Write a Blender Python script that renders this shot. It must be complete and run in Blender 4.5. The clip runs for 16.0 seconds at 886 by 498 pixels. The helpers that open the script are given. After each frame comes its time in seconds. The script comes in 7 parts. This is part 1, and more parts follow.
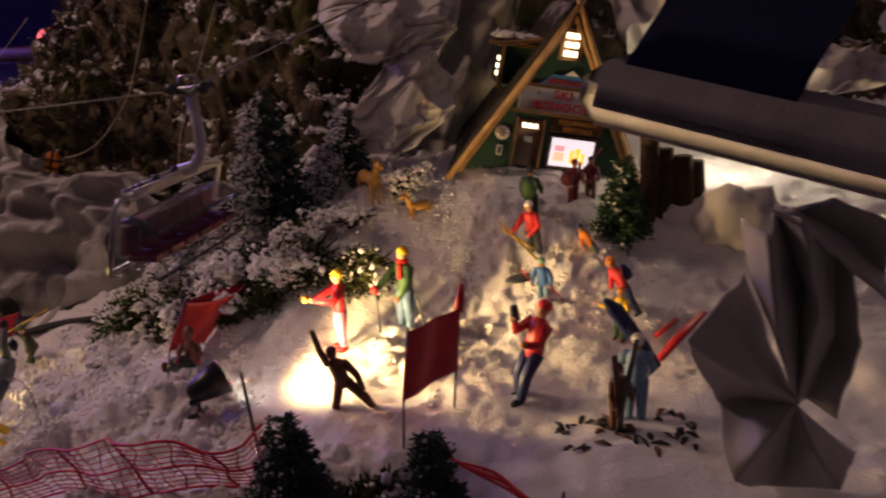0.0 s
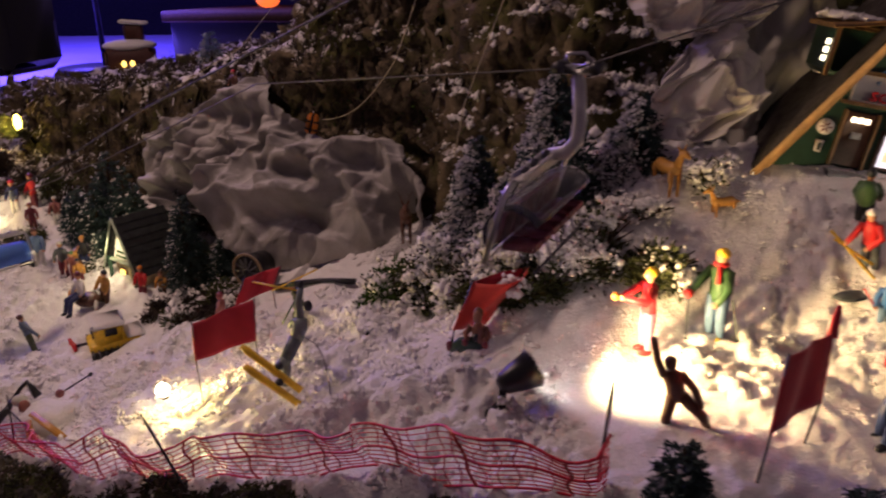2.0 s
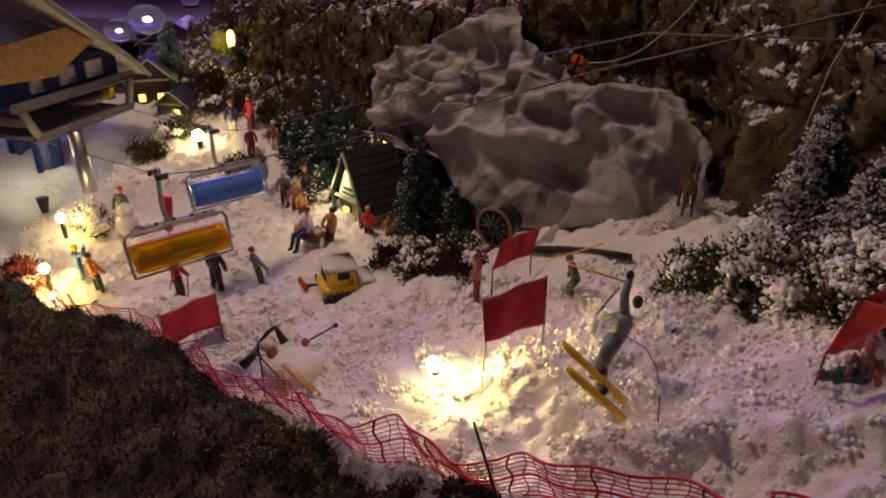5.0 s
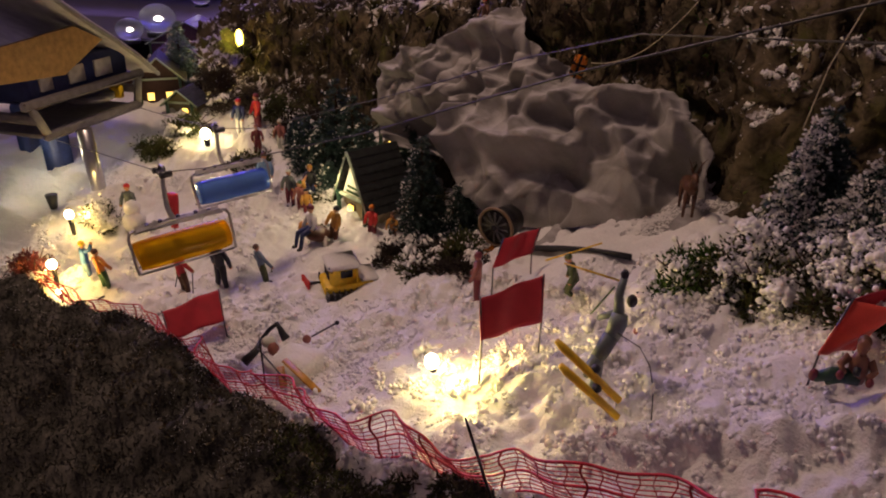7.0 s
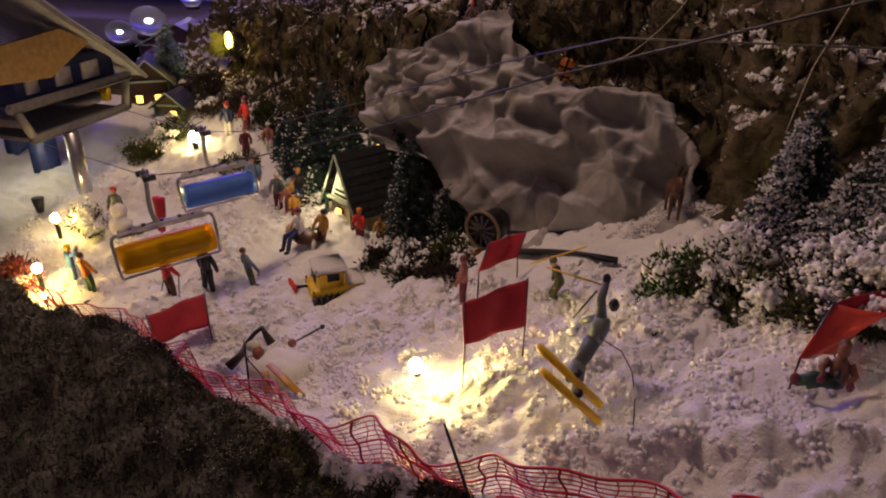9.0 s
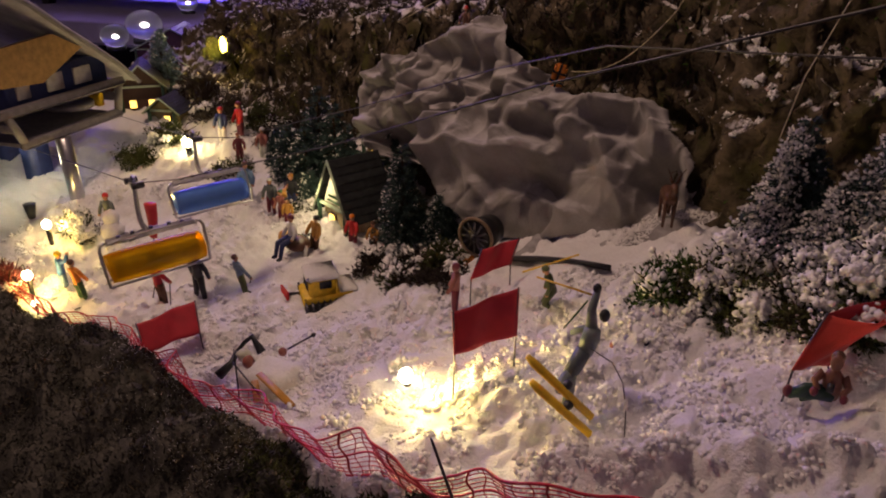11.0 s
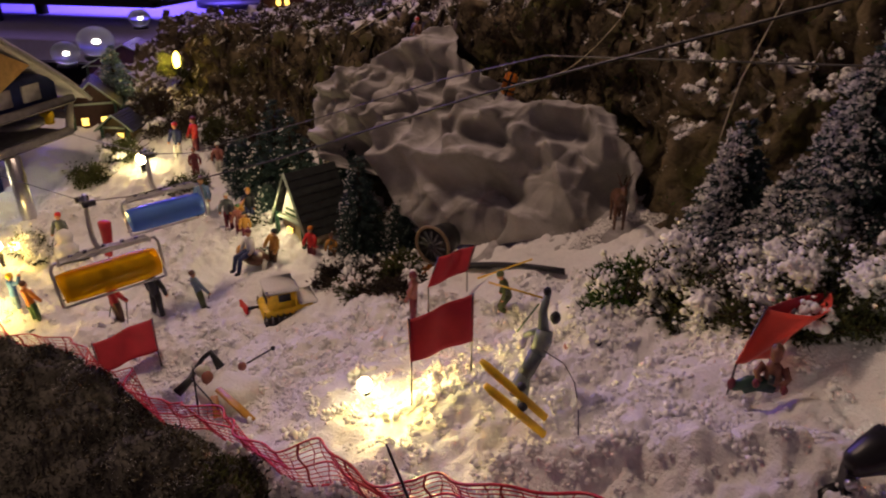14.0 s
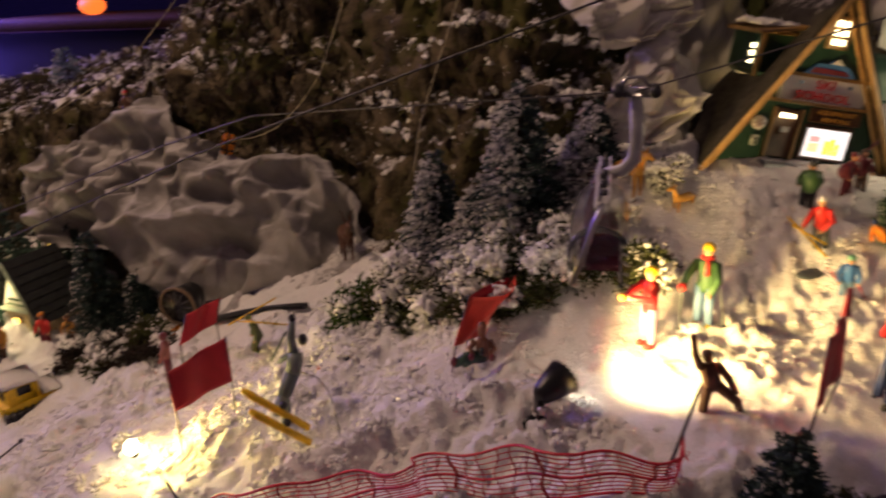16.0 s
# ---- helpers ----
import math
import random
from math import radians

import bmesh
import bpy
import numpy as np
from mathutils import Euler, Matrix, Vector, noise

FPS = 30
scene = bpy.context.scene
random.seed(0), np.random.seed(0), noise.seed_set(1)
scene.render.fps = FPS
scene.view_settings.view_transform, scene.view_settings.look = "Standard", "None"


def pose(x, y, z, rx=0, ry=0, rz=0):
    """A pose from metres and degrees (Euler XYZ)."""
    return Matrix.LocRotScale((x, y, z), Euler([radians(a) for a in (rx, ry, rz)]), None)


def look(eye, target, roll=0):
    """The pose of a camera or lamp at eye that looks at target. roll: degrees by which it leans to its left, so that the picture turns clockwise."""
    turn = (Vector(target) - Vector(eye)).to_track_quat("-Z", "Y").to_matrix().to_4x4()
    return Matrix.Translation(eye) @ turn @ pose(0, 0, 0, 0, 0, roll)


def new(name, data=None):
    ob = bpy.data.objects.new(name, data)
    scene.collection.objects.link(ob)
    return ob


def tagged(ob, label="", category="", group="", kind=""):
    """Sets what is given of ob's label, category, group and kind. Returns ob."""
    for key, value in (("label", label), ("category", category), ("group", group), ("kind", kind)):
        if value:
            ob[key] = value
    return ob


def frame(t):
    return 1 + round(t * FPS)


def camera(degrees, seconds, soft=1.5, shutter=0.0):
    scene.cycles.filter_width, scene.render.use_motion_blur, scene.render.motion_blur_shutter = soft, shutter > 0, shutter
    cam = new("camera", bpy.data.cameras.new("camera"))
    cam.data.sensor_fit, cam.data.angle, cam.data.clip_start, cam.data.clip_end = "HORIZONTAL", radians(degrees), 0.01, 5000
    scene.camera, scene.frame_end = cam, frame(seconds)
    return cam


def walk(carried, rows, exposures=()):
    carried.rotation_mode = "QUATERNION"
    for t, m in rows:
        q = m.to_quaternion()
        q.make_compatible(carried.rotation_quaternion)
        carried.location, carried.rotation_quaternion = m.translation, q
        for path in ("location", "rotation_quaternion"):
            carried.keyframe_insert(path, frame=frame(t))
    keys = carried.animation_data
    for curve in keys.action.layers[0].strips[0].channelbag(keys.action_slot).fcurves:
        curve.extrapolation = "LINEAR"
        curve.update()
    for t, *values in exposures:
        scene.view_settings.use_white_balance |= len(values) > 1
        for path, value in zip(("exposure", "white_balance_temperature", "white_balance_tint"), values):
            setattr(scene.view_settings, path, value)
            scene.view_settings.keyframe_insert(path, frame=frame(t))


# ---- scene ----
cam = camera(61.84, 16.0, 2.0, 0.5)
PATH = [
    (0, (0.0222, -0.4992, 0.2349), (0.1252, 0.4445, -0.0793), -2.49),
    (0.5, (0.0045, -0.4873, 0.2351), (0.0392, 0.4616, -0.0785), -1.98),
    (1, (-0.0192, -0.4809, 0.2373), (-0.0402, 0.4670, -0.0805), -1.59),
    (1.5, (-0.0516, -0.4735, 0.2370), (-0.1190, 0.4690, -0.0904), -1.34),
    (2, (-0.0849, -0.4613, 0.2393), (-0.1908, 0.4720, -0.1039), -1.16),
    (2.5, (-0.1171, -0.4471, 0.2389), (-0.2575, 0.4745, -0.1229), -0.90),
    (3, (-0.1482, -0.4323, 0.2349), (-0.3203, 0.4765, -0.1452), -0.58),
    (3.5, (-0.1777, -0.4190, 0.2358), (-0.3788, 0.4763, -0.1617), -0.29),
    (4, (-0.2055, -0.4099, 0.2376), (-0.4337, 0.4726, -0.1737), -0.00),
    (4.5, (-0.2295, -0.4002, 0.2390), (-0.4797, 0.4711, -0.1833), 0.24),
    (5, (-0.2463, -0.3902, 0.2391), (-0.5128, 0.4730, -0.1898), 0.35),
    (7.5, (-0.2329, -0.3924, 0.2405), (-0.5126, 0.4666, -0.1883), 0.40),
    (8, (-0.2306, -0.3903, 0.2407), (-0.5083, 0.4699, -0.1871), 0.40),
    (8.5, (-0.2291, -0.3886, 0.2405), (-0.5046, 0.4725, -0.1866), 0.44),
    (9, (-0.2285, -0.3868, 0.2404), (-0.5017, 0.4755, -0.1860), 0.50),
    (11.5, (-0.2228, -0.3768, 0.2420), (-0.4951, 0.4878, -0.1804), 0.48),
    (12, (-0.2209, -0.3778, 0.2421), (-0.4935, 0.4868, -0.1802), 0.39),
    (12.5, (-0.2184, -0.3788, 0.2420), (-0.4894, 0.4866, -0.1795), 0.34),
    (13, (-0.2177, -0.3786, 0.2425), (-0.4855, 0.4884, -0.1778), 0.24),
    (13.5, (-0.2159, -0.3798, 0.2431), (-0.4720, 0.4922, -0.1741), 0.11),
    (14, (-0.2136, -0.3819, 0.2443), (-0.4430, 0.5002, -0.1670), -0.11),
    (14.5, (-0.2069, -0.3955, 0.2467), (-0.3849, 0.5034, -0.1539), -0.33),
    (15, (-0.2003, -0.4148, 0.2485), (-0.3096, 0.5006, -0.1390), -0.75),
    (15.5, (-0.1998, -0.4353, 0.2518), (-0.2170, 0.4933, -0.1189), -1.35),
    (16, (-0.1979, -0.4564, 0.2577), (-0.0927, 0.4735, -0.0949), -2.08),
]
EXPOSURE = [(0.0, 0.72, 6700, 19), (1.5, 0.96, 6300, 17), (2.5, 1.08, 6350, 15), (3.5, 1.10, 6500, 10), (5.0, 0.99, 6720, 9), (12.5, 0.98, 6720, 9), (14.5, 1.08, 6850, 4), (16.0, 1.19, 7250, 5)]
walk(cam, [(t, look(eye, target, roll)) for t, eye, target, roll in PATH], EXPOSURE)


# ---------- world, lights, exposure ----------
world = bpy.data.worlds.new("room")
scene.world = world
world.use_nodes = True
wn = world.node_tree.nodes
wn["Background"].inputs[0].default_value = (0.62, 0.41, 0.50, 1)
wn["Background"].inputs[1].default_value = 0.062


def lamp(name, kind, place, watts, colour, size=0.01, aim=None, angle=90, blend=0.6):
    data = bpy.data.lights.new(name, kind)
    data.energy, data.color = watts, colour
    if kind == "AREA":
        data.shape, data.size = "DISK", size
    else:
        data.shadow_soft_size = size
    if kind == "SPOT":
        data.spot_size, data.spot_blend = radians(angle), blend
    ob = new(name, data)
    ob.matrix_world = look(place, aim) if aim else Matrix.Translation(place)
    return ob


WARM, YELLOW, GOLDEN = (1.0, 0.68, 0.28), (1.0, 0.73, 0.21), (1.0, 0.63, 0.14)
lamp("spotlight_beam", "SPOT", (-0.0660, -0.0495, 0.0225), 2.1, WARM, 0.014, (0.120, -0.020, 0.050), 104, 0.62)
lamp("bulb_light_mid", "POINT", (-0.391, 0.070, -0.085), 0.045, YELLOW, 0.006)
lamp("bulb_beam_mid", "SPOT", (-0.391, 0.070, -0.083), 0.33, YELLOW, 0.006, (-0.20, 0.01, -0.066), 160, 0.7)
lamp("bulb_light_fence", "POINT", (-0.945, 0.232, -0.178), 0.13, GOLDEN, 0.006)
lamp("bulb_light_bush", "POINT", (-1.012, 0.352, -0.160), 0.085, GOLDEN, 0.006)
lamp("bulb_light_village", "POINT", (-0.965, 0.590, -0.085), 0.06, YELLOW, 0.006)
lamp("bulb_light_ridge", "POINT", (-1.100, 0.880, -0.012), 0.12, (1.0, 0.72, 0.16), 0.008)
# Unseen lamp, added to account for the bright snow under the station.
lamp("assumed_station_light", "POINT", (-1.160, 0.430, -0.092), 0.075, (1.0, 0.86, 0.58), 0.008)
lamp("school_lamp", "POINT", (0.345, 0.110, 0.132), 0.16, (1.0, 0.85, 0.6), 0.01)
lamp("hut_lamp", "POINT", (-0.668, 0.440, -0.098), 0.06, (1.0, 0.82, 0.45), 0.008)
lamp("room_lamp", "AREA", (-0.95, 0.36, 0.98), 2.9, (1.0, 0.67, 0.52), 0.26, (-0.40, 0.15, -0.1))
lamp("stage_spill", "AREA", (-2.3, 2.7, 1.1), 12.0, (0.46, 0.28, 1.0), 1.6, (-0.65, 0.70, 0.05))
lamp("stage_light", "AREA", (-2.6, 2.9, 0.9), 40.0, (0.10, 0.06, 1.0), 0.9, (-2.4, 3.1, -0.4))

# ---------- materials ----------


def material(name, colour, rough=0.6, metal=0.0, vary=0.25, grain=60.0, bump=0.2, fine=400.0, island=False, random_tint=0.0, second=None, alpha=1.0, transmission=0.0, ior=1.45, emit=0.0, sheen=0.0, sub=0.0):
    """A painted or natural surface: two scales of colour variation and two of relief."""
    m = bpy.data.materials.new(name)
    m.use_nodes = True
    nt, n = m.node_tree, m.node_tree.nodes
    link = nt.links.new
    p = n["Principled BSDF"]
    co = n.new("ShaderNodeTexCoord")
    big, small = n.new("ShaderNodeTexNoise"), n.new("ShaderNodeTexNoise")
    big.inputs["Scale"].default_value, small.inputs["Scale"].default_value = grain, fine
    big.inputs["Detail"].default_value = 5
    small.inputs["Detail"].default_value = 3
    link(co.outputs["Object"], big.inputs["Vector"])
    link(co.outputs["Object"], small.inputs["Vector"])
    add = n.new("ShaderNodeMath")
    add.operation = "MULTIPLY_ADD"
    add.inputs[1].default_value = 0.4
    link(small.outputs["Fac"], add.inputs[0])
    link(big.outputs["Fac"], add.inputs[2])
    ramp = n.new("ShaderNodeValToRGB")
    link(add.outputs[0], ramp.inputs["Fac"])
    c = Vector(colour[:3])
    low = c * (1 - vary)
    high = Vector(second) if second else Vector([min(1, v * (1 + vary * 0.6)) for v in c])
    ramp.color_ramp.elements[0].position, ramp.color_ramp.elements[1].position = 0.5, 0.9
    ramp.color_ramp.elements[0].color, ramp.color_ramp.elements[1].color = (*low, 1), (*high, 1)
    tail = ramp.outputs["Color"]
    if random_tint or island:
        info = n.new("ShaderNodeNewGeometry" if island else "ShaderNodeObjectInfo")
        hsv = n.new("ShaderNodeHueSaturation")
        span = n.new("ShaderNodeMapRange")
        k = random_tint or 0.4
        span.inputs["To Min"].default_value, span.inputs["To Max"].default_value = 1 - k, 1 + k
        link(info.outputs["Random Per Island" if island else "Random"], span.inputs["Value"])
        link(span.outputs["Result"], hsv.inputs["Value"])
        link(tail, hsv.inputs["Color"])
        tail = hsv.outputs["Color"]
    link(tail, p.inputs["Base Color"])
    p.inputs["Roughness"].default_value, p.inputs["Metallic"].default_value = rough, metal
    p.inputs["IOR"].default_value = ior
    p.inputs["Transmission Weight"].default_value = transmission
    p.inputs["Specular IOR Level"].default_value = 0.12 if rough > 0.8 else 0.5
    p.inputs["Sheen Weight"].default_value = sheen
    p.inputs["Subsurface Weight"].default_value = sub
    p.inputs["Subsurface Radius"].default_value = (0.007, 0.005, 0.005)
    p.inputs["Subsurface Scale"].default_value = 1.0
    if emit:
        link(tail, p.inputs["Emission Color"])
        p.inputs["Emission Strength"].default_value = emit
    if bump:
        b = n.new("ShaderNodeBump")
        b.inputs["Strength"].default_value, b.inputs["Distance"].default_value = bump, 0.0015
        link(add.outputs[0], b.inputs["Height"])
        link(b.outputs["Normal"], p.inputs["Normal"])
    return m


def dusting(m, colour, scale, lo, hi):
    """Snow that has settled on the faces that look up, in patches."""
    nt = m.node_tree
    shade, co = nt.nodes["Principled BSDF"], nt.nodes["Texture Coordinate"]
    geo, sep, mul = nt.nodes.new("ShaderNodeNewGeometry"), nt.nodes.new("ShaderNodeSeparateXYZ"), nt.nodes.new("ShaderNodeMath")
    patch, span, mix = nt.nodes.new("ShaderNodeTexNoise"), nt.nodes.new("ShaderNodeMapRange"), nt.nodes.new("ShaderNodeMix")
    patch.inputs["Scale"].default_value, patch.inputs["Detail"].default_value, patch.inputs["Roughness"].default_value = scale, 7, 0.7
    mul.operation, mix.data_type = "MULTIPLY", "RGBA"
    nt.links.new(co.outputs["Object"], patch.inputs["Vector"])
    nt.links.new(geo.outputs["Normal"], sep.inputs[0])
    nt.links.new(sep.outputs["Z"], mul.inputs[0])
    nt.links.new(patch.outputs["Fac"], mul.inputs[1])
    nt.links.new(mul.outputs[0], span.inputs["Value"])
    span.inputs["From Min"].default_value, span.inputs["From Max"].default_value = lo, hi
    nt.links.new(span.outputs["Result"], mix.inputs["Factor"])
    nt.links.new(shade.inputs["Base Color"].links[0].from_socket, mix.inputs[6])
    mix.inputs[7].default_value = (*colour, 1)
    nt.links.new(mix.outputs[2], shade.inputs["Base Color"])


def glow(name, colour, strength):
    m = bpy.data.materials.new(name)
    m.use_nodes = True
    p = m.node_tree.nodes["Principled BSDF"]
    p.inputs["Base Color"].default_value = (*colour, 1)
    p.inputs["Emission Color"].default_value = (*colour, 1)
    p.inputs["Emission Strength"].default_value = strength
    return m


def paint(name, colour, rough=0.45, vary=0.22):
    return material(name, colour, rough, vary=vary, grain=120, fine=700, bump=0.12)


SNOW = material("snow", (0.80, 0.79, 0.79), 0.9, vary=0.07, grain=420, fine=1100, bump=1.0, sub=0.06)
# Kept lighter than the snow below, so clumps look as if they catch light.
CRUMB = material("snow_crumbs", (0.86, 0.85, 0.84), 0.95, vary=0.06, grain=150, fine=900, bump=0.0, island=True, random_tint=0.04)
RIME = material("rime", (0.84, 0.83, 0.81), 0.9, vary=0.2, grain=150, fine=900, bump=0.0, island=True, random_tint=0.3)
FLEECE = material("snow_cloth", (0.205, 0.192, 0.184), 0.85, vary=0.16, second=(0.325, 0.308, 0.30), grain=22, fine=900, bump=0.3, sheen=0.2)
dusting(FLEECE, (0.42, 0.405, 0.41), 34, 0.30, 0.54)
HANGING = material("hanging_cloth", (0.60, 0.57, 0.52), 0.8, vary=0.12, grain=30, fine=900, bump=0.2, sheen=0.2)
SATIN = material("grey_cloth", (0.28, 0.27, 0.235), 0.5, vary=0.15, grain=20, fine=900, bump=0.15, sheen=0.3)
MOSS = material("dry_moss", (0.036, 0.036, 0.027), 0.9, vary=0.6, second=(0.140, 0.132, 0.112), grain=34, fine=500, bump=0.5, island=True, random_tint=0.6)
MOSS_BROWN = material("brown_moss", (0.122, 0.102, 0.066), 0.9, vary=0.5, grain=80, fine=500, bump=0.5, island=True, random_tint=0.6)
MOSS_GREEN = material("green_moss", (0.045, 0.085, 0.018), 0.9, vary=0.5, grain=80, fine=500, bump=0.5, island=True, random_tint=0.5)
LEAF = material("olive_leaves", (0.075, 0.085, 0.034), 0.85, vary=0.5, grain=80, fine=500, bump=0.3, island=True, random_tint=0.5)
NEEDLES = material("tree_needles", (0.034, 0.066, 0.060), 0.6, vary=0.4, grain=90, fine=500, bump=0.1, island=True, random_tint=0.5)
DARK_GREEN = material("dark_green_needles", (0.024, 0.070, 0.030), 0.5, vary=0.4, grain=90, fine=500, bump=0.1, island=True, random_tint=0.5)
HEATH = material("dry_heath", (0.046, 0.038, 0.034), 0.9, vary=0.5, second=(0.085, 0.068, 0.058), grain=40, fine=500, bump=0.3, island=True, random_tint=0.5)
TINSEL = material("tinsel_needles", (0.24, 0.34, 0.34), 0.3, metal=0.6, vary=0.4, grain=90, fine=500, bump=0.1, island=True, random_tint=0.6)
BARK = material("bark", (0.06, 0.04, 0.025), 0.85, vary=0.4, grain=150, fine=700, bump=0.6)
WOOD = material("brown_wood", (0.12, 0.055, 0.028), 0.55, vary=0.35, grain=110, fine=600, bump=0.4)
TAN = material("tan_wood", (0.42, 0.25, 0.10), 0.55, vary=0.3, grain=110, fine=600, bump=0.3)
STEEL = material("brushed_steel", (0.55, 0.55, 0.56), 0.28, metal=1.0, vary=0.12, grain=200, fine=900, bump=0.05)
DARK_METAL = material("dark_steel", (0.10, 0.10, 0.11), 0.4, metal=0.8, vary=0.2, grain=200, fine=900, bump=0.05)
GREY_PLASTIC = paint("grey_plastic", (0.20, 0.19, 0.21))
BLACK = paint("black_plastic", (0.012, 0.012, 0.014), 0.35)
RED_CLOTH = material("red_flag_cloth", (0.42, 0.012, 0.030), 0.75, vary=0.2, grain=60, fine=1400, bump=0.25, sheen=0.2)
# The red flag cloth again, with light from above put into its colour.
RED_CLOTH_LIT = material("red_flag_cloth_lit", (0.66, 0.055, 0.035), 0.6, vary=0.2, grain=60, fine=1400, bump=0.25, sheen=0.2)
CABLE = material("cable_steel", (0.085, 0.082, 0.085), 0.5, metal=0.3, vary=0.2, grain=200, fine=900, bump=0.2)
RED_NET = paint("red_plastic_net", (0.62, 0.025, 0.05), 0.4)
ORANGE_NET = paint("orange_plastic_net", (0.62, 0.05, 0.045), 0.4)
RED, SCARLET, PINK = paint("red_paint", (0.46, 0.016, 0.022)), paint("scarlet_paint", (0.62, 0.03, 0.03)), paint("pink_paint", (0.62, 0.25, 0.40))
YELLOW_P, ORANGE, GREEN = paint("yellow_paint", (0.85, 0.56, 0.03)), paint("orange_paint", (0.70, 0.22, 0.02)), paint("green_paint", (0.055, 0.13, 0.045))
BLUE, NAVY, JEANS = paint("blue_paint", (0.06, 0.18, 0.46)), paint("navy_paint", (0.020, 0.032, 0.110)), paint("jeans_paint", (0.16, 0.27, 0.42))
SKIN, BROWN, GREY = paint("skin_paint", (0.52, 0.26, 0.15)), paint("brown_paint", (0.11, 0.05, 0.028)), paint("slate_paint", (0.105, 0.125, 0.125))
CHAR, WHITE, MINT = paint("charcoal_paint", (0.022, 0.024, 0.03)), paint("white_paint", (0.74, 0.72, 0.70)), paint("mint_paint", (0.22, 0.55, 0.36))
MAROON, GOLD, DUSTY = paint("maroon_paint", (0.16, 0.025, 0.04)), paint("fawn_paint", (0.50, 0.25, 0.05)), paint("dusty_pink_paint", (0.30, 0.11, 0.09))
FIR_GREEN = paint("house_green", (0.018, 0.055, 0.035))
ROOF_DARK = material("dark_shingles", (0.020, 0.024, 0.024), 0.7, vary=0.4, grain=120, fine=700, bump=0.5, random_tint=0.35)
AMBER = material("amber_bubble", (1.0, 0.72, 0.04), 0.14, vary=0.06, grain=40, fine=300, bump=0.02, transmission=0.0, ior=1.4)
BLUE_BUBBLE = material("blue_bubble", (0.26, 0.50, 0.95), 0.10, vary=0.06, grain=40, fine=300, bump=0.02, ior=1.4)
for bubble in (AMBER, BLUE_BUBBLE):
    nodes, links = bubble.node_tree.nodes, bubble.node_tree.links
    through_light, blend = nodes.new("ShaderNodeBsdfTranslucent"), nodes.new("ShaderNodeMixShader")
    links.new(nodes["Principled BSDF"].inputs["Base Color"].links[0].from_socket, through_light.inputs["Color"])
    blend.inputs[0].default_value = 0.45
    links.new(nodes["Principled BSDF"].outputs[0], blend.inputs[1])
    links.new(through_light.outputs[0], blend.inputs[2])
    clear, sheer = nodes.new("ShaderNodeBsdfTransparent"), nodes.new("ShaderNodeMixShader")
    links.new(nodes["Principled BSDF"].inputs["Base Color"].links[0].from_socket, clear.inputs["Color"])
    sheer.inputs[0].default_value = 0.62 if bubble is AMBER else 0.36
    links.new(blend.outputs[0], sheer.inputs[1])
    links.new(clear.outputs[0], sheer.inputs[2])
    links.new(sheer.outputs[0], nodes["Material Output"].inputs["Surface"])
CLEAR = material("clear_bubble", (0.86, 0.88, 0.90), 0.06, vary=0.04, grain=40, fine=300, bump=0.02, transmission=0.96, ior=1.15)
GLASS = material("dome_glass", (0.9, 0.92, 0.95), 0.30, vary=0.02, bump=0, transmission=0.92, ior=1.12)
ROPE = material("pale_twine", (0.50, 0.45, 0.27), 0.8, vary=0.3, grain=300, fine=900, bump=0.6)
LIT_WINDOW = glow("lit_window", (1.0, 0.85, 0.55), 2.4)
LIT_YELLOW = glow("lit_yellow_window", (1.0, 0.62, 0.12), 1.6)
LIT_PANE = glow("lit_shop_window", (0.86, 0.80, 0.84), 0.62)
BULB = glow("bulb_glow", (1.0, 0.86, 0.5), 14.0)
BULB_YELLOW = glow("yellow_bulb_glow", (1.0, 0.68, 0.10), 7.0)
LED = glow("white_led", (1.0, 0.93, 0.78), 9.0)
BEDROCK = material("table_cloth", (0.05, 0.045, 0.05), 0.9, vary=0.3)

# ---------- tools for shapes ----------


def hash01(i, j, k):
    h = (i * 374761393 + j * 668265263 + k * 2147483647) & 0xFFFFFFFF
    h = ((h ^ (h >> 13)) * 1274126177) & 0xFFFFFFFF
    return ((h ^ (h >> 16)) & 0xFFFF) / 65535.0


def vnoise(p, scale, seed=0):
    """Smooth value noise, 0 to 1, for an array of points."""
    q = np.asarray(p, float) * scale + 57.3 * (seed + 1)
    c = np.floor(q).astype(np.int64)
    f = q - c
    f = f * f * (3 - 2 * f)
    out = 0
    for a in (0, 1):
        for b in (0, 1):
            for d in (0, 1):
                w = (f[..., 0] if a else 1 - f[..., 0]) * (f[..., 1] if b else 1 - f[..., 1]) * (f[..., 2] if d else 1 - f[..., 2])
                out = out + w * hash01(c[..., 0] + a, c[..., 1] + b, c[..., 2] + d)
    return out


def fbm(p, scale, octaves=4, seed=0):
    return sum(vnoise(p, scale * 2.03 ** o, seed + o) * 0.5 ** o for o in range(octaves)) / (2 - 0.5 ** (octaves - 1))


def ridged(p, scale, octaves=3, seed=0):
    return sum((1 - np.abs(2 * vnoise(p, scale * 2.1 ** o, seed + o) - 1)) * 0.5 ** o for o in range(octaves)) / (2 - 0.5 ** (octaves - 1))


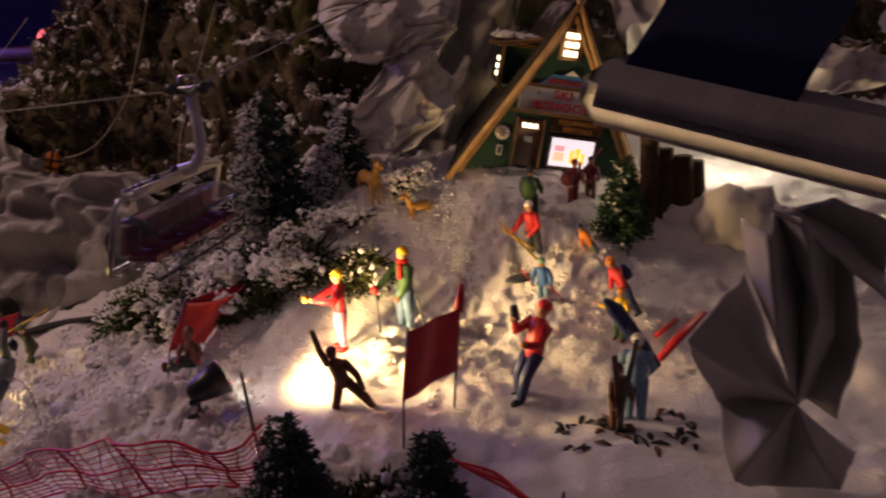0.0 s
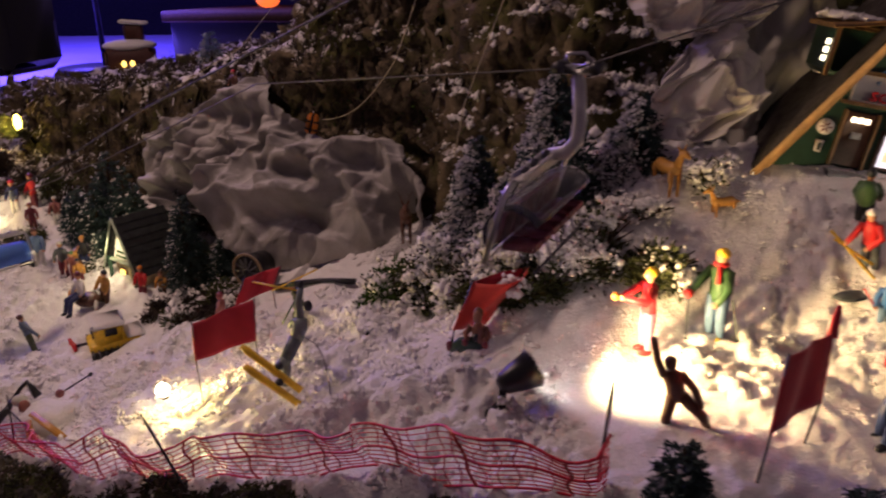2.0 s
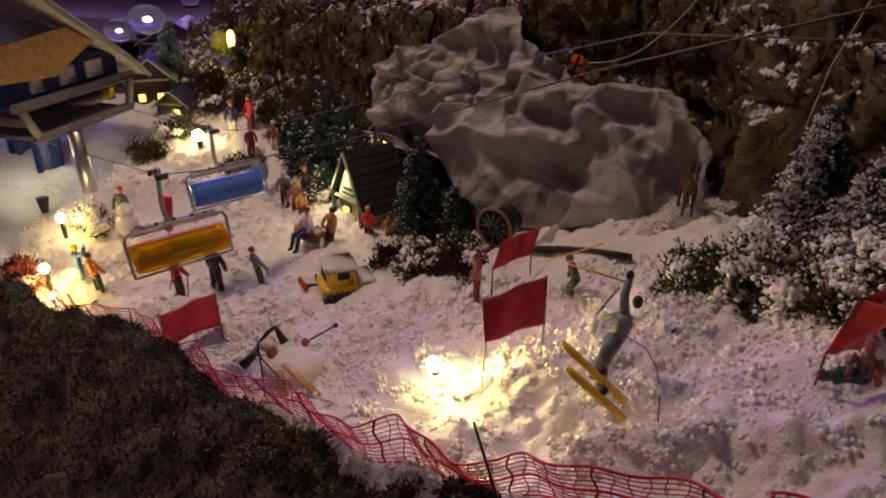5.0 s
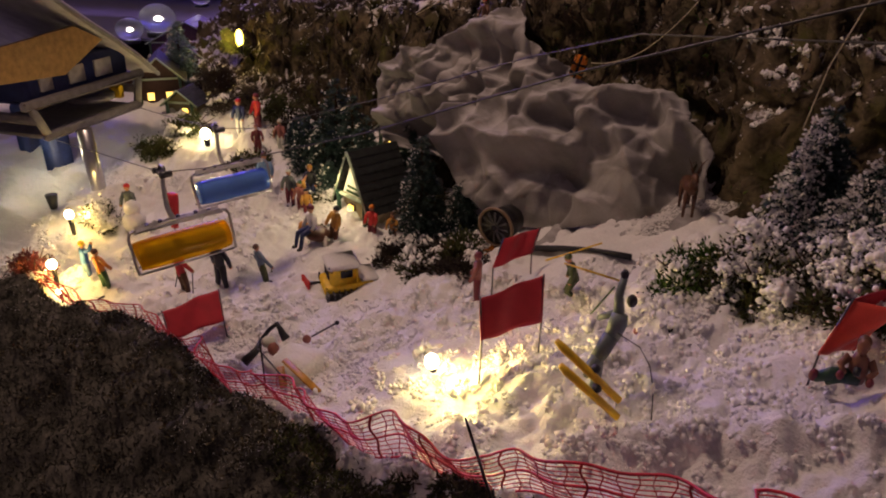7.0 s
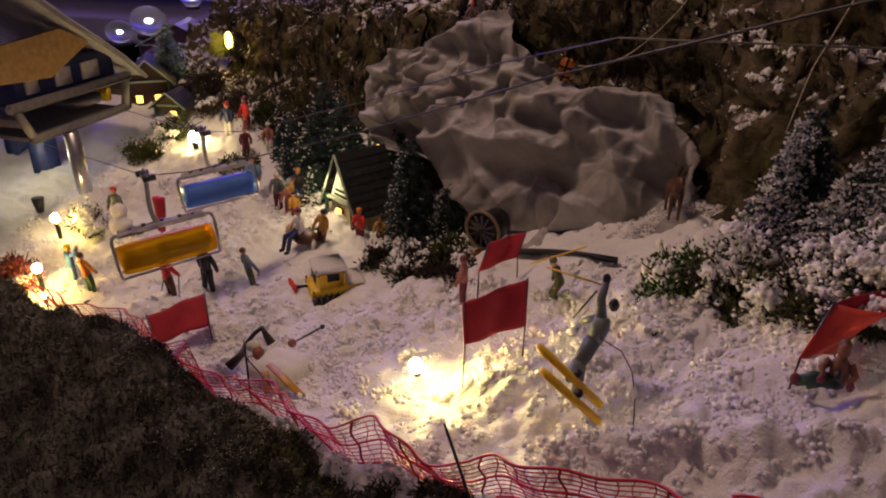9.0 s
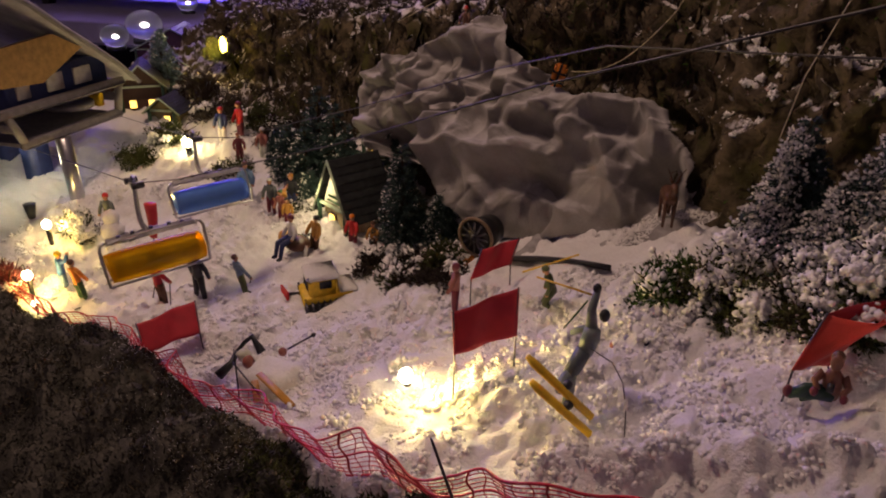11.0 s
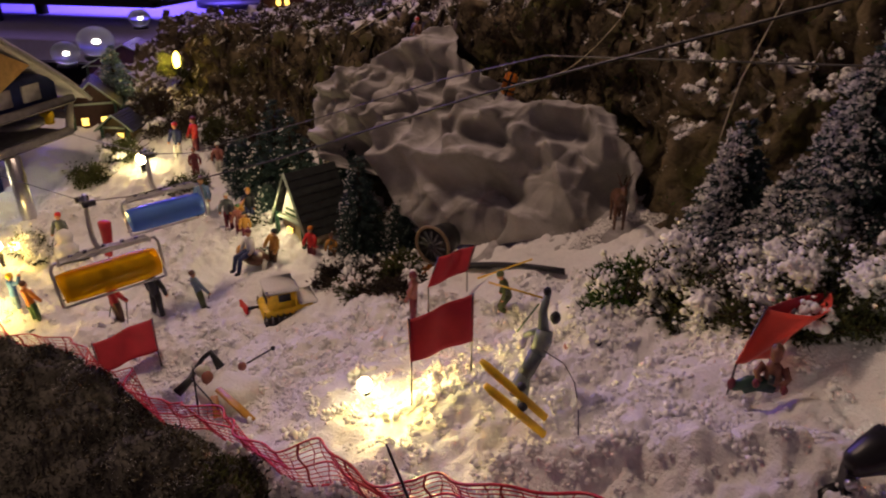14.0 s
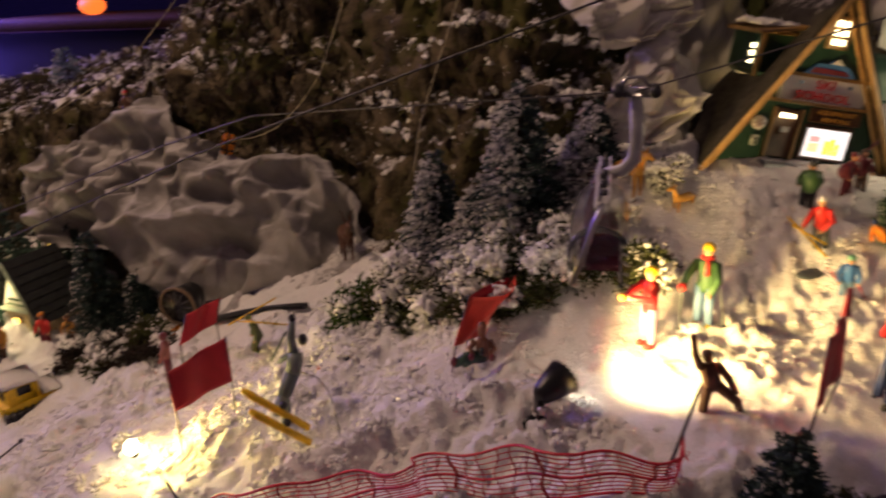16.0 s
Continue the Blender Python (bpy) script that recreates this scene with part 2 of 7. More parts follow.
def puffs(x, y, cell, seed=0):
    """Rounded heaps packed at random, 0 to 1: the fluffy clumps of loose snow."""
    i0, j0 = np.floor(x / cell).astype(np.int64), np.floor(y / cell).astype(np.int64)
    out = np.zeros_like(x)
    for a in (-1, 0, 1):
        for b in (-1, 0, 1):
            i, j = i0 + a, j0 + b
            cx, cy = (i + hash01(i, j, seed)) * cell, (j + hash01(i, j, seed + 1)) * cell
            r = cell * (0.45 + 0.50 * hash01(i, j, seed + 2))
            out = np.maximum(out, np.sqrt(np.maximum(0, 1 - ((x - cx) ** 2 + (y - cy) ** 2) / r ** 2)) * r / cell)
    return out


def mesh_object(name, verts, faces, mats, parent=None, label="", smooth_shade=True, slots=None):
    me = bpy.data.meshes.new(name)
    me.from_pydata(np.asarray(verts).tolist() if isinstance(verts, np.ndarray) else verts, [], faces.tolist() if isinstance(faces, np.ndarray) else faces)
    for m in mats if isinstance(mats, (list, tuple)) else [mats]:
        me.materials.append(m)
    if slots is not None:
        me.polygons.foreach_set("material_index", slots)
    if smooth_shade:
        me.polygons.foreach_set("use_smooth", [True] * len(me.polygons))
    me.update()
    ob = new(name, me)
    ob.parent = parent
    if label:
        ob["label"] = label
    return ob


class Shape:
    """Collects tubes, balls, bevelled boxes and sheets into one mesh with material slots."""

    def __init__(self):
        self.v, self.f, self.s, self.mats, self.m = [], [], [], [], Matrix()

    def slot(self, mat):
        if mat not in self.mats:
            self.mats.append(mat)
        return self.mats.index(mat)

    def add(self, verts, faces, mat):
        n, k = len(self.v), self.slot(mat)
        self.v += [tuple(self.m @ Vector(v)) for v in verts]
        self.f += [tuple(i + n for i in f) for f in faces]
        self.s += [k] * len(faces)
        return self

    def tube(self, pts, r, mat, seg=8, squash=1.0):
        pts = [Vector(p) for p in pts]
        r = [r] * len(pts) if isinstance(r, (int, float)) else r
        rings, side = [], None
        for i, p in enumerate(pts):
            d = (pts[min(i + 1, len(pts) - 1)] - pts[max(i - 1, 0)]).normalized()
            side = side or (Vector((0, 0, 1)) if abs(d.z) < 0.9 else Vector((0, 1, 0)))
            a = d.cross(side).normalized()
            b = a.cross(d)
            side = b
            rings.append([p + (a * math.cos(t) + b * math.sin(t) * squash) * r[i] for t in (2 * math.pi * k / seg for k in range(seg))])
        v = [q for ring in rings for q in ring] + [pts[0], pts[-1]]
        f = [(i * seg + k, i * seg + (k + 1) % seg, (i + 1) * seg + (k + 1) % seg, (i + 1) * seg + k) for i in range(len(pts) - 1) for k in range(seg)]
        e = len(v)
        f += [((k + 1) % seg, k, e - 2) for k in range(seg)] + [((len(pts) - 1) * seg + k, (len(pts) - 1) * seg + (k + 1) % seg, e - 1) for k in range(seg)]
        return self.add(v, f, mat)

    def ball(self, c, r, mat, rings=7, seg=10, rot=None, lump=0.0):
        r = (r, r, r) if isinstance(r, (int, float)) else r
        rot, c = rot or Matrix(), Vector(c)
        v = [(0, 0, -1)] + [(math.sin(a) * math.cos(b), math.sin(a) * math.sin(b), -math.cos(a)) for a in (math.pi * i / rings for i in range(1, rings)) for b in (2 * math.pi * k / seg for k in range(seg))] + [(0, 0, 1)]
        if lump:
            v = [Vector(q) * (1 + lump * (noise.noise(Vector(q) * 2.2 + c * 90) )) for q in v]
        f = [(0, 1 + (k + 1) % seg, 1 + k) for k in range(seg)]
        f += [(1 + i * seg + k, 1 + i * seg + (k + 1) % seg, 1 + (i + 1) * seg + (k + 1) % seg, 1 + (i + 1) * seg + k) for i in range(rings - 2) for k in range(seg)]
        f += [(len(v) - 1, 1 + (rings - 2) * seg + k, 1 + (rings - 2) * seg + (k + 1) % seg) for k in range(seg)]
        return self.add([c + (rot @ Vector((q[0] * r[0], q[1] * r[1], q[2] * r[2]))) for q in v], f, mat)

    def box(self, c, size, mat, rot=None, bevel=0.0):
        rot, c = rot or Matrix(), Vector(c)
        h = [s / 2 for s in size]
        b = min(bevel or min(size) * 0.12, min(size) * 0.45)
        v, at = [], {}
        for sx in (-1, 1):
            for sy in (-1, 1):
                for sz in (-1, 1):
                    for ax in range(3):
                        q = [sx * (h[0] - b), sy * (h[1] - b), sz * (h[2] - b)]
                        q[ax] = (sx, sy, sz)[ax] * h[ax]
                        at[sx, sy, sz, ax] = len(v)
                        v.append(c + rot @ Vector(q))
        f = []
        for ax in range(3):
            o, p = [k for k in range(3) if k != ax]
            for s in (-1, 1):
                loop = []
                for u, w in ((-1, -1), (1, -1), (1, 1), (-1, 1)):
                    key = [0, 0, 0]
                    key[ax], key[o], key[p] = s, u, w
                    loop.append(at[(*key, ax)])
                f.append(tuple(loop if (s > 0) == (ax != 1) else loop[::-1]))
            for u in (-1, 1):
                for w in (-1, 1):
                    k0, k1 = [0, 0, 0], [0, 0, 0]
                    k0[ax], k1[ax] = -1, 1
                    k0[o] = k1[o] = u
                    k0[p] = k1[p] = w
                    f.append((at[(*k0, o)], at[(*k1, o)], at[(*k1, p)], at[(*k0, p)]))
        for sx in (-1, 1):
            for sy in (-1, 1):
                for sz in (-1, 1):
                    f.append(tuple(at[sx, sy, sz, k] for k in range(3)))
        return self.add(v, f, mat)

    def prism(self, profile, y0, y1, mat):
        """A profile in x, z drawn along y."""
        n = len(profile)
        v = [(x, y0, z) for x, z in profile] + [(x, y1, z) for x, z in profile]
        f = [tuple(range(n)), tuple(range(2 * n - 1, n - 1, -1))] + [(k, n + k, n + (k + 1) % n, (k + 1) % n) for k in range(n)]
        return self.add(v, f, mat)

    def sheet(self, rows, mat, thick=0.0004):
        """A grid of points (rows of Vectors) with a thickness."""
        h, w = len(rows), len(rows[0])
        flat = [Vector(p) for row in rows for p in row]
        nor = []
        for i in range(h):
            for j in range(w):
                a = flat[min(i + 1, h - 1) * w + j] - flat[max(i - 1, 0) * w + j]
                b = flat[i * w + min(j + 1, w - 1)] - flat[i * w + max(j - 1, 0)]
                nor.append(a.cross(b).normalized())
        v = [p + n * thick / 2 for p, n in zip(flat, nor)] + [p - n * thick / 2 for p, n in zip(flat, nor)]
        k = h * w
        f = []
        for i in range(h - 1):
            for j in range(w - 1):
                a, b, c, d = i * w + j, i * w + j + 1, (i + 1) * w + j + 1, (i + 1) * w + j
                f += [(a, d, c, b), (a + k, b + k, c + k, d + k)]
        edge = [j for j in range(w)] + [i * w + w - 1 for i in range(1, h)] + [(h - 1) * w + j for j in range(w - 2, -1, -1)] + [i * w for i in range(h - 2, 0, -1)]
        f += [(edge[i], edge[(i + 1) % len(edge)], edge[(i + 1) % len(edge)] + k, edge[i] + k) for i in range(len(edge))]
        return self.add(v, f, mat)

    def part(self, name, parent=None, label="", smooth_shade=True):
        return mesh_object(name, self.v, self.f, self.mats, parent, label, smooth_shade, self.s)


def thing(name, label, category, place=(0, 0, 0), turn=(0, 0, 0), group="", scale=1.0):
    ob = new(name)
    ob.empty_display_size = 0.01
    ob.matrix_world = pose(*place, *turn) @ Matrix.Scale(scale, 4)
    return tagged(ob, label, category, group)


def one(name, parent, mat, label="", smooth_shade=True, **how):
    """A part made of a single tube, ball or box."""
    s = Shape()
    for kind, args in how.items():
        s.tube(*args[:2], mat, *args[2:]) if kind == "tube" else s.ball(args[0], args[1], mat) if kind == "ball" else s.box(args[0], args[1], mat, *args[2:])
    return s.part(name, parent, label, smooth_shade)


def gz(x, y):
    return float(ground_z(np.array(float(x)), np.array(float(y))))


rng = np.random.default_rng(7)
ICO_V = np.array([(0, 0, -1), (0.72, -0.53, -0.45), (-0.28, -0.85, -0.45), (-0.89, 0, -0.45), (-0.28, 0.85, -0.45), (0.72, 0.53, -0.45), (0.28, -0.85, 0.45), (-0.72, -0.53, 0.45), (-0.72, 0.53, 0.45), (0.28, 0.85, 0.45), (0.89, 0, 0.45), (0, 0, 1)])
ICO_F = np.array([(0, 1, 2), (1, 0, 5), (0, 2, 3), (0, 3, 4), (0, 4, 5), (1, 5, 10), (2, 1, 6), (3, 2, 7), (4, 3, 8), (5, 4, 9), (1, 10, 6), (2, 6, 7), (3, 7, 8), (4, 8, 9), (5, 9, 10), (6, 10, 11), (7, 6, 11), (8, 7, 11), (9, 8, 11), (10, 9, 11)])


OCT_V = np.array([(1, 0, 0), (0, 1, 0), (-1, 0, 0), (0, -1, 0), (0, 0, 1), (0, 0, -1)], float)
OCT_F = np.array([(0, 1, 4), (1, 2, 4), (2, 3, 4), (3, 0, 4), (1, 0, 5), (2, 1, 5), (3, 2, 5), (0, 3, 5)])


def specks(centres, radii):
    """Tiny grains, eight faces each, joined."""
    n = len(centres)
    v = OCT_V[None] * np.asarray(radii).reshape(n, 1, 1) * rng.uniform(0.5, 1.4, (n, 6, 1)) + np.asarray(centres)[:, None]
    a = rng.uniform(0, 6.28, n)
    d = v - np.asarray(centres)[:, None]
    v = np.asarray(centres)[:, None] + np.stack([d[..., 0] * np.cos(a)[:, None] - d[..., 1] * np.sin(a)[:, None], d[..., 0] * np.sin(a)[:, None] + d[..., 1] * np.cos(a)[:, None], d[..., 2]], -1)
    return v.reshape(-1, 3), (OCT_F[None] + 6 * np.arange(n)[:, None, None]).reshape(-1, 3)


def lumps(centres, radii, wobble=0.25):
    """Small uneven grains at the given places, joined."""
    n = len(centres)
    v = ICO_V[None] * (np.asarray(radii).reshape(n, 1, 1)) * (1 + wobble * rng.uniform(-1, 1, (n, 12, 1))) * rng.uniform(0.7, 1.25, (n, 1, 3))
    v = v + np.asarray(centres)[:, None]
    f = ICO_F[None] + 12 * np.arange(n)[:, None, None]
    return v.reshape(-1, 3), f.reshape(-1, 3)


def puff_heap(centres, radii, per, plain=False):
    """Cauliflower clumps of loose snow: small uneven balls packed over a larger one."""
    centres, radii = np.asarray(centres), np.asarray(radii)
    n = len(centres)
    d = rng.normal(size=(n, per, 3))
    d /= np.linalg.norm(d, axis=2, keepdims=True)
    d[..., 2] = np.abs(d[..., 2]) * 0.9 - 0.25
    shape = rng.uniform(0.7, 1.35, (n, 1, 3))
    c = centres[:, None] + d * shape * radii[:, None, None] * rng.uniform(0.55, 1.05, (n, per, 1))
    small = radii[:, None] * rng.uniform(0.14, 0.40, (n, per)) + 0.0004
    return specks(c.reshape(-1, 3), small.reshape(-1)) if plain else lumps(c.reshape(-1, 3), small.reshape(-1), 0.3)


def blades(roots, dirs, length, width):
    """Thin pointed leaves from roots along dirs, two triangles each, joined."""
    n = len(roots)
    d = dirs / np.linalg.norm(dirs, axis=1, keepdims=True)
    side = np.cross(d, rng.normal(size=(n, 3)))
    side /= np.linalg.norm(side, axis=1, keepdims=True)
    up = np.cross(side, d)
    length, width = np.broadcast_to(length, n)[:, None], np.broadcast_to(width, n)[:, None]
    mid = roots + d * length * 0.5
    v = np.stack([roots, mid + side * width + up * width * 0.4, roots + d * length, mid - side * width + up * width * 0.4], 1)
    k = 4 * np.arange(n)[:, None]
    f = np.concatenate([k + [0, 1, 2], k + [0, 2, 3]], 0)
    return v.reshape(-1, 3), f


def smooth(v, lo, hi):
    u = np.clip((v - lo) / (hi - lo), 0.0, 1.0)
    return u * u * (3 - 2 * u)


def ground_z(x, y):
    """Height of the snow piste: it falls towards -x, climbs to the ski school at the back and to the village at the far end."""
    fall = np.interp(x, [-1.6, -0.9, -0.72, -0.6, -0.5, -0.4, -0.3, -0.2, -0.1, 0.0, 0.6],
                     [-0.2, -0.208, -0.206, -0.188, -0.16, -0.118, -0.084, -0.052, -0.02, 0.0, 0.01])
    lift = np.sqrt((y - 0.02) ** 2 + 0.0006) / 2 + (y - 0.02) / 2 - 0.004
    school = smooth(x, -0.13, 0.03) * 0.74 * np.maximum(0, lift) + smooth(x, 0.09, 0.2) * smooth(y, -0.09, 0.03) * 0.03
    cap = 0.102 - 0.22 * np.clip(x - 0.11, 0, 0.16)
    school = cap - np.log1p(np.exp((cap - school) / 0.012)) * 0.012
    school = np.maximum(school, 0) + 0.25 * smooth(x, -0.1, 0.05) * np.maximum(0, y - 0.22)
    village = smooth(-x, 0.42, 0.65) * 0.25 * np.maximum(0, y - 0.3)
    return fall + school + village

# ---------- ground, rock, cloth ----------
FENCE = [(-0.93, 0.215), (-0.86, 0.19), (-0.79, 0.187), (-0.72, 0.165), (-0.66, 0.135), (-0.60, 0.095), (-0.55, 0.08), (-0.48, 0.04), (-0.42, -0.008), (-0.365, -0.03), (-0.31, -0.055), (-0.24, -0.075), (-0.17, -0.09), (-0.10, -0.135), (-0.04, -0.145)]
FX, FY = [p[0] for p in FENCE], [p[1] for p in FENCE]


def grid_mesh(name, xs, ys, height, mat):
    gx, gy = np.meshgrid(xs, ys)
    z = height(gx, gy)
    w, h = len(xs), len(ys)
    v = np.stack([gx, gy, z], -1).reshape(-1, 3)
    i = (np.arange(h - 1)[:, None] * w + np.arange(w - 1)[None]).reshape(-1, 1)
    return mesh_object(name, v, i + np.array([0, 1, w + 1, w]), mat)


def snow_height(x, y):
    p = np.stack([x, y, 0 * x], -1)
    calm = smooth(x, 0.02, 0.09) * smooth(-y, 0.07, 0.12)
    xw, yw = x + 0.016 * (fbm(p, 70, 3, 21) - 0.5), y + 0.016 * (fbm(p, 70, 3, 25) - 0.5)
    xf, yf = x + 0.006 * (fbm(p, 210, 2, 27) - 0.5), y + 0.006 * (fbm(p, 210, 2, 29) - 0.5)
    fluffy = (1 - 0.75 * calm) * (0.30 + 0.70 * smooth(fbm(p, 13, 3, 3), 0.40, 0.58))
    school = smooth(x, -0.12, -0.02)
    bare = np.exp(-((x + 0.03) / 0.055) ** 2 - ((y + 0.055) / 0.034) ** 2)
    heap = np.maximum(puffs(xw, yw, 0.026, 5), 0.8 * puffs(xw + 0.4, yw + 0.2, 0.017, 7))
    knob = puffs(xf, yf, 0.0095, 9)
    lump = 0.036 * (1 - 0.45 * school) * (fbm(p, 15, 3, 1) - 0.5) + (1 - 0.85 * bare) * fluffy * (0.0150 * (1 - 0.62 * school) * (heap - 0.45) + 0.0088 * (knob - 0.4) * (0.35 + heap) + 0.0046 * (puffs(xf, yf, 0.0052, 13) - 0.4)) + 0.0012 * (vnoise(p, 330, 8) - 0.5)
    bank = 0.019 * np.exp(-((y + 0.018 + 0.10 * (x + 0.24)) / 0.014) ** 2) * smooth(x, -0.30, -0.26) * smooth(-x, 0.05, 0.14)
    edge = np.interp(x, FX, FY) - y
    fore = -1.2 * np.maximum(0, edge - 0.004) * smooth(-x, -0.10, 0.02)
    back = -0.9 * np.maximum(0, y - 0.74) * smooth(-x, 0.72, 0.85)
    return ground_z(x, y) + lump + bank + fore + back


ground = grid_mesh("ground", np.concatenate([np.arange(-1.75, -1.1, 0.008), np.arange(-1.1, 0.30, 0.0029), np.arange(0.30, 0.75, 0.006)]), np.concatenate([np.arange(-0.40, -0.2, 0.006), np.arange(-0.2, 0.5, 0.0028), np.arange(0.5, 1.25, 0.006)]), snow_height, SNOW)
tagged(ground, "lumpy white artificial snow covering the sloping piste", "snow", kind="structure")


def snow_at(x, y):
    return float(snow_height(np.array([float(x)]), np.array([float(y)]))[0])


ROCK_X = [-1.75, -1.16, -1.08, -1.0, -0.85, -0.70, -0.58, -0.48, -0.38, -0.28, -0.20, -0.12, -0.02, 0.08, 0.3, 0.75]
ROCK_Y = [1.20, 1.10, 0.93, 0.875, 0.80, 0.69, 0.60, 0.545, 0.49, 0.45, 0.40, 0.275, 0.215, 0.235, 0.32, 0.34]
ROCK_TOP = [0.0, 0.015, 0.020, 0.026, 0.050, 0.062, 0.082, 0.10, 0.13, 0.13, 0.105, 0.11, 0.12, 0.15, 0.15, 0.15]
ROCK_RISE = [0.0, 0.0, 0.0, 0.0, 0.02, 0.04, 0.05, 0.10, 0.55, 0.85, 0.85, 0.8, 0.75, 0.55, 0.5, 0.5]


def rock_height(x, y):
    p = np.stack([x, y, 0 * x], -1)
    front = np.interp(x, ROCK_X, ROCK_Y) + 0.05 * (fbm(p, 16, 3, 11) - 0.5)
    top, rise = np.interp(x, ROCK_X, ROCK_TOP), np.interp(x, ROCK_X, ROCK_RISE)
    cliff = smooth(y, front - 0.012, front + 0.05)
    crag = 0.06 * (ridged(p, 18, 4, 12) - 0.6) + 0.02 * (ridged(p, 70, 2, 14) - 0.6) + 0.010 * (vnoise(p, 160, 13) - 0.5)
    low = ground_z(x, y) - 0.03
    back = np.maximum(0, y - front - 0.02)
    shelf = 0.22 * np.minimum(back, 0.045) + 2.2 * np.clip(back - 0.045, 0, 0.05) + 0.25 * np.clip(back - 0.095, 0, 0.05) + 1.2 * np.maximum(0, back - 0.145)
    step = smooth(x, -0.36, -0.26)
    return low + cliff * (top - low + rise * back * (1 - step) + shelf * step + crag)


ROCK = material("mossy_rock", (0.066, 0.054, 0.039), 0.85, vary=0.7, second=(0.150, 0.118, 0.076), grain=30, fine=260, bump=1.0)
nt = ROCK.node_tree
shade, co = nt.nodes["Principled BSDF"], nt.nodes["Texture Coordinate"]
green, green_span, moss_mix = nt.nodes.new("ShaderNodeTexNoise"), nt.nodes.new("ShaderNodeMapRange"), nt.nodes.new("ShaderNodeMix")
green.inputs["Scale"].default_value, green.inputs["Detail"].default_value = 14, 5
moss_mix.data_type = "RGBA"
nt.links.new(co.outputs["Object"], green.inputs["Vector"])
green_span.inputs["From Min"].default_value, green_span.inputs["From Max"].default_value = 0.50, 0.62
nt.links.new(green.outputs["Fac"], green_span.inputs["Value"])
nt.links.new(green_span.outputs["Result"], moss_mix.inputs["Factor"])
nt.links.new(shade.inputs["Base Color"].links[0].from_socket, moss_mix.inputs[6])
moss_mix.inputs[7].default_value = (0.075, 0.072, 0.026, 1)
nt.links.new(moss_mix.outputs[2], shade.inputs["Base Color"])
dusting(ROCK, (0.62, 0.60, 0.60), 55, 0.38, 0.50)


def rock_sheet():
    """Columns of the hillside, stepped evenly along the slope so that the cliff is as finely cut as the top."""
    xs, n = np.arange(-1.30, 0.70, 0.0042), 250
    ys = np.linspace(0.14, 1.30, 900)
    cols = []
    for x in xs:
        z = rock_height(np.full_like(ys, x), ys)
        run = np.r_[0, np.cumsum(np.hypot(np.diff(ys), np.diff(z)))]
        s = np.linspace(0, run[-1], n)
        cols.append(np.stack([np.full(n, x), np.interp(s, run, ys), np.interp(s, run, z)], -1))
    p = np.array(cols)
    nrm = np.cross(np.gradient(p, axis=1), np.gradient(p, axis=0))
    nrm = -nrm / (np.linalg.norm(nrm, axis=-1, keepdims=True) + 1e-9)
    nrm *= np.sign(nrm[..., 2:3] + 1e-6)
    flat = p * np.array([0.8, 0.8, 1.9])
    push = 0.050 * (ridged(flat, 17, 3, 15) - 0.66) + 0.030 * (ridged(flat, 60, 3, 16) - 0.62) + 0.016 * (ridged(p, 150, 2, 18) - 0.6) + 0.008 * (vnoise(p, 300, 17) - 0.5)
    p = p + nrm * push[..., None]
    w = n
    i = (np.arange(len(xs) - 1)[:, None] * w + np.arange(w - 1)[None]).reshape(-1, 1)
    return p.reshape(-1, 3), i + np.array([0, w, w + 1, 1])


ROCK_V, ROCK_F = rock_sheet()
rock = mesh_object("rock", ROCK_V, ROCK_F, ROCK)
tagged(rock, "brown mossy rock hillside dusted with snow", "rock", kind="structure")


def cloth_sheet(name, label, rows, cols, shape, mat, thick=0.0008):
    u, v = np.meshgrid(np.linspace(0, 1, cols), np.linspace(0, 1, rows))
    p = shape(u, v)
    k = rows * cols
    i = (np.arange(rows - 1)[:, None] * cols + np.arange(cols - 1)[None]).reshape(-1, 1)
    du, dv = np.gradient(p, axis=1), np.gradient(p, axis=0)
    n = np.cross(du, dv)
    n /= np.linalg.norm(n, axis=-1, keepdims=True) + 1e-9
    verts = np.concatenate([(p + n * thick / 2).reshape(-1, 3), (p - n * thick / 2).reshape(-1, 3)])
    top = i + np.array([0, 1, cols + 1, cols])
    back = i + k + np.array([0, cols, cols + 1, 1])
    edge = np.r_[np.arange(cols), np.arange(2 * cols - 1, k, cols), np.arange(k - 2, k - cols - 1, -1), np.arange(k - 2 * cols, 0, -cols)]
    nxt = np.roll(edge, -1)
    rim = np.stack([nxt, edge, edge + k, nxt + k], 1)
    ob = mesh_object(name, verts, np.concatenate([top, back, rim]), mat)
    return tagged(ob, label, "cloth")


def crumple(p, scale, depth, seed):
    """Creases of a crumpled cloth: sharp ridges between soft hollows."""
    q = p + 0.35 / scale * (np.stack([vnoise(p, scale * 0.8, seed + s) for s in (20, 21, 22)], -1) - 0.5)
    a = np.abs(vnoise(q, scale, seed) - 0.5) + 0.55 * np.abs(vnoise(q, scale * 2.1, seed + 1) - 0.5) + 0.22 * np.abs(vnoise(q, scale * 4.3, seed + 2) - 0.5)
    return depth * (0.45 - a) * 2


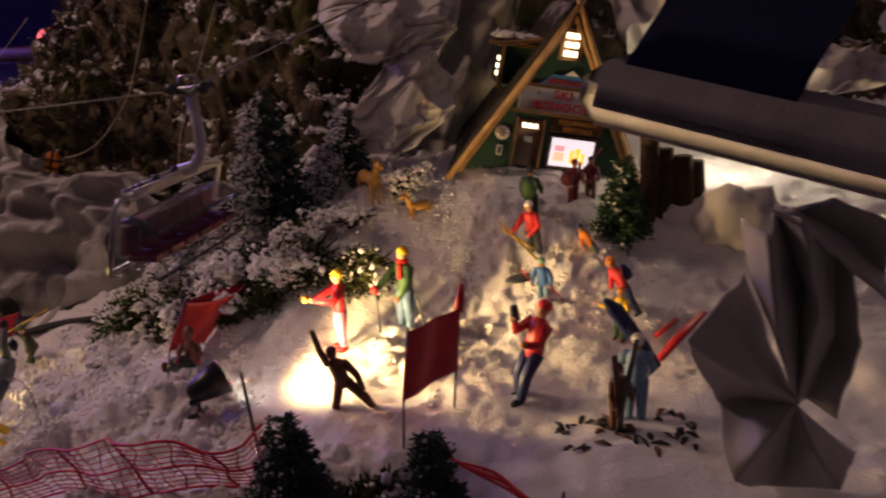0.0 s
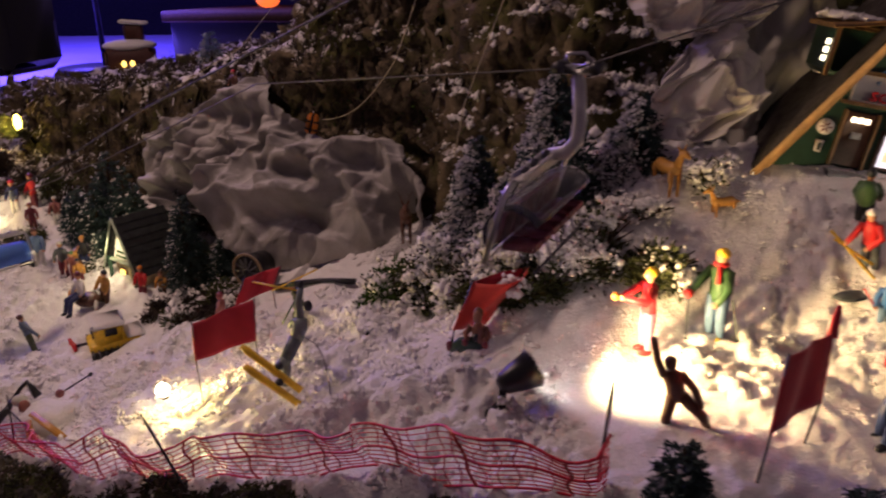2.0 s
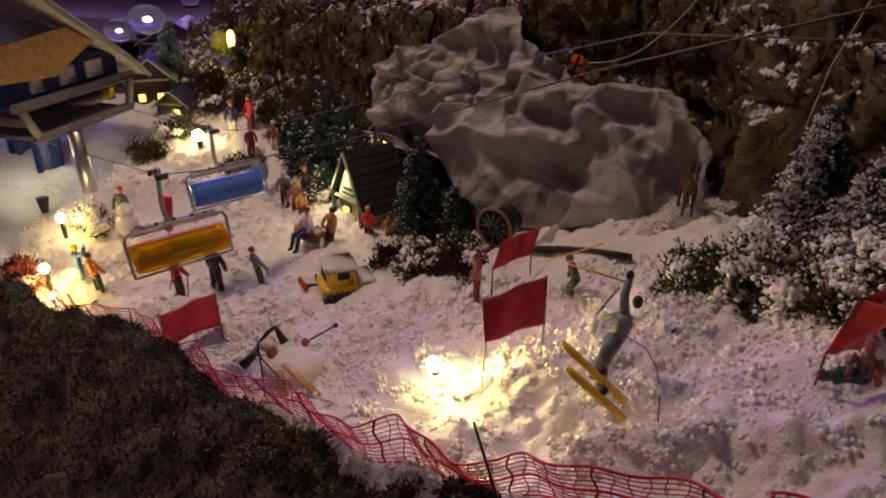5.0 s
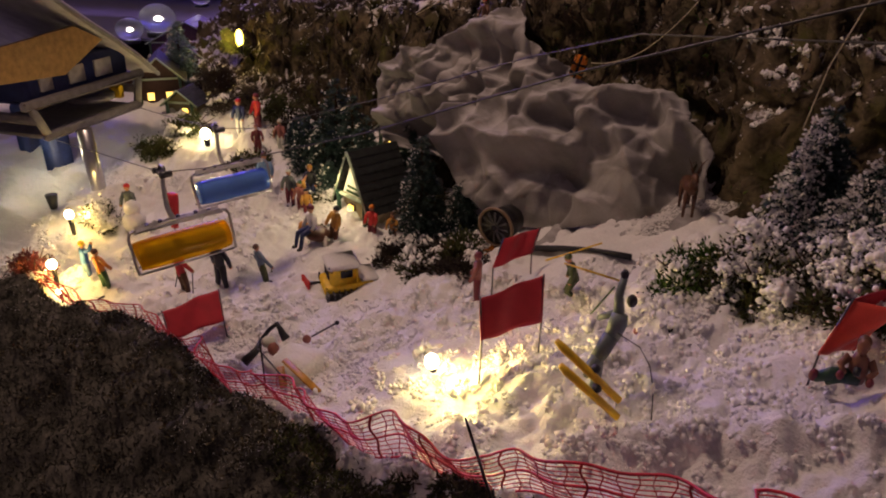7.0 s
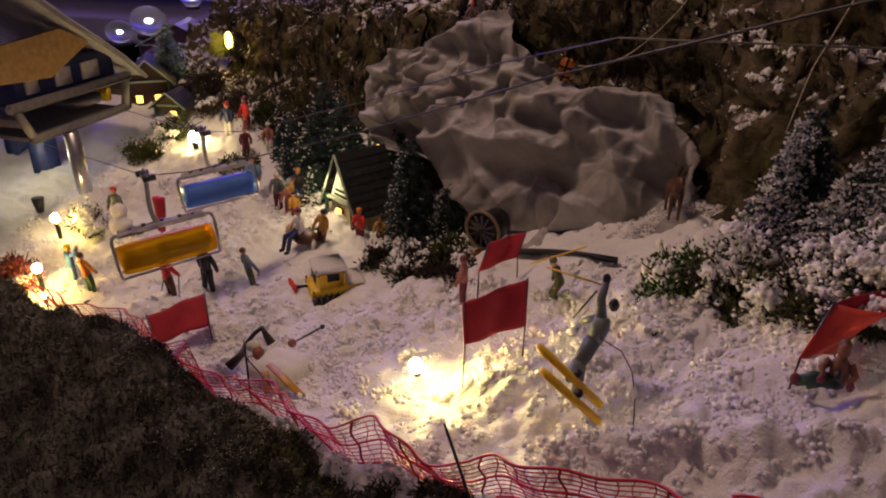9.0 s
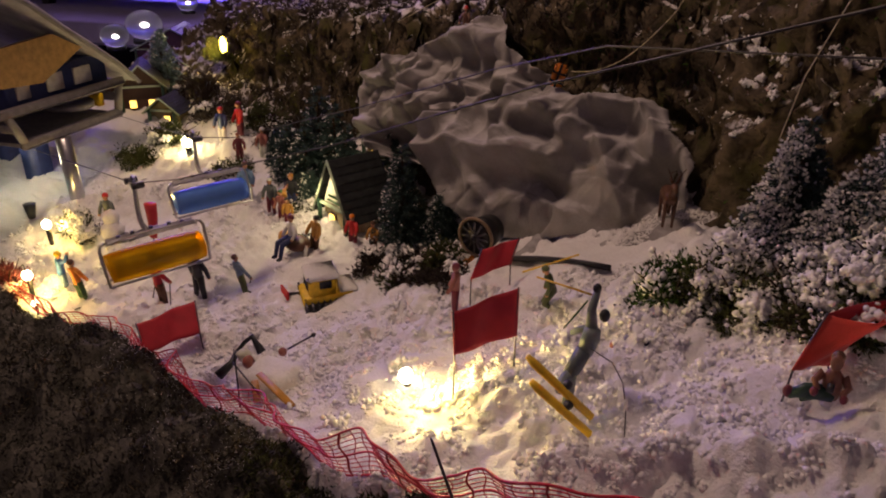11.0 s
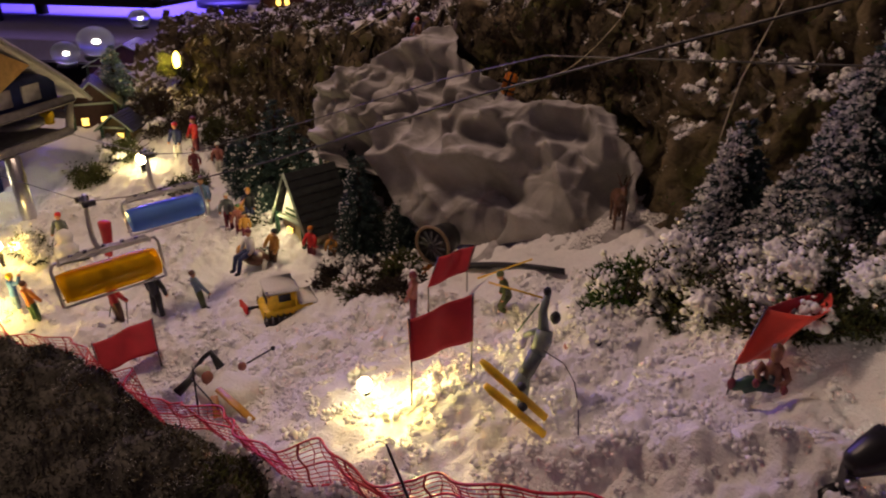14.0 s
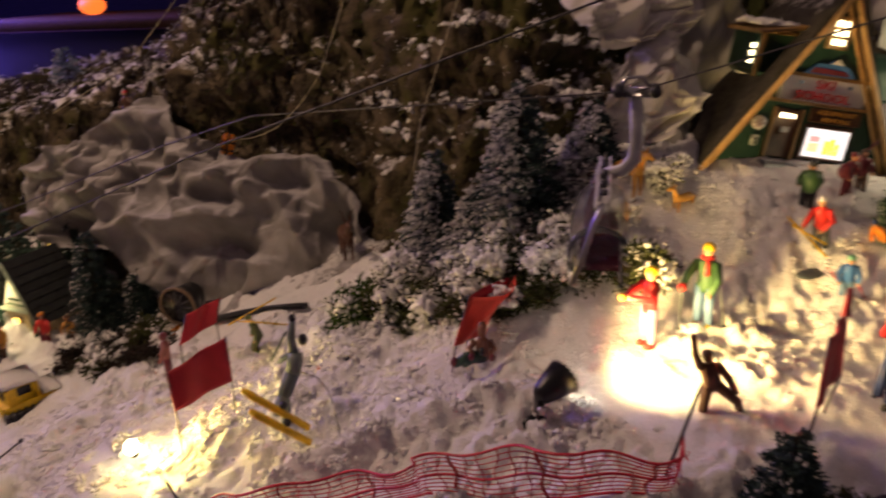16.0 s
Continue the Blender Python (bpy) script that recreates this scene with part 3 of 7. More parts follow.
def spread(cage, u, v):
    """A smooth surface over a small cage of rows of points."""
    c = np.array(cage)
    h, w = c.shape[:2]
    fu, fv = u * (w - 1), v * (h - 1)
    i, j = np.minimum(fv.astype(int), h - 2), np.minimum(fu.astype(int), w - 2)

    def along(row, t):
        p = [c[row, np.clip(j + k, 0, w - 1)] for k in (-1, 0, 1, 2)]
        t = t[..., None]
        return 0.5 * (2 * p[1] + (p[2] - p[0]) * t + (2 * p[0] - 5 * p[1] + 4 * p[2] - p[3]) * t ** 2 + (3 * p[1] - p[0] - 3 * p[2] + p[3]) * t ** 3)

    q = [along(np.clip(i + k, 0, h - 1), fu - j) for k in (-1, 0, 1, 2)]
    t = (fv - i)[..., None]
    return 0.5 * (2 * q[1] + (q[2] - q[0]) * t + (2 * q[0] - 5 * q[1] + 4 * q[2] - q[3]) * t ** 2 + (3 * q[1] - q[0] - 3 * q[2] + q[3]) * t ** 3)


def creases(x, y, n, reach, width, height, seed, down=0.3, lean=None):
    """Sharp-crested creases of a crumpled cloth, thrown at random over the flat sheet x, y (metres)."""
    r = np.random.default_rng(seed)
    x0, x1, y0, y1 = x.min(), x.max(), y.min(), y.max()
    out = np.zeros_like(x)
    for k in range(n):
        cx, cy = r.uniform(x0, x1), r.uniform(y0, y1)
        a = r.uniform(0, math.pi) if lean is None else r.normal(lean, 0.5)
        dx, dy = x - cx, y - cy
        along, off = dx * math.cos(a) + dy * math.sin(a), dy * math.cos(a) - dx * math.sin(a)
        big = r.uniform(0.4, 1.0)
        off = off + r.uniform(-4, 4) * along ** 2 / max(reach, 0.01) * 0.5
        wall = np.where(off > 0, r.uniform(0.6, 1.6), r.uniform(0.6, 1.6)) * width * big
        out = out + height * big * (-1 if r.uniform() < down else 1) * np.exp(-np.abs(off) / wall) * np.exp(-(along / (reach * big)) ** 4)
    return out


CLOTH_OUT = np.array([-0.10, -0.86, 0.42])
# The blanket leans back over the rock: a along it, b up it, in centimetres from its lower corner.
LEAN_A, LEAN_B, LEAN_N = np.array([0.9316, -0.3635, 0.0]), np.array([0.1818, 0.4658, 0.8660]), np.array([-0.3148, -0.8068, 0.5000])
RIM = [(0.2, 7.0), (-1.0, 10.5), (-0.9, 12.8), (0.8, 15.6), (4.5, 17.2), (7.8, 18.0), (12.3, 20.9), (15.0, 23.4), (18.6, 24.5), (20.4, 22.4), (21.9, 19.6), (25.2, 18.8), (28.6, 17.8), (30.2, 15.8), (34.2, 15.2), (37.2, 16.6), (41.0, 16.8), (43.7, 15.8), (45.2, 13.3), (47.0, 12.2), (48.7, 10.2), (49.2, 7.5), (48.8, 4.8), (44.9, 3.2), (42.4, 2.0), (36.3, -0.6), (29.3, -2.8), (26.1, -3.0), (22.1, -1.2), (19.0, 0.6), (15.6, 3.4), (10.1, 3.0), (4.0, 3.0)]
# Crests: height, flank width on either side, and the line they follow.
CRESTS = [(1.9, 0.55, 0.9, [(16.4, 15.4), (19.1, 13.5), (19.8, 10.3), (20.4, 8.4)]), (1.5, 0.5, 0.8, [(16.5, 11.4), (16.5, 8.6), (16.2, 5.1)]),
          (2.1, 1.6, 1.0, [(16.4, 5.0), (20.7, 6.9), (24.4, 6.4), (28.3, 7.0), (33.5, 7.6)]), (0.8, 1.0, 0.8, [(20.9, 6.5), (24.0, 2.9), (27.3, 0.8)]),
          (0.7, 1.1, 0.8, [(24.4, 6.2), (30.2, 3.6), (36.7, 2.2)]), (1.6, 0.7, 1.0, [(36.0, 15.4), (40.0, 15.9), (42.4, 14.7), (43.8, 12.5), (44.0, 10.5)]),
          (1.1, 0.8, 0.8, [(43.4, 15.5), (44.7, 13.3), (46.8, 11.9), (48.7, 8.6), (48.8, 5.5)]), (1.7, 2.2, 0.8, [(27.5, 12.6), (34.7, 13.4), (38.6, 10.0), (40.6, 6.9), (42.8, 3.7)])]
# Hollows and swells: middle, reach along and up, depth.
DENTS = [(23.1, 13.8, 1.7, 1.5, -2.0), (23.1, 13.8, 3.1, 2.7, 1.3), (30.0, 10.2, 2.6, 1.7, -1.5), (29.6, 10.2, 4.4, 3.0, 1.3), (30.2, 13.3, 1.2, 0.9, 1.0), (38.4, 12.6, 2.6, 1.8, -1.5), (9.0, 5.8, 5.6, 2.4, -4.5), (17.2, 12.4, 0.9, 0.8, -1.6),
         (31.4, 4.4, 4.0, 1.6, -1.0), (45.6, 8.0, 2.0, 2.6, -1.2), (17.0, 20.4, 3.2, 2.0, 1.2), (26.0, 16.6, 1.8, 1.0, -0.8), (34.4, 11.2, 1.6, 1.2, 0.8), (26.4, 8.6, 1.6, 1.0, 0.7), (12.0, 9.6, 2.0, 0.9, -0.8)]


def line_reach(a, b, line):
    """How far each point lies off a broken line, and how far along the line its nearest point is, 0 to 1."""
    best, where = np.full(a.shape, 1e9), np.zeros(a.shape)
    for k, ((a0, b0), (a1, b1)) in enumerate(zip(line, line[1:])):
        da, db = a1 - a0, b1 - b0
        t = np.clip(((a - a0) * da + (b - b0) * db) / (da * da + db * db), 0, 1)
        d = np.hypot(a - a0 - t * da, b - b0 - t * db)
        where = np.where(d < best, (k + t) / (len(line) - 1), where)
        best = np.minimum(best, d)
    return best, where


def inside(a, b, rim):
    odd = np.zeros(a.shape, bool)
    for (a0, b0), (a1, b1) in zip(rim, rim[1:] + rim[:1]):
        if b0 != b1:
            odd ^= ((b0 > b) != (b1 > b)) & (a < (a1 - a0) * (b - b0) / (b1 - b0) + a0)
    return odd


def broad(a, b):
    """The large forms under the blanket, in centimetres out of its plane."""
    out = 0.0 * a
    for h, w0, w1, line in CRESTS:
        d, s = line_reach(a, b, line)
        w = 1.1 * (w0 + (w1 - w0) * s) + 0.25
        out = out + 1.35 * h * (0.35 + 0.65 * np.sin(np.pi * np.clip(s, 0.04, 0.96))) * np.exp(-(d / w) ** 1.6)
    for ca, cb, ra, rb, h in DENTS:
        out = out + 1.6 * h * np.exp(-(((a - ca) / ra) ** 2 + ((b - cb) / rb) ** 2) ** 2.2)
    q = np.stack([a, b, 0 * a], -1)
    q = q + 3.2 * (np.stack([vnoise(q, 0.13, 171 + k) for k in range(3)], -1) - 0.5) * [1, 1, 0]
    pillow = np.abs(2 * vnoise(q, 0.22, 175) - 1) + 0.35 * np.abs(2 * vnoise(q, 0.45, 176) - 1)
    pleat = 1 - np.minimum(1, 2.4 * np.abs(2 * vnoise(q * [1.0, 0.6, 1.0], 0.27, 177) - 1)) + 0.4 * (1 - np.minimum(1, 2.2 * np.abs(2 * vnoise(q, 0.5, 178) - 1)))
    leftish, drape = smooth(-a, -19.0, -14.0), smooth(-b, -8.5, -6.0) * smooth(a, 14.0, 18.0)
    out = out + (1 - drape) * ((1 - leftish) * (1.7 * (pillow - 0.45) + 1.5 * (pleat - 0.35)) + leftish * 2.4 * (pleat - 0.35)) + drape * 0.9 * (pillow - 0.45)
    return out + 2.2 * smooth(b, 12.0, 2.0) * smooth(a, 14.0, 20.0) * smooth(-a, -46.0, -36.0) - 1.6 * smooth(-b, 0.0, 3.4)


def crumpled(step=0.42, steps=260):
    """A cloth larger than the place it lies on, left to buckle into folds: a, b and out, in centimetres."""
    a, b = np.meshgrid(np.arange(-2.4, 50.8, step), np.arange(-4.6, 26.0, step))
    q = np.stack([a, b, 0 * a], -1)
    full = 1.04 + 0.10 * smooth(fbm(q, 0.10, 2, 161), 0.42, 0.60) + 0.09 * smooth(-a, -18.0, -12.0)
    full = np.where((b < 6.5) & (a > 17), 1.015, full)
    base = broad(a, b)
    p = np.stack([a, b, base + 0.5 * (fbm(q, 0.45, 3, 163) - 0.5)], -1)
    home = p.copy()
    hold = 0.006 + 0.03 * (vnoise(q, 0.33, 165) > 0.80)
    links = []
    for di, dj, stiff in ((0, 1, 1.0), (1, 0, 1.0), (1, 1, 0.5), (1, -1, 0.5), (0, 2, 0.15), (2, 0, 0.15)):
        h, w = a.shape
        i0, i1 = slice(0, h - di), slice(di, h)
        j0, j1 = (slice(0, w - dj), slice(dj, w)) if dj >= 0 else (slice(-dj, w), slice(0, w + dj))
        rest = step * math.hypot(di, dj) * 0.5 * (full[i0, j0] + full[i1, j1])
        links.append((i0, j0, i1, j1, rest, stiff))
    back = p.copy()
    for k in range(steps):
        speed = (p - back) * 0.90
        back = p.copy()
        p = p + speed + np.array([0, -0.0022, -0.0022])
        for _ in range(3):
            for i0, j0, i1, j1, rest, stiff in links:
                d = p[i1, j1] - p[i0, j0]
                far = np.sqrt((d * d).sum(-1)) + 1e-9
                move = d * (0.22 * stiff * (far - rest) / far)[..., None]
                p[i0, j0] += move
                p[i1, j1] -= move
            p += (home - p) * np.stack([hold, hold, hold + 0.03], -1)
            p[..., 2] = np.maximum(p[..., 2], base - 0.5)
    return p


def blanket():
    """The crumpled blanket, cut to its ragged rim."""
    cage = crumpled()
    h, w = 3 * cage.shape[0], 3 * cage.shape[1]
    u, v = np.meshgrid(np.linspace(0, 1, w), np.linspace(0, 1, h))
    fold = spread(cage, u, v)
    a, b = -2.4 + 52.92 * u, -4.6 + 30.24 * v
    drape = smooth(-b, -8.5, -6.0) * smooth(a, 14.0, 18.0)
    upper = smooth(-a, -30.0, -22.0) * smooth(b, 7.0, 9.0)
    sharp = (0.5 + 0.5 * upper) * (1 - 0.6 * drape)
    fold[..., 2] += sharp * creases(a, b, 95, 4.2, 0.95, 1.7, 181, 0.42) + 0.5 * sharp * creases(a, b, 150, 2.2, 0.42, 1.0, 183, 0.45) + drape * creases(a, b, 30, 7.5, 1.3, 1.5, 185, 0.5, -0.5)
    for high, w0, w1, line in CRESTS:
        off, s = line_reach(a, b, line)
        fold[..., 2] += 0.75 * high * np.exp(-off / (w0 + (w1 - w0) * s))
    for ca, cb, ra, rb, deep in DENTS:
        fold[..., 2] += 0.7 * deep * np.exp(-(((a - ca) / ra) ** 2 + ((b - cb) / rb) ** 2) ** 2.2)
    wob = 1.0 * (fbm(np.stack([a, b, 0 * a], -1), 0.5, 2, 151) - 0.5)
    keep = inside(a + wob, b + 0.8 * wob, RIM)
    p = np.array([-0.66, 0.51, -0.09]) + 0.01 * (fold[..., :1] * LEAN_A + fold[..., 1:2] * LEAN_B + fold[..., 2:] * LEAN_N)
    i = np.arange(h - 1)[:, None] * w + np.arange(w - 1)[None]
    ok = keep[:-1, :-1] & keep[:-1, 1:] & keep[1:, :-1] & keep[1:, 1:]
    quads = i[ok].reshape(-1, 1) + np.array([0, 1, w + 1, w])
    nrm = np.cross(np.gradient(p, axis=1), np.gradient(p, axis=0))
    nrm /= np.linalg.norm(nrm, axis=-1, keepdims=True) + 1e-12
    edges = np.concatenate([quads[:, [k, (k + 1) % 4]] for k in range(4)])
    key = np.sort(edges, 1)
    _, first, count = np.unique(key[:, 0] * 10 ** 7 + key[:, 1], return_index=True, return_counts=True)
    rim = edges[first[count == 1]]
    n = a.size
    verts = np.concatenate([(p + 0.0005 * nrm).reshape(-1, 3), (p - 0.0005 * nrm).reshape(-1, 3)])
    faces = np.concatenate([quads, quads[:, ::-1] + n, np.stack([rim[:, 1], rim[:, 0], rim[:, 0] + n, rim[:, 1] + n], 1)])
    used = np.unique(faces)
    back = np.zeros(2 * n, int)
    back[used] = np.arange(len(used))
    return verts[used], back[faces]


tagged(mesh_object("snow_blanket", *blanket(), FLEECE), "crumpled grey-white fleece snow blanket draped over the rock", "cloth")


def pleated(cage, u, v, n, depth, twist, seed):
    """A cloth over a small cage, with straight-flanked pleats running down it."""
    p = spread(cage, u, v)
    run = u * n + twist * v + 0.35 * np.sin(4.0 * v + seed)
    tri = np.abs(run % 1.0 - 0.5) * 2
    fine = np.abs((2.3 * run + 1.7 * v) % 1.0 - 0.5) * 2
    out = depth * (tri - 0.5) + 0.3 * depth * (fine - 0.5) + creases(u * 0.10, v * 0.15, 30, 0.030, 0.005, 0.75 * depth, seed, 0.45)
    return p + out[..., None] * np.array([0.25, -0.90, 0.25])


def tongue_cloth(u, v):
    return pleated([[(0.073, 0.215, 0.202), (0.097, 0.205, 0.194), (0.117, 0.215, 0.166)], [(0.044, 0.195, 0.174), (0.079, 0.178, 0.173), (0.113, 0.190, 0.155)], [(0.021, 0.175, 0.148), (0.059, 0.172, 0.144), (0.102, 0.162, 0.138)],
                    [(0.019, 0.160, 0.118), (0.048, 0.164, 0.116), (0.082, 0.154, 0.124)], [(0.036, 0.156, 0.112), (0.054, 0.156, 0.109), (0.069, 0.152, 0.114)]], u, v, 1.6, 0.014, 0.7, 71)


def lobe_cloth(u, v):
    return pleated([[(-0.002, 0.240, 0.247), (0.047, 0.240, 0.251), (0.099, 0.240, 0.255), (0.135, 0.240, 0.254)], [(-0.001, 0.215, 0.223), (0.045, 0.205, 0.227), (0.086, 0.210, 0.221), (0.121, 0.220, 0.215)],
                    [(0.014, 0.205, 0.198), (0.039, 0.200, 0.186), (0.067, 0.205, 0.192), (0.098, 0.210, 0.190)]], u, v, 3.2, 0.016, -0.6, 73)


def behind_cloth(u, v):
    return pleated([[(0.087, 0.270, 0.256), (0.141, 0.270, 0.254), (0.205, 0.270, 0.253)], [(0.098, 0.255, 0.189), (0.136, 0.250, 0.188), (0.182, 0.255, 0.192)], [(0.062, 0.220, 0.135), (0.115, 0.220, 0.134), (0.152, 0.220, 0.133)], [(0.049, 0.185, 0.092), (0.095, 0.185, 0.094), (0.128, 0.188, 0.091)]], u, v, 2.4, 0.014, 0.9, 75)


cloth_sheet("hanging_cloth", "pale tongue of cloth curling down beside the school", 120, 104, tongue_cloth, HANGING)
cloth_sheet("hanging_cloth", "crumpled upper edge of the pale cloth on the rock", 80, 120, lobe_cloth, HANGING)
cloth_sheet("hanging_cloth", "grey cloth hanging in the shade behind the pale one", 56, 56, behind_cloth, SATIN)


def folded(columns, rows_n, per):
    """A stiff cloth with sharp folds: straight between columns of three points each."""
    c = np.array(columns)
    rows = []
    for k in range(rows_n):
        v = 2.0 * k / (rows_n - 1)
        q = c[:, 0] + (c[:, 1] - c[:, 0]) * min(v, 1) + (c[:, 2] - c[:, 1]) * max(v - 1, 0)
        s = np.linspace(0, len(q) - 1, per * (len(q) - 1) + 1)
        rows.append([tuple(np.interp(t, np.arange(len(q)), q[:, a]) for a in range(3)) for t in s])
    p = np.array(rows)
    return p + 0.006 * (np.stack([fbm(p, 40, 3, 85 + k) for k in range(3)], -1) - 0.5)


PINCH = (0.216, -0.214, 0.050)
drape = Shape()
drape.sheet(folded([((0.189, -0.200, 0.138), (0.197, -0.200, 0.112), PINCH), ((0.182, -0.235, 0.141), (0.188, -0.235, 0.101), PINCH), ((0.212, -0.190, 0.139), (0.230, -0.190, 0.098), PINCH), ((0.199, -0.230, 0.145), (0.210, -0.230, 0.104), PINCH), ((0.236, -0.200, 0.119), (0.244, -0.200, 0.074), (0.226, -0.205, 0.048)), ((0.232, -0.220, 0.117), (0.241, -0.220, 0.082), (0.235, -0.220, 0.043))], 24, 8).tolist(), SATIN, 0.0008)
tagged(drape.part("grey_drape"), "grey satin drape standing in stiff tall folds", "cloth")
drape = Shape()
drape.sheet(folded([((0.197, -0.195, 0.111), (0.211, -0.195, 0.075), PINCH), ((0.168, -0.225, 0.110), (0.184, -0.225, 0.083), PINCH), ((0.152, -0.230, 0.099), (0.172, -0.230, 0.081), PINCH), ((0.182, -0.205, 0.049), (0.198, -0.205, 0.050), PINCH), ((0.178, -0.235, 0.026), (0.189, -0.235, 0.047), PINCH), ((0.213, -0.210, 0.002), (0.216, -0.210, 0.022), PINCH), ((0.225, -0.240, 0.020), (0.214, -0.235, 0.040), PINCH), ((0.255, -0.210, 0.017), (0.238, -0.210, 0.029), PINCH)], 24, 8).tolist(), SATIN, 0.0008)
tagged(drape.part("grey_drape"), "hood-shaped fold of grey satin on the snow", "cloth")
drape = Shape()
drape.sheet(folded([((0.189, -0.225, 0.149), (0.215, -0.225, 0.129), (0.246, -0.225, 0.104)), ((0.222, -0.190, 0.138), (0.248, -0.190, 0.122), (0.272, -0.190, 0.102)), ((0.222, -0.215, 0.150), (0.237, -0.215, 0.141), (0.255, -0.215, 0.133))], 20, 8).tolist(), SATIN, 0.0008)
tagged(drape.part("grey_drape"), "upper sweep of grey satin falling away from the roof", "cloth")


def lit_cloth(u, v):
    p = spread([[(0.385, 0.10, 0.155), (0.413, 0.09, 0.152), (0.447, 0.10, 0.148), (0.520, 0.10, 0.147)], [(0.410, 0.12, 0.172), (0.424, 0.10, 0.171), (0.463, 0.12, 0.166), (0.520, 0.11, 0.168)], [(0.439, 0.13, 0.191), (0.451, 0.12, 0.184), (0.474, 0.13, 0.178), (0.520, 0.13, 0.176)]], u, v)
    return p + creases(u * 0.13, v * 0.05, 18, 0.03, 0.008, 0.012, 97)[..., None] * CLOTH_OUT


cloth_sheet("hanging_cloth", "cream cloth lit from below behind the snowy roof", 50, 60, lit_cloth, HANGING)


def peak_cloth(u, v):
    p = spread([[(0.252, 0.19, 0.262), (0.295, 0.19, 0.262), (0.365, 0.19, 0.262)], [(0.262, 0.175, 0.215), (0.292, 0.16, 0.212), (0.350, 0.18, 0.222)], [(0.276, 0.175, 0.182), (0.298, 0.17, 0.178), (0.330, 0.18, 0.196)]], u, v)
    return p + (creases(u * 0.11, v * 0.08, 22, 0.04, 0.010, 0.020, 98) - 0.006)[..., None] * CLOTH_OUT


cloth_sheet("hanging_cloth", "pale cloth hanging in folds behind the peak of the school", 60, 60, peak_cloth, HANGING)

# The snow lip and the white drift behind the snow gun.
def drift(u, v):
    x = -0.385 + 0.225 * u
    y = 0.290 + 0.10 * v + 0.03 * u
    z = -0.112 + 0.058 * u + 0.022 * v + 0.010 * np.sin(3.1 * v) - 0.024 * smooth(1 - u, 0.3, 0.7)
    p = np.stack([x, y, z], -1)
    return p + np.stack([0 * u, 0 * u, crumple(p, 14, 0.018, 91)], -1)


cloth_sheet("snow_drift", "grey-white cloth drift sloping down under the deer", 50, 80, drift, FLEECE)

# ---------- snow grains, moss and trees ----------


def stuff(name, label, category, vf, mat, round_off=False):
    return tagged(mesh_object(name, vf[0], vf[1], mat, smooth_shade=round_off), label, category, kind="stuff")


def scatter(n, x0, x1, y0, y1, keep=None):
    x, y = rng.uniform(x0, x1, n), rng.uniform(y0, y1, n)
    if keep is not None:
        k = keep(x, y)
        x, y = x[k], y[k]
    return np.stack([x, y, snow_height(x, y)], -1)


def clumped(x, y):
    p = np.stack([x, y, 0 * x], -1)
    calm = smooth(x, 0.02, 0.09) * smooth(-y, 0.07, 0.12)
    return (fbm(p, 26, 3, 31) > 0.43 + 0.15 * rng.uniform(-1, 1, x.shape) + 0.4 * calm) & (y < np.interp(x, ROCK_X, ROCK_Y))


def clump_spots(n, x0, x1, y0, y1, keep):
    q = scatter(n, x0, x1, y0, y1, clumped)
    high = q[:, 2] - ground_z(q[:, 0], q[:, 1])
    return q[high > np.quantile(high, keep)] - [0, 0, 0.0022]


heaps = np.concatenate([clump_spots(6200, -0.68, -0.06, -0.13, 0.27, 0.35), clump_spots(2600, -0.06, 0.26, -0.10, 0.16, 0.30), clump_spots(2400, -1.10, -0.66, 0.17, 0.52, 0.35)])
wide = np.where(heaps[:, 0] > -0.06, rng.uniform(0.0018, 0.0042, len(heaps)), rng.gamma(5.0, 0.00075, len(heaps)) + 0.0016)
stuff("snow_clumps", "crumbly clumps of loose artificial snow on the piste", "snow", puff_heap(heaps, wide, 14, True), CRUMB, True)


def bank_height(x, y):
    """The mossy bank on the camera's side of the fence."""
    p = np.stack([x, y, 0 * x], -1)
    edge = np.interp(x, FX, FY) - y
    rise = np.interp(x, [-1.3, -0.9, -0.75, -0.6, -0.45, -0.38, -0.28, -0.1, 0.0, 0.06], [0.05, 0.055, 0.055, 0.045, 0.012, -0.012, -0.02, -0.006, 0.012, 0.0])
    body = rise * smooth(edge, 0.0, 0.05) - 0.55 * np.maximum(0, edge - 0.07) - 0.03 * smooth(-edge, -0.005, 0.02)
    return ground_z(x, y) + body + 0.085 * (fbm(p, 19, 4, 51) - 0.5) + 0.020 * (ridged(p, 60, 2, 55) - 0.6) - 0.012


bank = grid_mesh("bank", np.arange(-1.35, 0.075, 0.006), np.arange(-0.40, 0.24, 0.006), bank_height, MOSS)
tagged(bank, "dark mossy bank sloping away below the fence", "bank", kind="structure")


def moss_carpet(name, label, xyz, mat, long, wide, lift=0.8):
    d = rng.normal(size=xyz.shape)
    d[:, 2] = np.abs(d[:, 2]) * lift + 0.25
    return stuff(name, label, "moss", blades(xyz, d, rng.uniform(0.5, 1.2, len(xyz)) * long, wide), mat)


def on_bank(n, x0, x1, far_edge, depth):
    x = rng.uniform(x0, x1, n)
    y = np.interp(x, FX, FY) + far_edge - depth * rng.uniform(0, 1, n) ** 1.3
    return np.stack([x, y, bank_height(x, y)], -1)


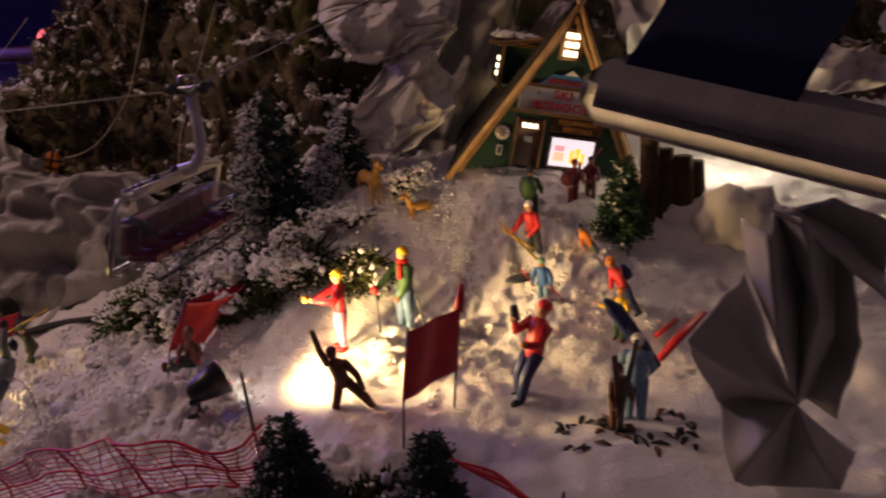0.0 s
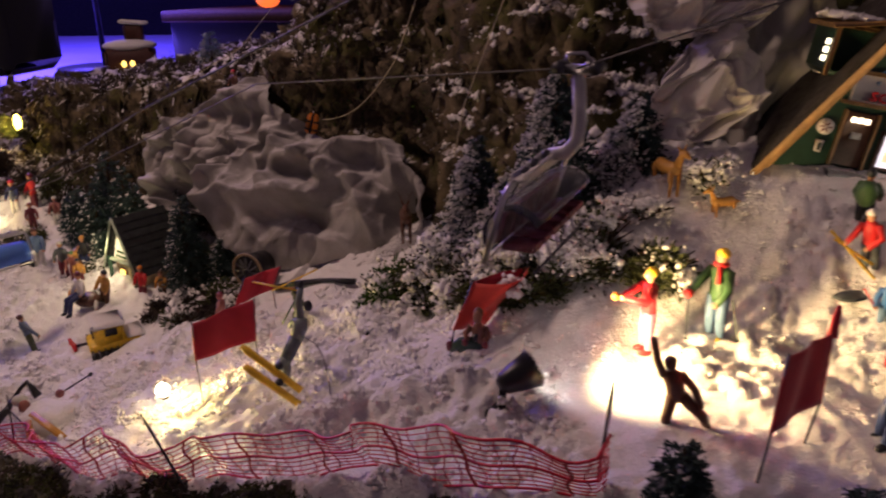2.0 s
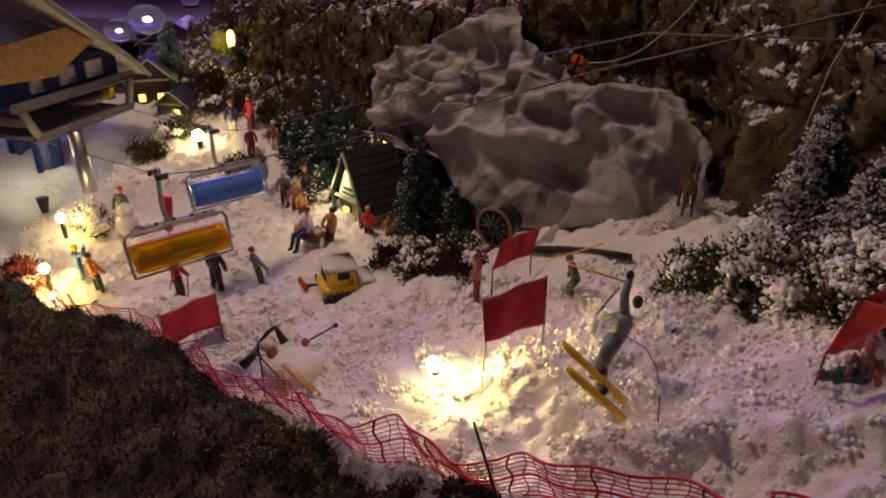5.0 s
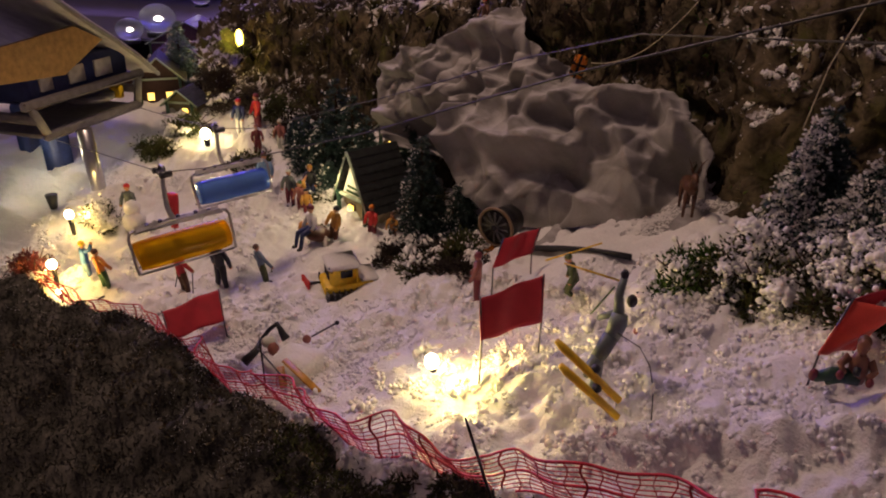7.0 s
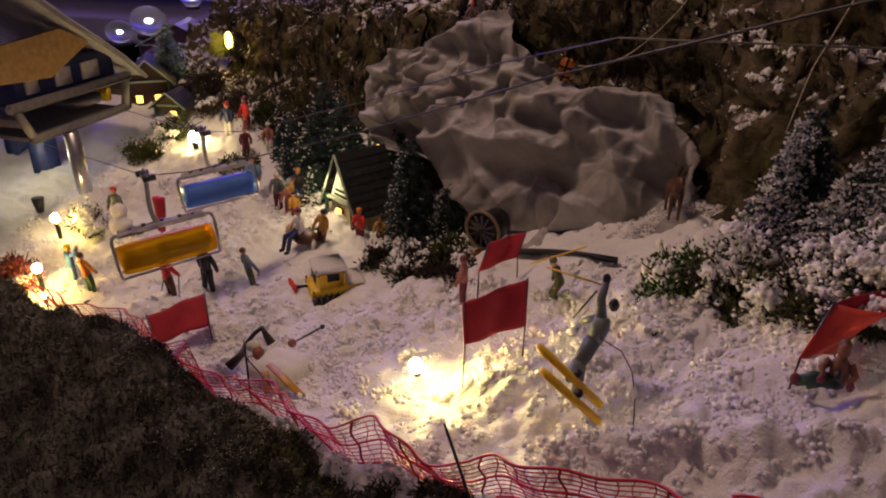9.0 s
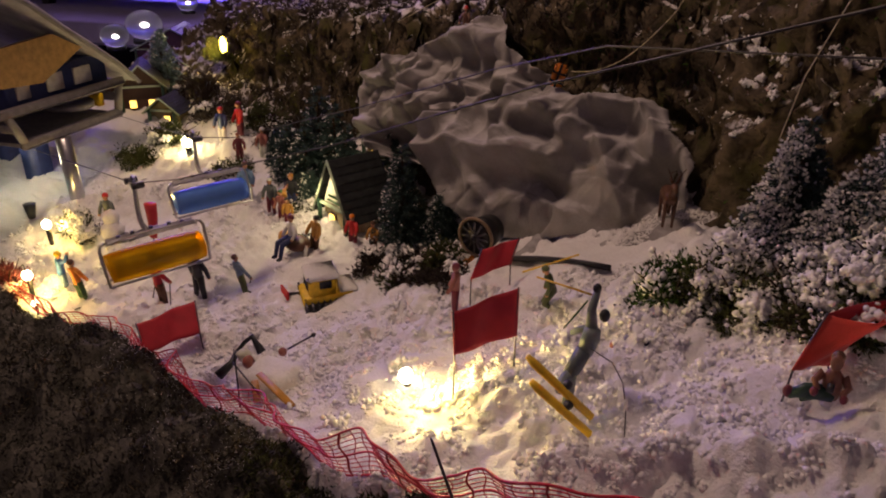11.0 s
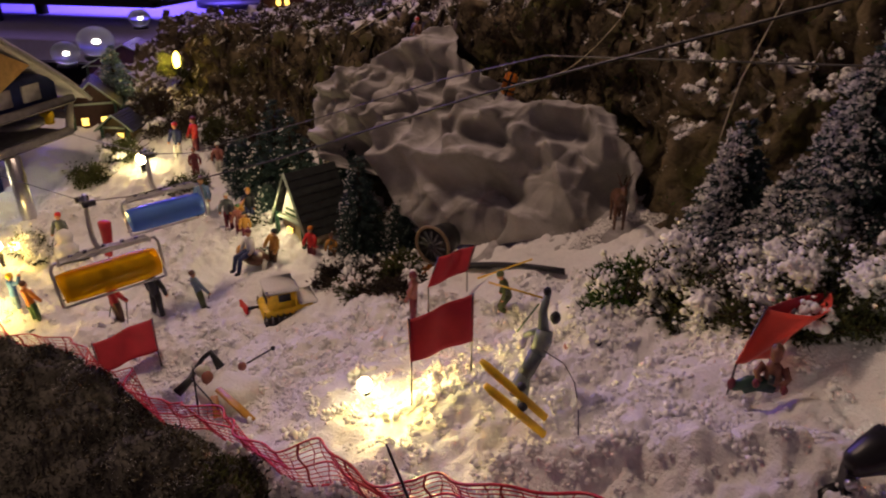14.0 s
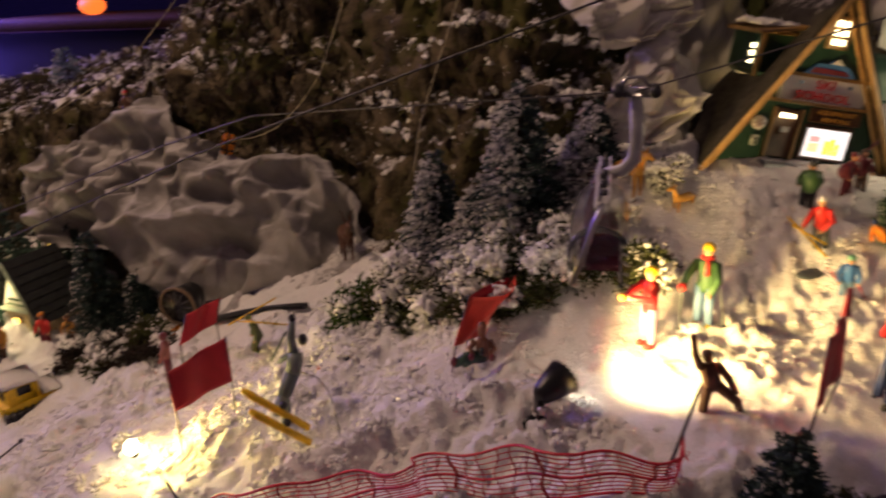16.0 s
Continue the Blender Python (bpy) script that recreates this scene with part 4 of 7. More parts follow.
moss_carpet("moss", "dark dry moss tufts covering the bank", on_bank(84000, -1.25, -0.28, -0.004, 0.42), MOSS, 0.0052, 0.0008)
moss_carpet("moss", "olive moss tufts along the foot of the red net", on_bank(9000, -0.50, 0.05, -0.012, 0.06), LEAF, 0.008, 0.0008)
tufts = on_bank(30000, -1.25, -0.28, -0.006, 0.34)
tufts = tufts[fbm(tufts, 30, 3, 35) > 0.54]
moss_carpet("moss", "longer brown tufts of moss on the bank", tufts, MOSS_BROWN, 0.0075, 0.0008, 1.2)
dust = on_bank(9000, -1.1, 0.03, -0.004, 0.10)
dust = dust[fbm(dust, 30, 2, 33) > 0.5]
dust[:, 2] += 0.006
stuff("snow_dust", "white snow grains caught in the dark moss", "snow", specks(dust, rng.uniform(0.0002, 0.00045, len(dust))), CRUMB)


def on_rock(n, x0, x1, y0, y1, keep, seed=61):
    p = ROCK_V[rng.integers(0, len(ROCK_V), n * 2)] + rng.normal(size=(n * 2, 3)) * 0.0015
    k = (p[:, 0] > x0) & (p[:, 0] < x1) & (p[:, 1] > np.interp(p[:, 0], ROCK_X, ROCK_Y) - 0.03) & (p[:, 1] < y1) & (fbm(p, 20, 3, seed) > keep)
    return p[k]


# East of about x -0.4 these dark blades stand in for the hollow's shade.
heath_and_hollow = on_rock(130000, -1.12, -0.215, 0.3, 1.0, 0.40, 62)
moss_carpet("rock_moss", "brown and olive moss growing over the rock", on_rock(130000, -0.42, 0.25, 0.2, 0.95, 0.36), MOSS_BROWN, 0.0062, 0.0008)
moss_carpet("rock_moss", "green moss in the folds of the rock", on_rock(34000, -0.45, 0.1, 0.25, 0.7, 0.54, 67), MOSS_GREEN, 0.007, 0.0010)
moss_carpet("heath", "dark dry heath over the ridge, also darkening the hollow beside the blanket", heath_and_hollow, HEATH, 0.013, 0.0009, 1.2)
rock_snow = on_rock(90000, -1.02, 0.2, 0.2, 0.95, 0.50, 64)
# No grains from x -0.40 to -0.21, to keep the shaded hollow dark.
rock_snow = rock_snow[(fbm(rock_snow, 60, 2, 63) > 0.50) & (fbm(rock_snow, 9, 2, 69) > 0.45 - 0.25 * smooth(rock_snow[:, 0], -0.19, -0.12)) & ((rock_snow[:, 0] < -0.40) | (rock_snow[:, 0] > -0.21))]
stuff("rock_snow", "snow lying in patches on the mossy rock", "snow", specks(rock_snow + [0, 0, 0.001], rng.gamma(2.5, 0.00020, len(rock_snow)) + 0.00025), CRUMB)


def upright_rock(n, keep):
    """Places on the rock where it faces up."""
    p = ROCK_V.reshape(-1, 250, 3)
    nrm = np.cross(np.gradient(p, axis=0), np.gradient(p, axis=1))
    up = np.abs(nrm[..., 2]) / (np.linalg.norm(nrm, axis=-1) + 1e-9)
    q = p[(up > 0.70) & keep(p)]
    return q[rng.integers(0, len(q), n)] + rng.normal(size=(n, 3)) * [0.002, 0.002, 0.0008]


ledge = upright_rock(950, lambda p: (p[..., 0] > -0.19) & (p[..., 0] < 0.12) & (p[..., 1] < 0.46) & (p[..., 2] > 0.05))
ledge_puffs = puff_heap(ledge, rng.gamma(2.6, 0.0014, len(ledge)) + 0.0014, 17, True)
stuff("ledge_snow", "fluffy clumps of snow on the ledges of the rock", "snow", ledge_puffs, CRUMB, True)
crest = upright_rock(27000, lambda p: (p[..., 0] < -0.36) & (p[..., 0] > -1.05) & (p[..., 2] > 0.005))
crest = crest[fbm(crest * [0.6, 0.6, 1.6], 24, 3, 66) > 0.47] + [0, 0, 0.003]
stuff("ridge_snow", "thin dusting of snow over the top of the ridge", "snow", specks(crest, rng.gamma(2.5, 0.00022, len(crest)) + 0.0003), CRUMB)


def bristle_tree(name, label, foot, height, radius, leaves, frost, mat=NEEDLES, lean=(0, 0), leaf=0.0058, group=""):
    """A bottle-brush tree: trunk, tiers of twigs, needle clusters and frost on the outer tips."""
    t = thing(name, label, "tree", foot, (lean[0], lean[1], 0), group)
    one("trunk", t, BARK, tube=([(0, 0, -0.012), (0, 0, height * 0.5), (0, 0, height * 0.96)], [height * 0.030, height * 0.018, height * 0.004], 7))
    n, tips = leaves, max(60, leaves // 55)
    bz = height * (0.06 + 0.93 * (1 - np.sqrt((np.arange(tips) + 0.5) / tips)))
    ba = np.arange(tips) * 2.39996 + rng.normal(size=tips) * 0.35
    reach = (radius * (1 - bz / height) ** 0.85 + 0.002) * rng.uniform(0.72, 1.15, tips)
    which = rng.integers(0, tips, n)
    along = rng.uniform(0.05, 1.0, n) ** 0.6
    out = np.stack([np.cos(ba), np.sin(ba), 0 * ba], -1)[which]
    root = out * (reach[which] * along)[:, None]
    root[:, 2] = bz[which] + reach[which] * (0.22 * along - 0.30 * along ** 2)
    root += rng.normal(size=(n, 3)) * leaf * np.array([0.34, 0.34, 0.24])
    d = out * 0.8 + rng.normal(size=(n, 3)) * 0.60
    d[:, 2] += 0.22
    v, f = blades(root, d, rng.uniform(0.55, 1.15, n) * leaf, leaf * 0.20)
    mesh_object("crown", v, f, mat, t, smooth_shade=False)
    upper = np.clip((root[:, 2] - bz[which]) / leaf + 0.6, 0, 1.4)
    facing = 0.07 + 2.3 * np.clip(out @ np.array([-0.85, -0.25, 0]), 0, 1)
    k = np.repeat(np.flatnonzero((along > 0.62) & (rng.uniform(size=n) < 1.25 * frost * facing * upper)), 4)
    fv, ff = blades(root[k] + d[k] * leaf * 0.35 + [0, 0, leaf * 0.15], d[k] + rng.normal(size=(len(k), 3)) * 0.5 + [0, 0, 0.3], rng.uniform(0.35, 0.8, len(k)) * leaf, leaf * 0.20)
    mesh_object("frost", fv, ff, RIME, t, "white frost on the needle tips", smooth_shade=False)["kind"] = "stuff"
    twig = Shape()
    for i in range(40):
        a, z = i * 2.4, height * (0.1 + 0.8 * i / 40)
        r = radius * (1 - z / height) * 0.85
        twig.tube([(0, 0, z), (math.cos(a) * r, math.sin(a) * r, z + r * 0.15)], [height * 0.007, height * 0.002], BARK, 4)
    twig.part("twig_frame", t)
    return t


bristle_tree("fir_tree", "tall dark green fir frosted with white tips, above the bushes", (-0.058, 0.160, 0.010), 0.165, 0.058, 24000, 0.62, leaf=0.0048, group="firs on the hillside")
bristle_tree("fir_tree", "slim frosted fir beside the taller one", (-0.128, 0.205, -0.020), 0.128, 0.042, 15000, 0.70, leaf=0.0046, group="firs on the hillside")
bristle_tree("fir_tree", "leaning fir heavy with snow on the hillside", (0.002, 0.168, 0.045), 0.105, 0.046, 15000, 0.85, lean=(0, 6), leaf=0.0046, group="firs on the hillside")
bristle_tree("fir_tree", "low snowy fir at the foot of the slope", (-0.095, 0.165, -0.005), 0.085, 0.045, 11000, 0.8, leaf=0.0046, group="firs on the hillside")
bristle_tree("fir_tree", "dark fir beside the small hut", (-0.530, 0.425, gz(-0.53, 0.425) - 0.004), 0.142, 0.040, 14000, 0.10, leaf=0.0042, group="firs by the hut")
bristle_tree("fir_tree", "smaller dark fir behind the snow gun", (-0.478, 0.425, gz(-0.478, 0.425) - 0.004), 0.080, 0.030, 9000, 0.10, leaf=0.0040, group="firs by the hut")
for x, y, h in ((-0.765, 0.565, 0.120), (-0.725, 0.545, 0.150), (-0.690, 0.570, 0.160), (-0.660, 0.545, 0.130), (-0.800, 0.600, 0.090), (-0.735, 0.610, 0.170), (-0.700, 0.505, 0.075), (-0.600, 0.560, 0.125)):
    bristle_tree("fir_tree", "dark snow-dusted fir in the grove behind the hut", (x, y, gz(x, y) - 0.004), h * 0.80, h * 0.25, 4500, 0.08, group="firs in the grove")
bristle_tree("tinsel_tree", "shiny silver-green tinsel tree in the village", (-1.150, 0.800, gz(-1.15, 0.8) - 0.01), 0.125, 0.042, 7000, 0.15, mat=TINSEL)
bristle_tree("fir_tree", "small dark fir on the mossy mound", (-0.020, -0.208, -0.018), 0.088, 0.030, 17000, 0.06, leaf=0.0034, group="firs by the net")
bristle_tree("fir_tree", "smaller dark fir on the mossy mound", (0.043, -0.222, -0.005), 0.068, 0.023, 12000, 0.06, leaf=0.0032, group="firs by the net")
bristle_tree("fir_tree", "green fir dusted with snow in front of the school", (0.225, 0.045, gz(0.225, 0.045) - 0.004), 0.072, 0.022, 7000, 0.05, mat=DARK_GREEN, leaf=0.0050)


def bush(name, label, foot, size, leaves, snow, mat=LEAF, leaf=0.0056, group="", turn=0):
    """A loose shrub: twigs, leaves in clumps and lumps of snow lying on it."""
    t = thing(name, label, "bush", foot, (0, 0, turn), group)
    s = Shape()
    for i in range(16):
        a = i * 2.4
        tip = Vector((math.cos(a) * size[0] * 0.8, math.sin(a) * size[1] * 0.8, size[2] * (0.5 + 0.4 * (i % 3) / 2)))
        s.tube([(0, 0, -0.006), tip * 0.5 + Vector((0, 0, size[2] * 0.1)), tip], [0.0016, 0.0011, 0.0005], BARK, 5)
    s.part("twig_frame", t)
    hubs = rng.normal(size=(26, 3))
    hubs /= np.linalg.norm(hubs, axis=1, keepdims=True)
    hubs = hubs * rng.uniform(0.45, 1.0, (26, 1)) * size
    hubs[:, 2] = np.abs(hubs[:, 2]) * 0.9
    which = rng.integers(0, 26, leaves)
    d = rng.normal(size=(leaves, 3))
    root = hubs[which] + d * min(size) * 0.17
    v, f = blades(root, d + [0, 0, 0.35], rng.uniform(0.5, 1.2, leaves) * leaf, leaf * 0.20)
    mesh_object("leaves", v, f, mat, t, smooth_shade=False)
    if snow:
        tops = hubs[hubs[:, 2] > size[2] * 0.12]
        tops = tops[rng.integers(0, len(tops), max(3, snow // 85))] + rng.normal(size=(max(3, snow // 85), 3)) * min(size) * 0.12 + [0, 0, min(size) * 0.10]
        k = max(4, snow // 90)
        c = tops[rng.integers(0, len(tops), k)] + rng.normal(size=(k, 3)) * min(size) * [0.16, 0.16, 0.10]
        v, f = puff_heap(c, rng.uniform(0.0050, 0.0115, k), 36, True)
        g = tops[rng.integers(0, len(tops), snow // 3)]
        g = g + rng.normal(size=g.shape) * [0.0078, 0.0078, 0.0056]
        gv, gf = lumps(g, rng.gamma(2.4, 0.00034, len(g)) + 0.0004)
        mesh_object("snow_cover", np.concatenate([v, gv]), np.concatenate([f, gf + len(v)]), CRUMB, t, "clumps of white artificial snow")["kind"] = "stuff"
    return t


G = "bushes below the firs"


def low(x, y):
    return (x, y, gz(x, y) - 0.005)


bush("bush", "bush with fresh green leaves under lumps of snow", low(-0.205, 0.185), (0.042, 0.030, 0.046), 5000, 1500, MOSS_GREEN, group=G)
bush("bush", "snow-laden bush at the foot of the firs", low(-0.160, 0.168), (0.040, 0.030, 0.058), 2600, 3400, group=G)
bush("bush", "snow-covered bush above the piste", low(-0.118, 0.140), (0.040, 0.030, 0.052), 2600, 3200, group=G)
bush("bush", "round bush thickly covered with snow", low(-0.068, 0.125), (0.042, 0.030, 0.056), 2600, 3600, group=G)
bush("bush", "snowy bush beside the standing figures", low(-0.030, 0.090), (0.038, 0.032, 0.048), 3000, 2800, group=G)
bush("bush", "dark-leaved bush behind the standing figures", low(0.016, 0.064), (0.036, 0.022, 0.022), 3200, 500, group=G)
bush("bush", "low dark shrub between the snowy bushes", low(-0.070, 0.085), (0.044, 0.022, 0.026), 4600, 500, group=G)
bush("bush", "low snowy shrub under the fawn deer", low(0.010, 0.112), (0.030, 0.022, 0.014), 300, 1100, group=G)
bush("bush", "snow-topped shrub on the slope below the cloth", low(0.062, 0.135), (0.024, 0.018, 0.026), 700, 1200, group=G)
bush("bush", "dark shrub under the windblown flag", low(-0.110, 0.105), (0.044, 0.020, 0.026), 4200, 600, group=G)
bush("bush", "dry snowy shrub below the slim fir", low(-0.150, 0.210), (0.030, 0.026, 0.060), 2200, 2600, group=G)
bush("bush", "low brown shrub beside the snow gun", low(-0.445, 0.345), (0.045, 0.030, 0.030), 3600, 500)
bush("bush", "low brown shrub behind the yellow snowcat", low(-0.50, 0.335), (0.036, 0.026, 0.026), 3000, 400)
bush("bush", "pale bush lit by the bulb below the station", low(-1.005, 0.385), (0.030, 0.024, 0.034), 1800, 2600)
bush("bush", "dark shrub behind the village lamp", low(-1.04, 0.565), (0.036, 0.03, 0.030), 2600, 300)
bush("bush", "tangled dead shrub around the snowboarder", (0.020, -0.172, -0.014), (0.036, 0.022, 0.012), 3000, 400)
bush("bush", "dark shrub between the two small firs", (0.008, -0.210, -0.024), (0.034, 0.022, 0.015), 3000, 200)
bush("bush", "reddish bush beside the far fence lamp", (-0.985, 0.235, gz(-0.985, 0.235) - 0.002), (0.034, 0.024, 0.052), 3600, 150, material("red_twigs", (0.16, 0.030, 0.030), 0.7, vary=0.4, island=True))
bush("bush", "dark shrub on the slope behind the musicians", low(-0.86, 0.560), (0.040, 0.030, 0.030), 3000, 200)
bush("bush", "dark tangled shrub in front of the village houses", low(-1.02, 0.640), (0.050, 0.030, 0.032), 3600, 150)
bush("bush", "dark shrub standing under the rock", low(-0.885, 0.705), (0.050, 0.040, 0.045), 3600, 250)
bush("bush", "dark shrub behind the small hut", low(-0.555, 0.500), (0.040, 0.030, 0.040), 3200, 150)
bush("bush", "yellow-lit leaves around the lamp at the end of the rock", (-1.105, 0.912, -0.040), (0.036, 0.018, 0.046), 4200, 0)
for x, y, w, h in ((-0.80, 0.700, 0.045, 0.040), (-0.95, 0.735, 0.050, 0.040), (-1.00, 0.725, 0.040, 0.030), (-0.84, 0.660, 0.034, 0.034), (-0.76, 0.660, 0.040, 0.060), (-1.06, 0.790, 0.050, 0.055)):
    bush("bush", "dark leafless shrub crowding the foot of the ridge", low(x, y), (w, 0.032, h), 3200, 120, HEATH, group="shrubs under the ridge")
# Brown shrubs grow here; more are added to darken snow lying in shade.
for x, y, w in ((-0.470, 0.318, 0.040), (-0.425, 0.300, 0.034), (-0.520, 0.352, 0.034), (-0.548, 0.376, 0.030), (-0.495, 0.376, 0.034), (-0.450, 0.368, 0.034)):
    bush("bush", "low brown twiggy shrub dusted with snow beside the snow gun", low(x, y), (w, 0.026, 0.022), 3400, 260, HEATH, group="shrubs by the snow gun")


def on_cloth(shape, n, u0, u1, v0, v1, seed, keep):
    u, v = rng.uniform(u0, u1, n), rng.uniform(v0, v1, n)
    p = shape(u[None], v[None])[0]
    return p[fbm(p, 26, 3, seed) > keep] + [0, -0.0008, 0.0012]


flakes = on_cloth(drift, 7000, 0.50, 0.98, 0.0, 0.9, 103, 0.40)
stuff("blanket_snow", "loose snow lying in the hollows of the blanket", "snow", specks(flakes, rng.gamma(2.6, 0.00022, len(flakes)) + 0.0003), CRUMB)
bush("bush", "snow-covered heap of twigs beside the hut", low(-0.690, 0.490), (0.030, 0.020, 0.020), 1200, 1400)
bush("bush", "low snowy shrub in front of the hut", low(-0.660, 0.425), (0.022, 0.016, 0.014), 1200, 600)

# ---------- chairlift ----------
DOWN = Vector((-0.0731, 0.0449, -0.0265)).normalized()
HEADING = math.degrees(math.atan2(DOWN.y, DOWN.x)) - 90


PALE_METAL = material("cast_alloy", (0.62, 0.61, 0.60), 0.4, metal=0.15, vary=0.15, grain=200, fine=900, bump=0.1)


def lift_chair(label, place, heading, bubble_mat, rider=None):
    """A bubble chair on a hanger: local x across the seat, y ahead, origin at the middle of the top beam."""
    t = thing("lift_chair", label, "lift chair", place, (0, 0, heading), "chairs on the lift cable")
    W = 0.043
    beam = Shape()
    for s in (-1, 1):
        beam.tube([(x * W, s * 0.0028, 0.0045 * (1 - x * x)) for x in (-1, -0.6, -0.2, 0.2, 0.6, 1)], 0.0011, PALE_METAL, 6)
    beam.box((0, 0, 0.0022), (W * 1.92, 0.0050, 0.0016), PALE_METAL)
    for s in (-1, 1):
        beam.box((0, s * 0.0028, 0.0020), (W * 1.9, 0.0010, 0.0052), PALE_METAL)
    beam.part("beam", t)
    for x in (-0.7, -0.4, 0.0, 0.4, 0.7):
        one("bolt", t, DARK_METAL, tube=([(x * W, 0, 0.0022), (x * W, 0, 0.0072 - 0.004 * x * x)], 0.0020, 8))
    one("hanger", t, PALE_METAL, tube=([(-0.004, 0.0, 0.004), (-0.004, 0.009, 0.006), (-0.004, 0.014, 0.012), (-0.004, 0.015, 0.022), (-0.004, 0.0135, 0.044)], [0.0022, 0.0024, 0.0024, 0.0023, 0.0021], 8, 1.5))
    grip = Shape()
    grip.box((-0.004, 0.0135, 0.0455), (0.006, 0.018, 0.0045), STEEL)
    grip.tube([(-0.009, 0.0225, 0.0465), (0.002, 0.0225, 0.0465)], 0.0030, DARK_METAL, 10)
    grip.tube([(-0.009, 0.005, 0.0465), (0.002, 0.005, 0.0465)], 0.0030, DARK_METAL, 10)
    grip.tube([(-0.004, 0.006, 0.047), (-0.004, 0.008, 0.0525), (-0.004, 0.016, 0.053), (-0.004, 0.020, 0.048)], 0.0010, STEEL, 6)
    grip.part("grip", t)
    for s in (-1, 1):
        one("end_frame", t, STEEL, tube=([(s * W, 0, 0.0015), (s * (W + 0.004), -0.001, 0.0005), (s * (W + 0.006), -0.003, -0.004), (s * (W + 0.0055), -0.009, -0.024), (s * (W + 0.0045), -0.013, -0.036), (s * (W + 0.001), -0.010, -0.038)], 0.0015, 8))
    R, rows = 0.0152, []
    for i in range(15):
        a = radians(-62 + 190 * i / 14)
        rows.append([((-1 + 2 * j / 12) * (W + 0.0015), -math.sin(a) * R * (1.0 - 0.10 * (abs(-1 + j / 6) ** 6)) - 0.001, math.cos(a) * R * (1.0 - 0.10 * (abs(-1 + j / 6) ** 6)) - 0.0245) for j in range(13)])
    b = Shape()
    b.sheet(rows, bubble_mat, 0.0007)
    bubble = b.part("bubble", t, "curved tinted plastic bubble")
    for s in (-1, 1):
        e = Shape()
        n = 13
        pts = [(s * (W + 0.0012), -math.sin(radians(-62 + 190 * i / n)) * R * 0.9 - 0.001, math.cos(radians(-62 + 190 * i / n)) * R * 0.9 - 0.0245) for i in range(n + 1)]
        e.add([Vector(p) for p in pts] + [Vector((p[0] - s * 0.0006, p[1], p[2])) for p in pts], [tuple(range(n + 1)), tuple(range(2 * n + 1, n, -1))] + [(i, i + n + 1, (i + 1) % (n + 1) + n + 1, (i + 1) % (n + 1)) for i in range(n + 1)], bubble_mat)
        e.part("end_pane", bubble, smooth_shade=False)
    one("rail", t, STEEL, tube=([(-W - 0.003, -0.0135, -0.0362), (W + 0.003, -0.0135, -0.0362)], 0.0011, 6))
    one("rail", t, DARK_METAL, tube=([(-W, 0.010, -0.040), (W, 0.010, -0.040)], 0.0009, 6))
    for i in range(6):
        x = (-2.5 + i) * 0.0138
        seat = one("seat", t, MAROON if rider else CHAR, box=((x, 0.001, -0.0300), (0.0122, 0.016, 0.0034)))
        one("backrest", seat, MAROON if rider else CHAR, box=((x, -0.0075, -0.0215), (0.0118, 0.003, 0.0150), Matrix.Rotation(radians(-12), 4, "X")))
        one("footrest", seat, STEEL, tube=([(x, 0.008, -0.031), (x, 0.010, -0.040), (x, 0.014, -0.0415)], 0.0008, 5))
    return t


lift_chair("silver lift chair with an orange bubble hanging from the cable", (-0.674, 0.143, -0.039), HEADING, AMBER)
lift_chair("silver lift chair with a blue bubble on the far cable", (-0.745, 0.334, -0.056), HEADING, BLUE_BUBBLE)
lift_chair("silver lift chair with a clear bubble and red seats", (-0.074, -0.104, 0.153), HEADING + 192, CLEAR, True)


def cable(name, label, pts, r, mat=CABLE, sag=0.0):
    s, fine = Shape(), []
    for a, b in zip(pts, pts[1:]):
        for i in range(10):
            u = i / 10
            p = Vector(a).lerp(Vector(b), u)
            p.z -= sag * 4 * u * (1 - u)
            fine.append(p)
    s.tube(fine + [Vector(pts[-1])], r, mat, 6)
    return tagged(s.part(name), label, "cable")


Y, B = (-0.674, 0.143, -0.039), (-0.745, 0.334, -0.056)
turn_off = Matrix.Rotation(radians(HEADING), 4, "Z") @ Vector((-0.004, 0.0135, 0))
cable("cable", "thin steel lift cable carrying the orange chair", [(-1.02, 0.352, -0.055), tuple(Vector(Y) + turn_off + Vector((0, 0, 0.0465))), (-0.595, 0.090, 0.041), (-0.397, -0.032, 0.124), (-0.274, -0.108, 0.181), (-0.218, -0.142, 0.204), (0.26, -0.437, 0.400)], 0.0005)
cable("cable", "thin steel lift cable carrying the blue chair", [(-1.06, 0.555, -0.062), (-0.927, 0.474, -0.047), tuple(Vector(B) + turn_off + Vector((0, 0, 0.0465))), (-0.676, 0.300, 0.009), (-0.577, 0.250, 0.047), (-0.483, 0.196, 0.083), (-0.339, 0.100, 0.144), (-0.262, 0.020, 0.176), tuple(Vector((-0.074, -0.104, 0.153)) - turn_off + Vector((0, 0, 0.0465))), (0.22, -0.300, 0.315)], 0.0005)
cable("twine", "pale twine tied from the rock towards the ceiling", [(-0.338, 0.452, 0.075), (-0.285, 0.42, 0.095), (-0.235, 0.40, 0.15), (-0.19, 0.38, 0.26)], 0.0005, ROPE, 0.004)
cable("twine", "yellowish twine hanging down to the slim fir", [(-0.148, 0.200, 0.086), (-0.139, 0.205, 0.132), (-0.119, 0.215, 0.184), (-0.095, 0.227, 0.246)], 0.0005, ROPE)
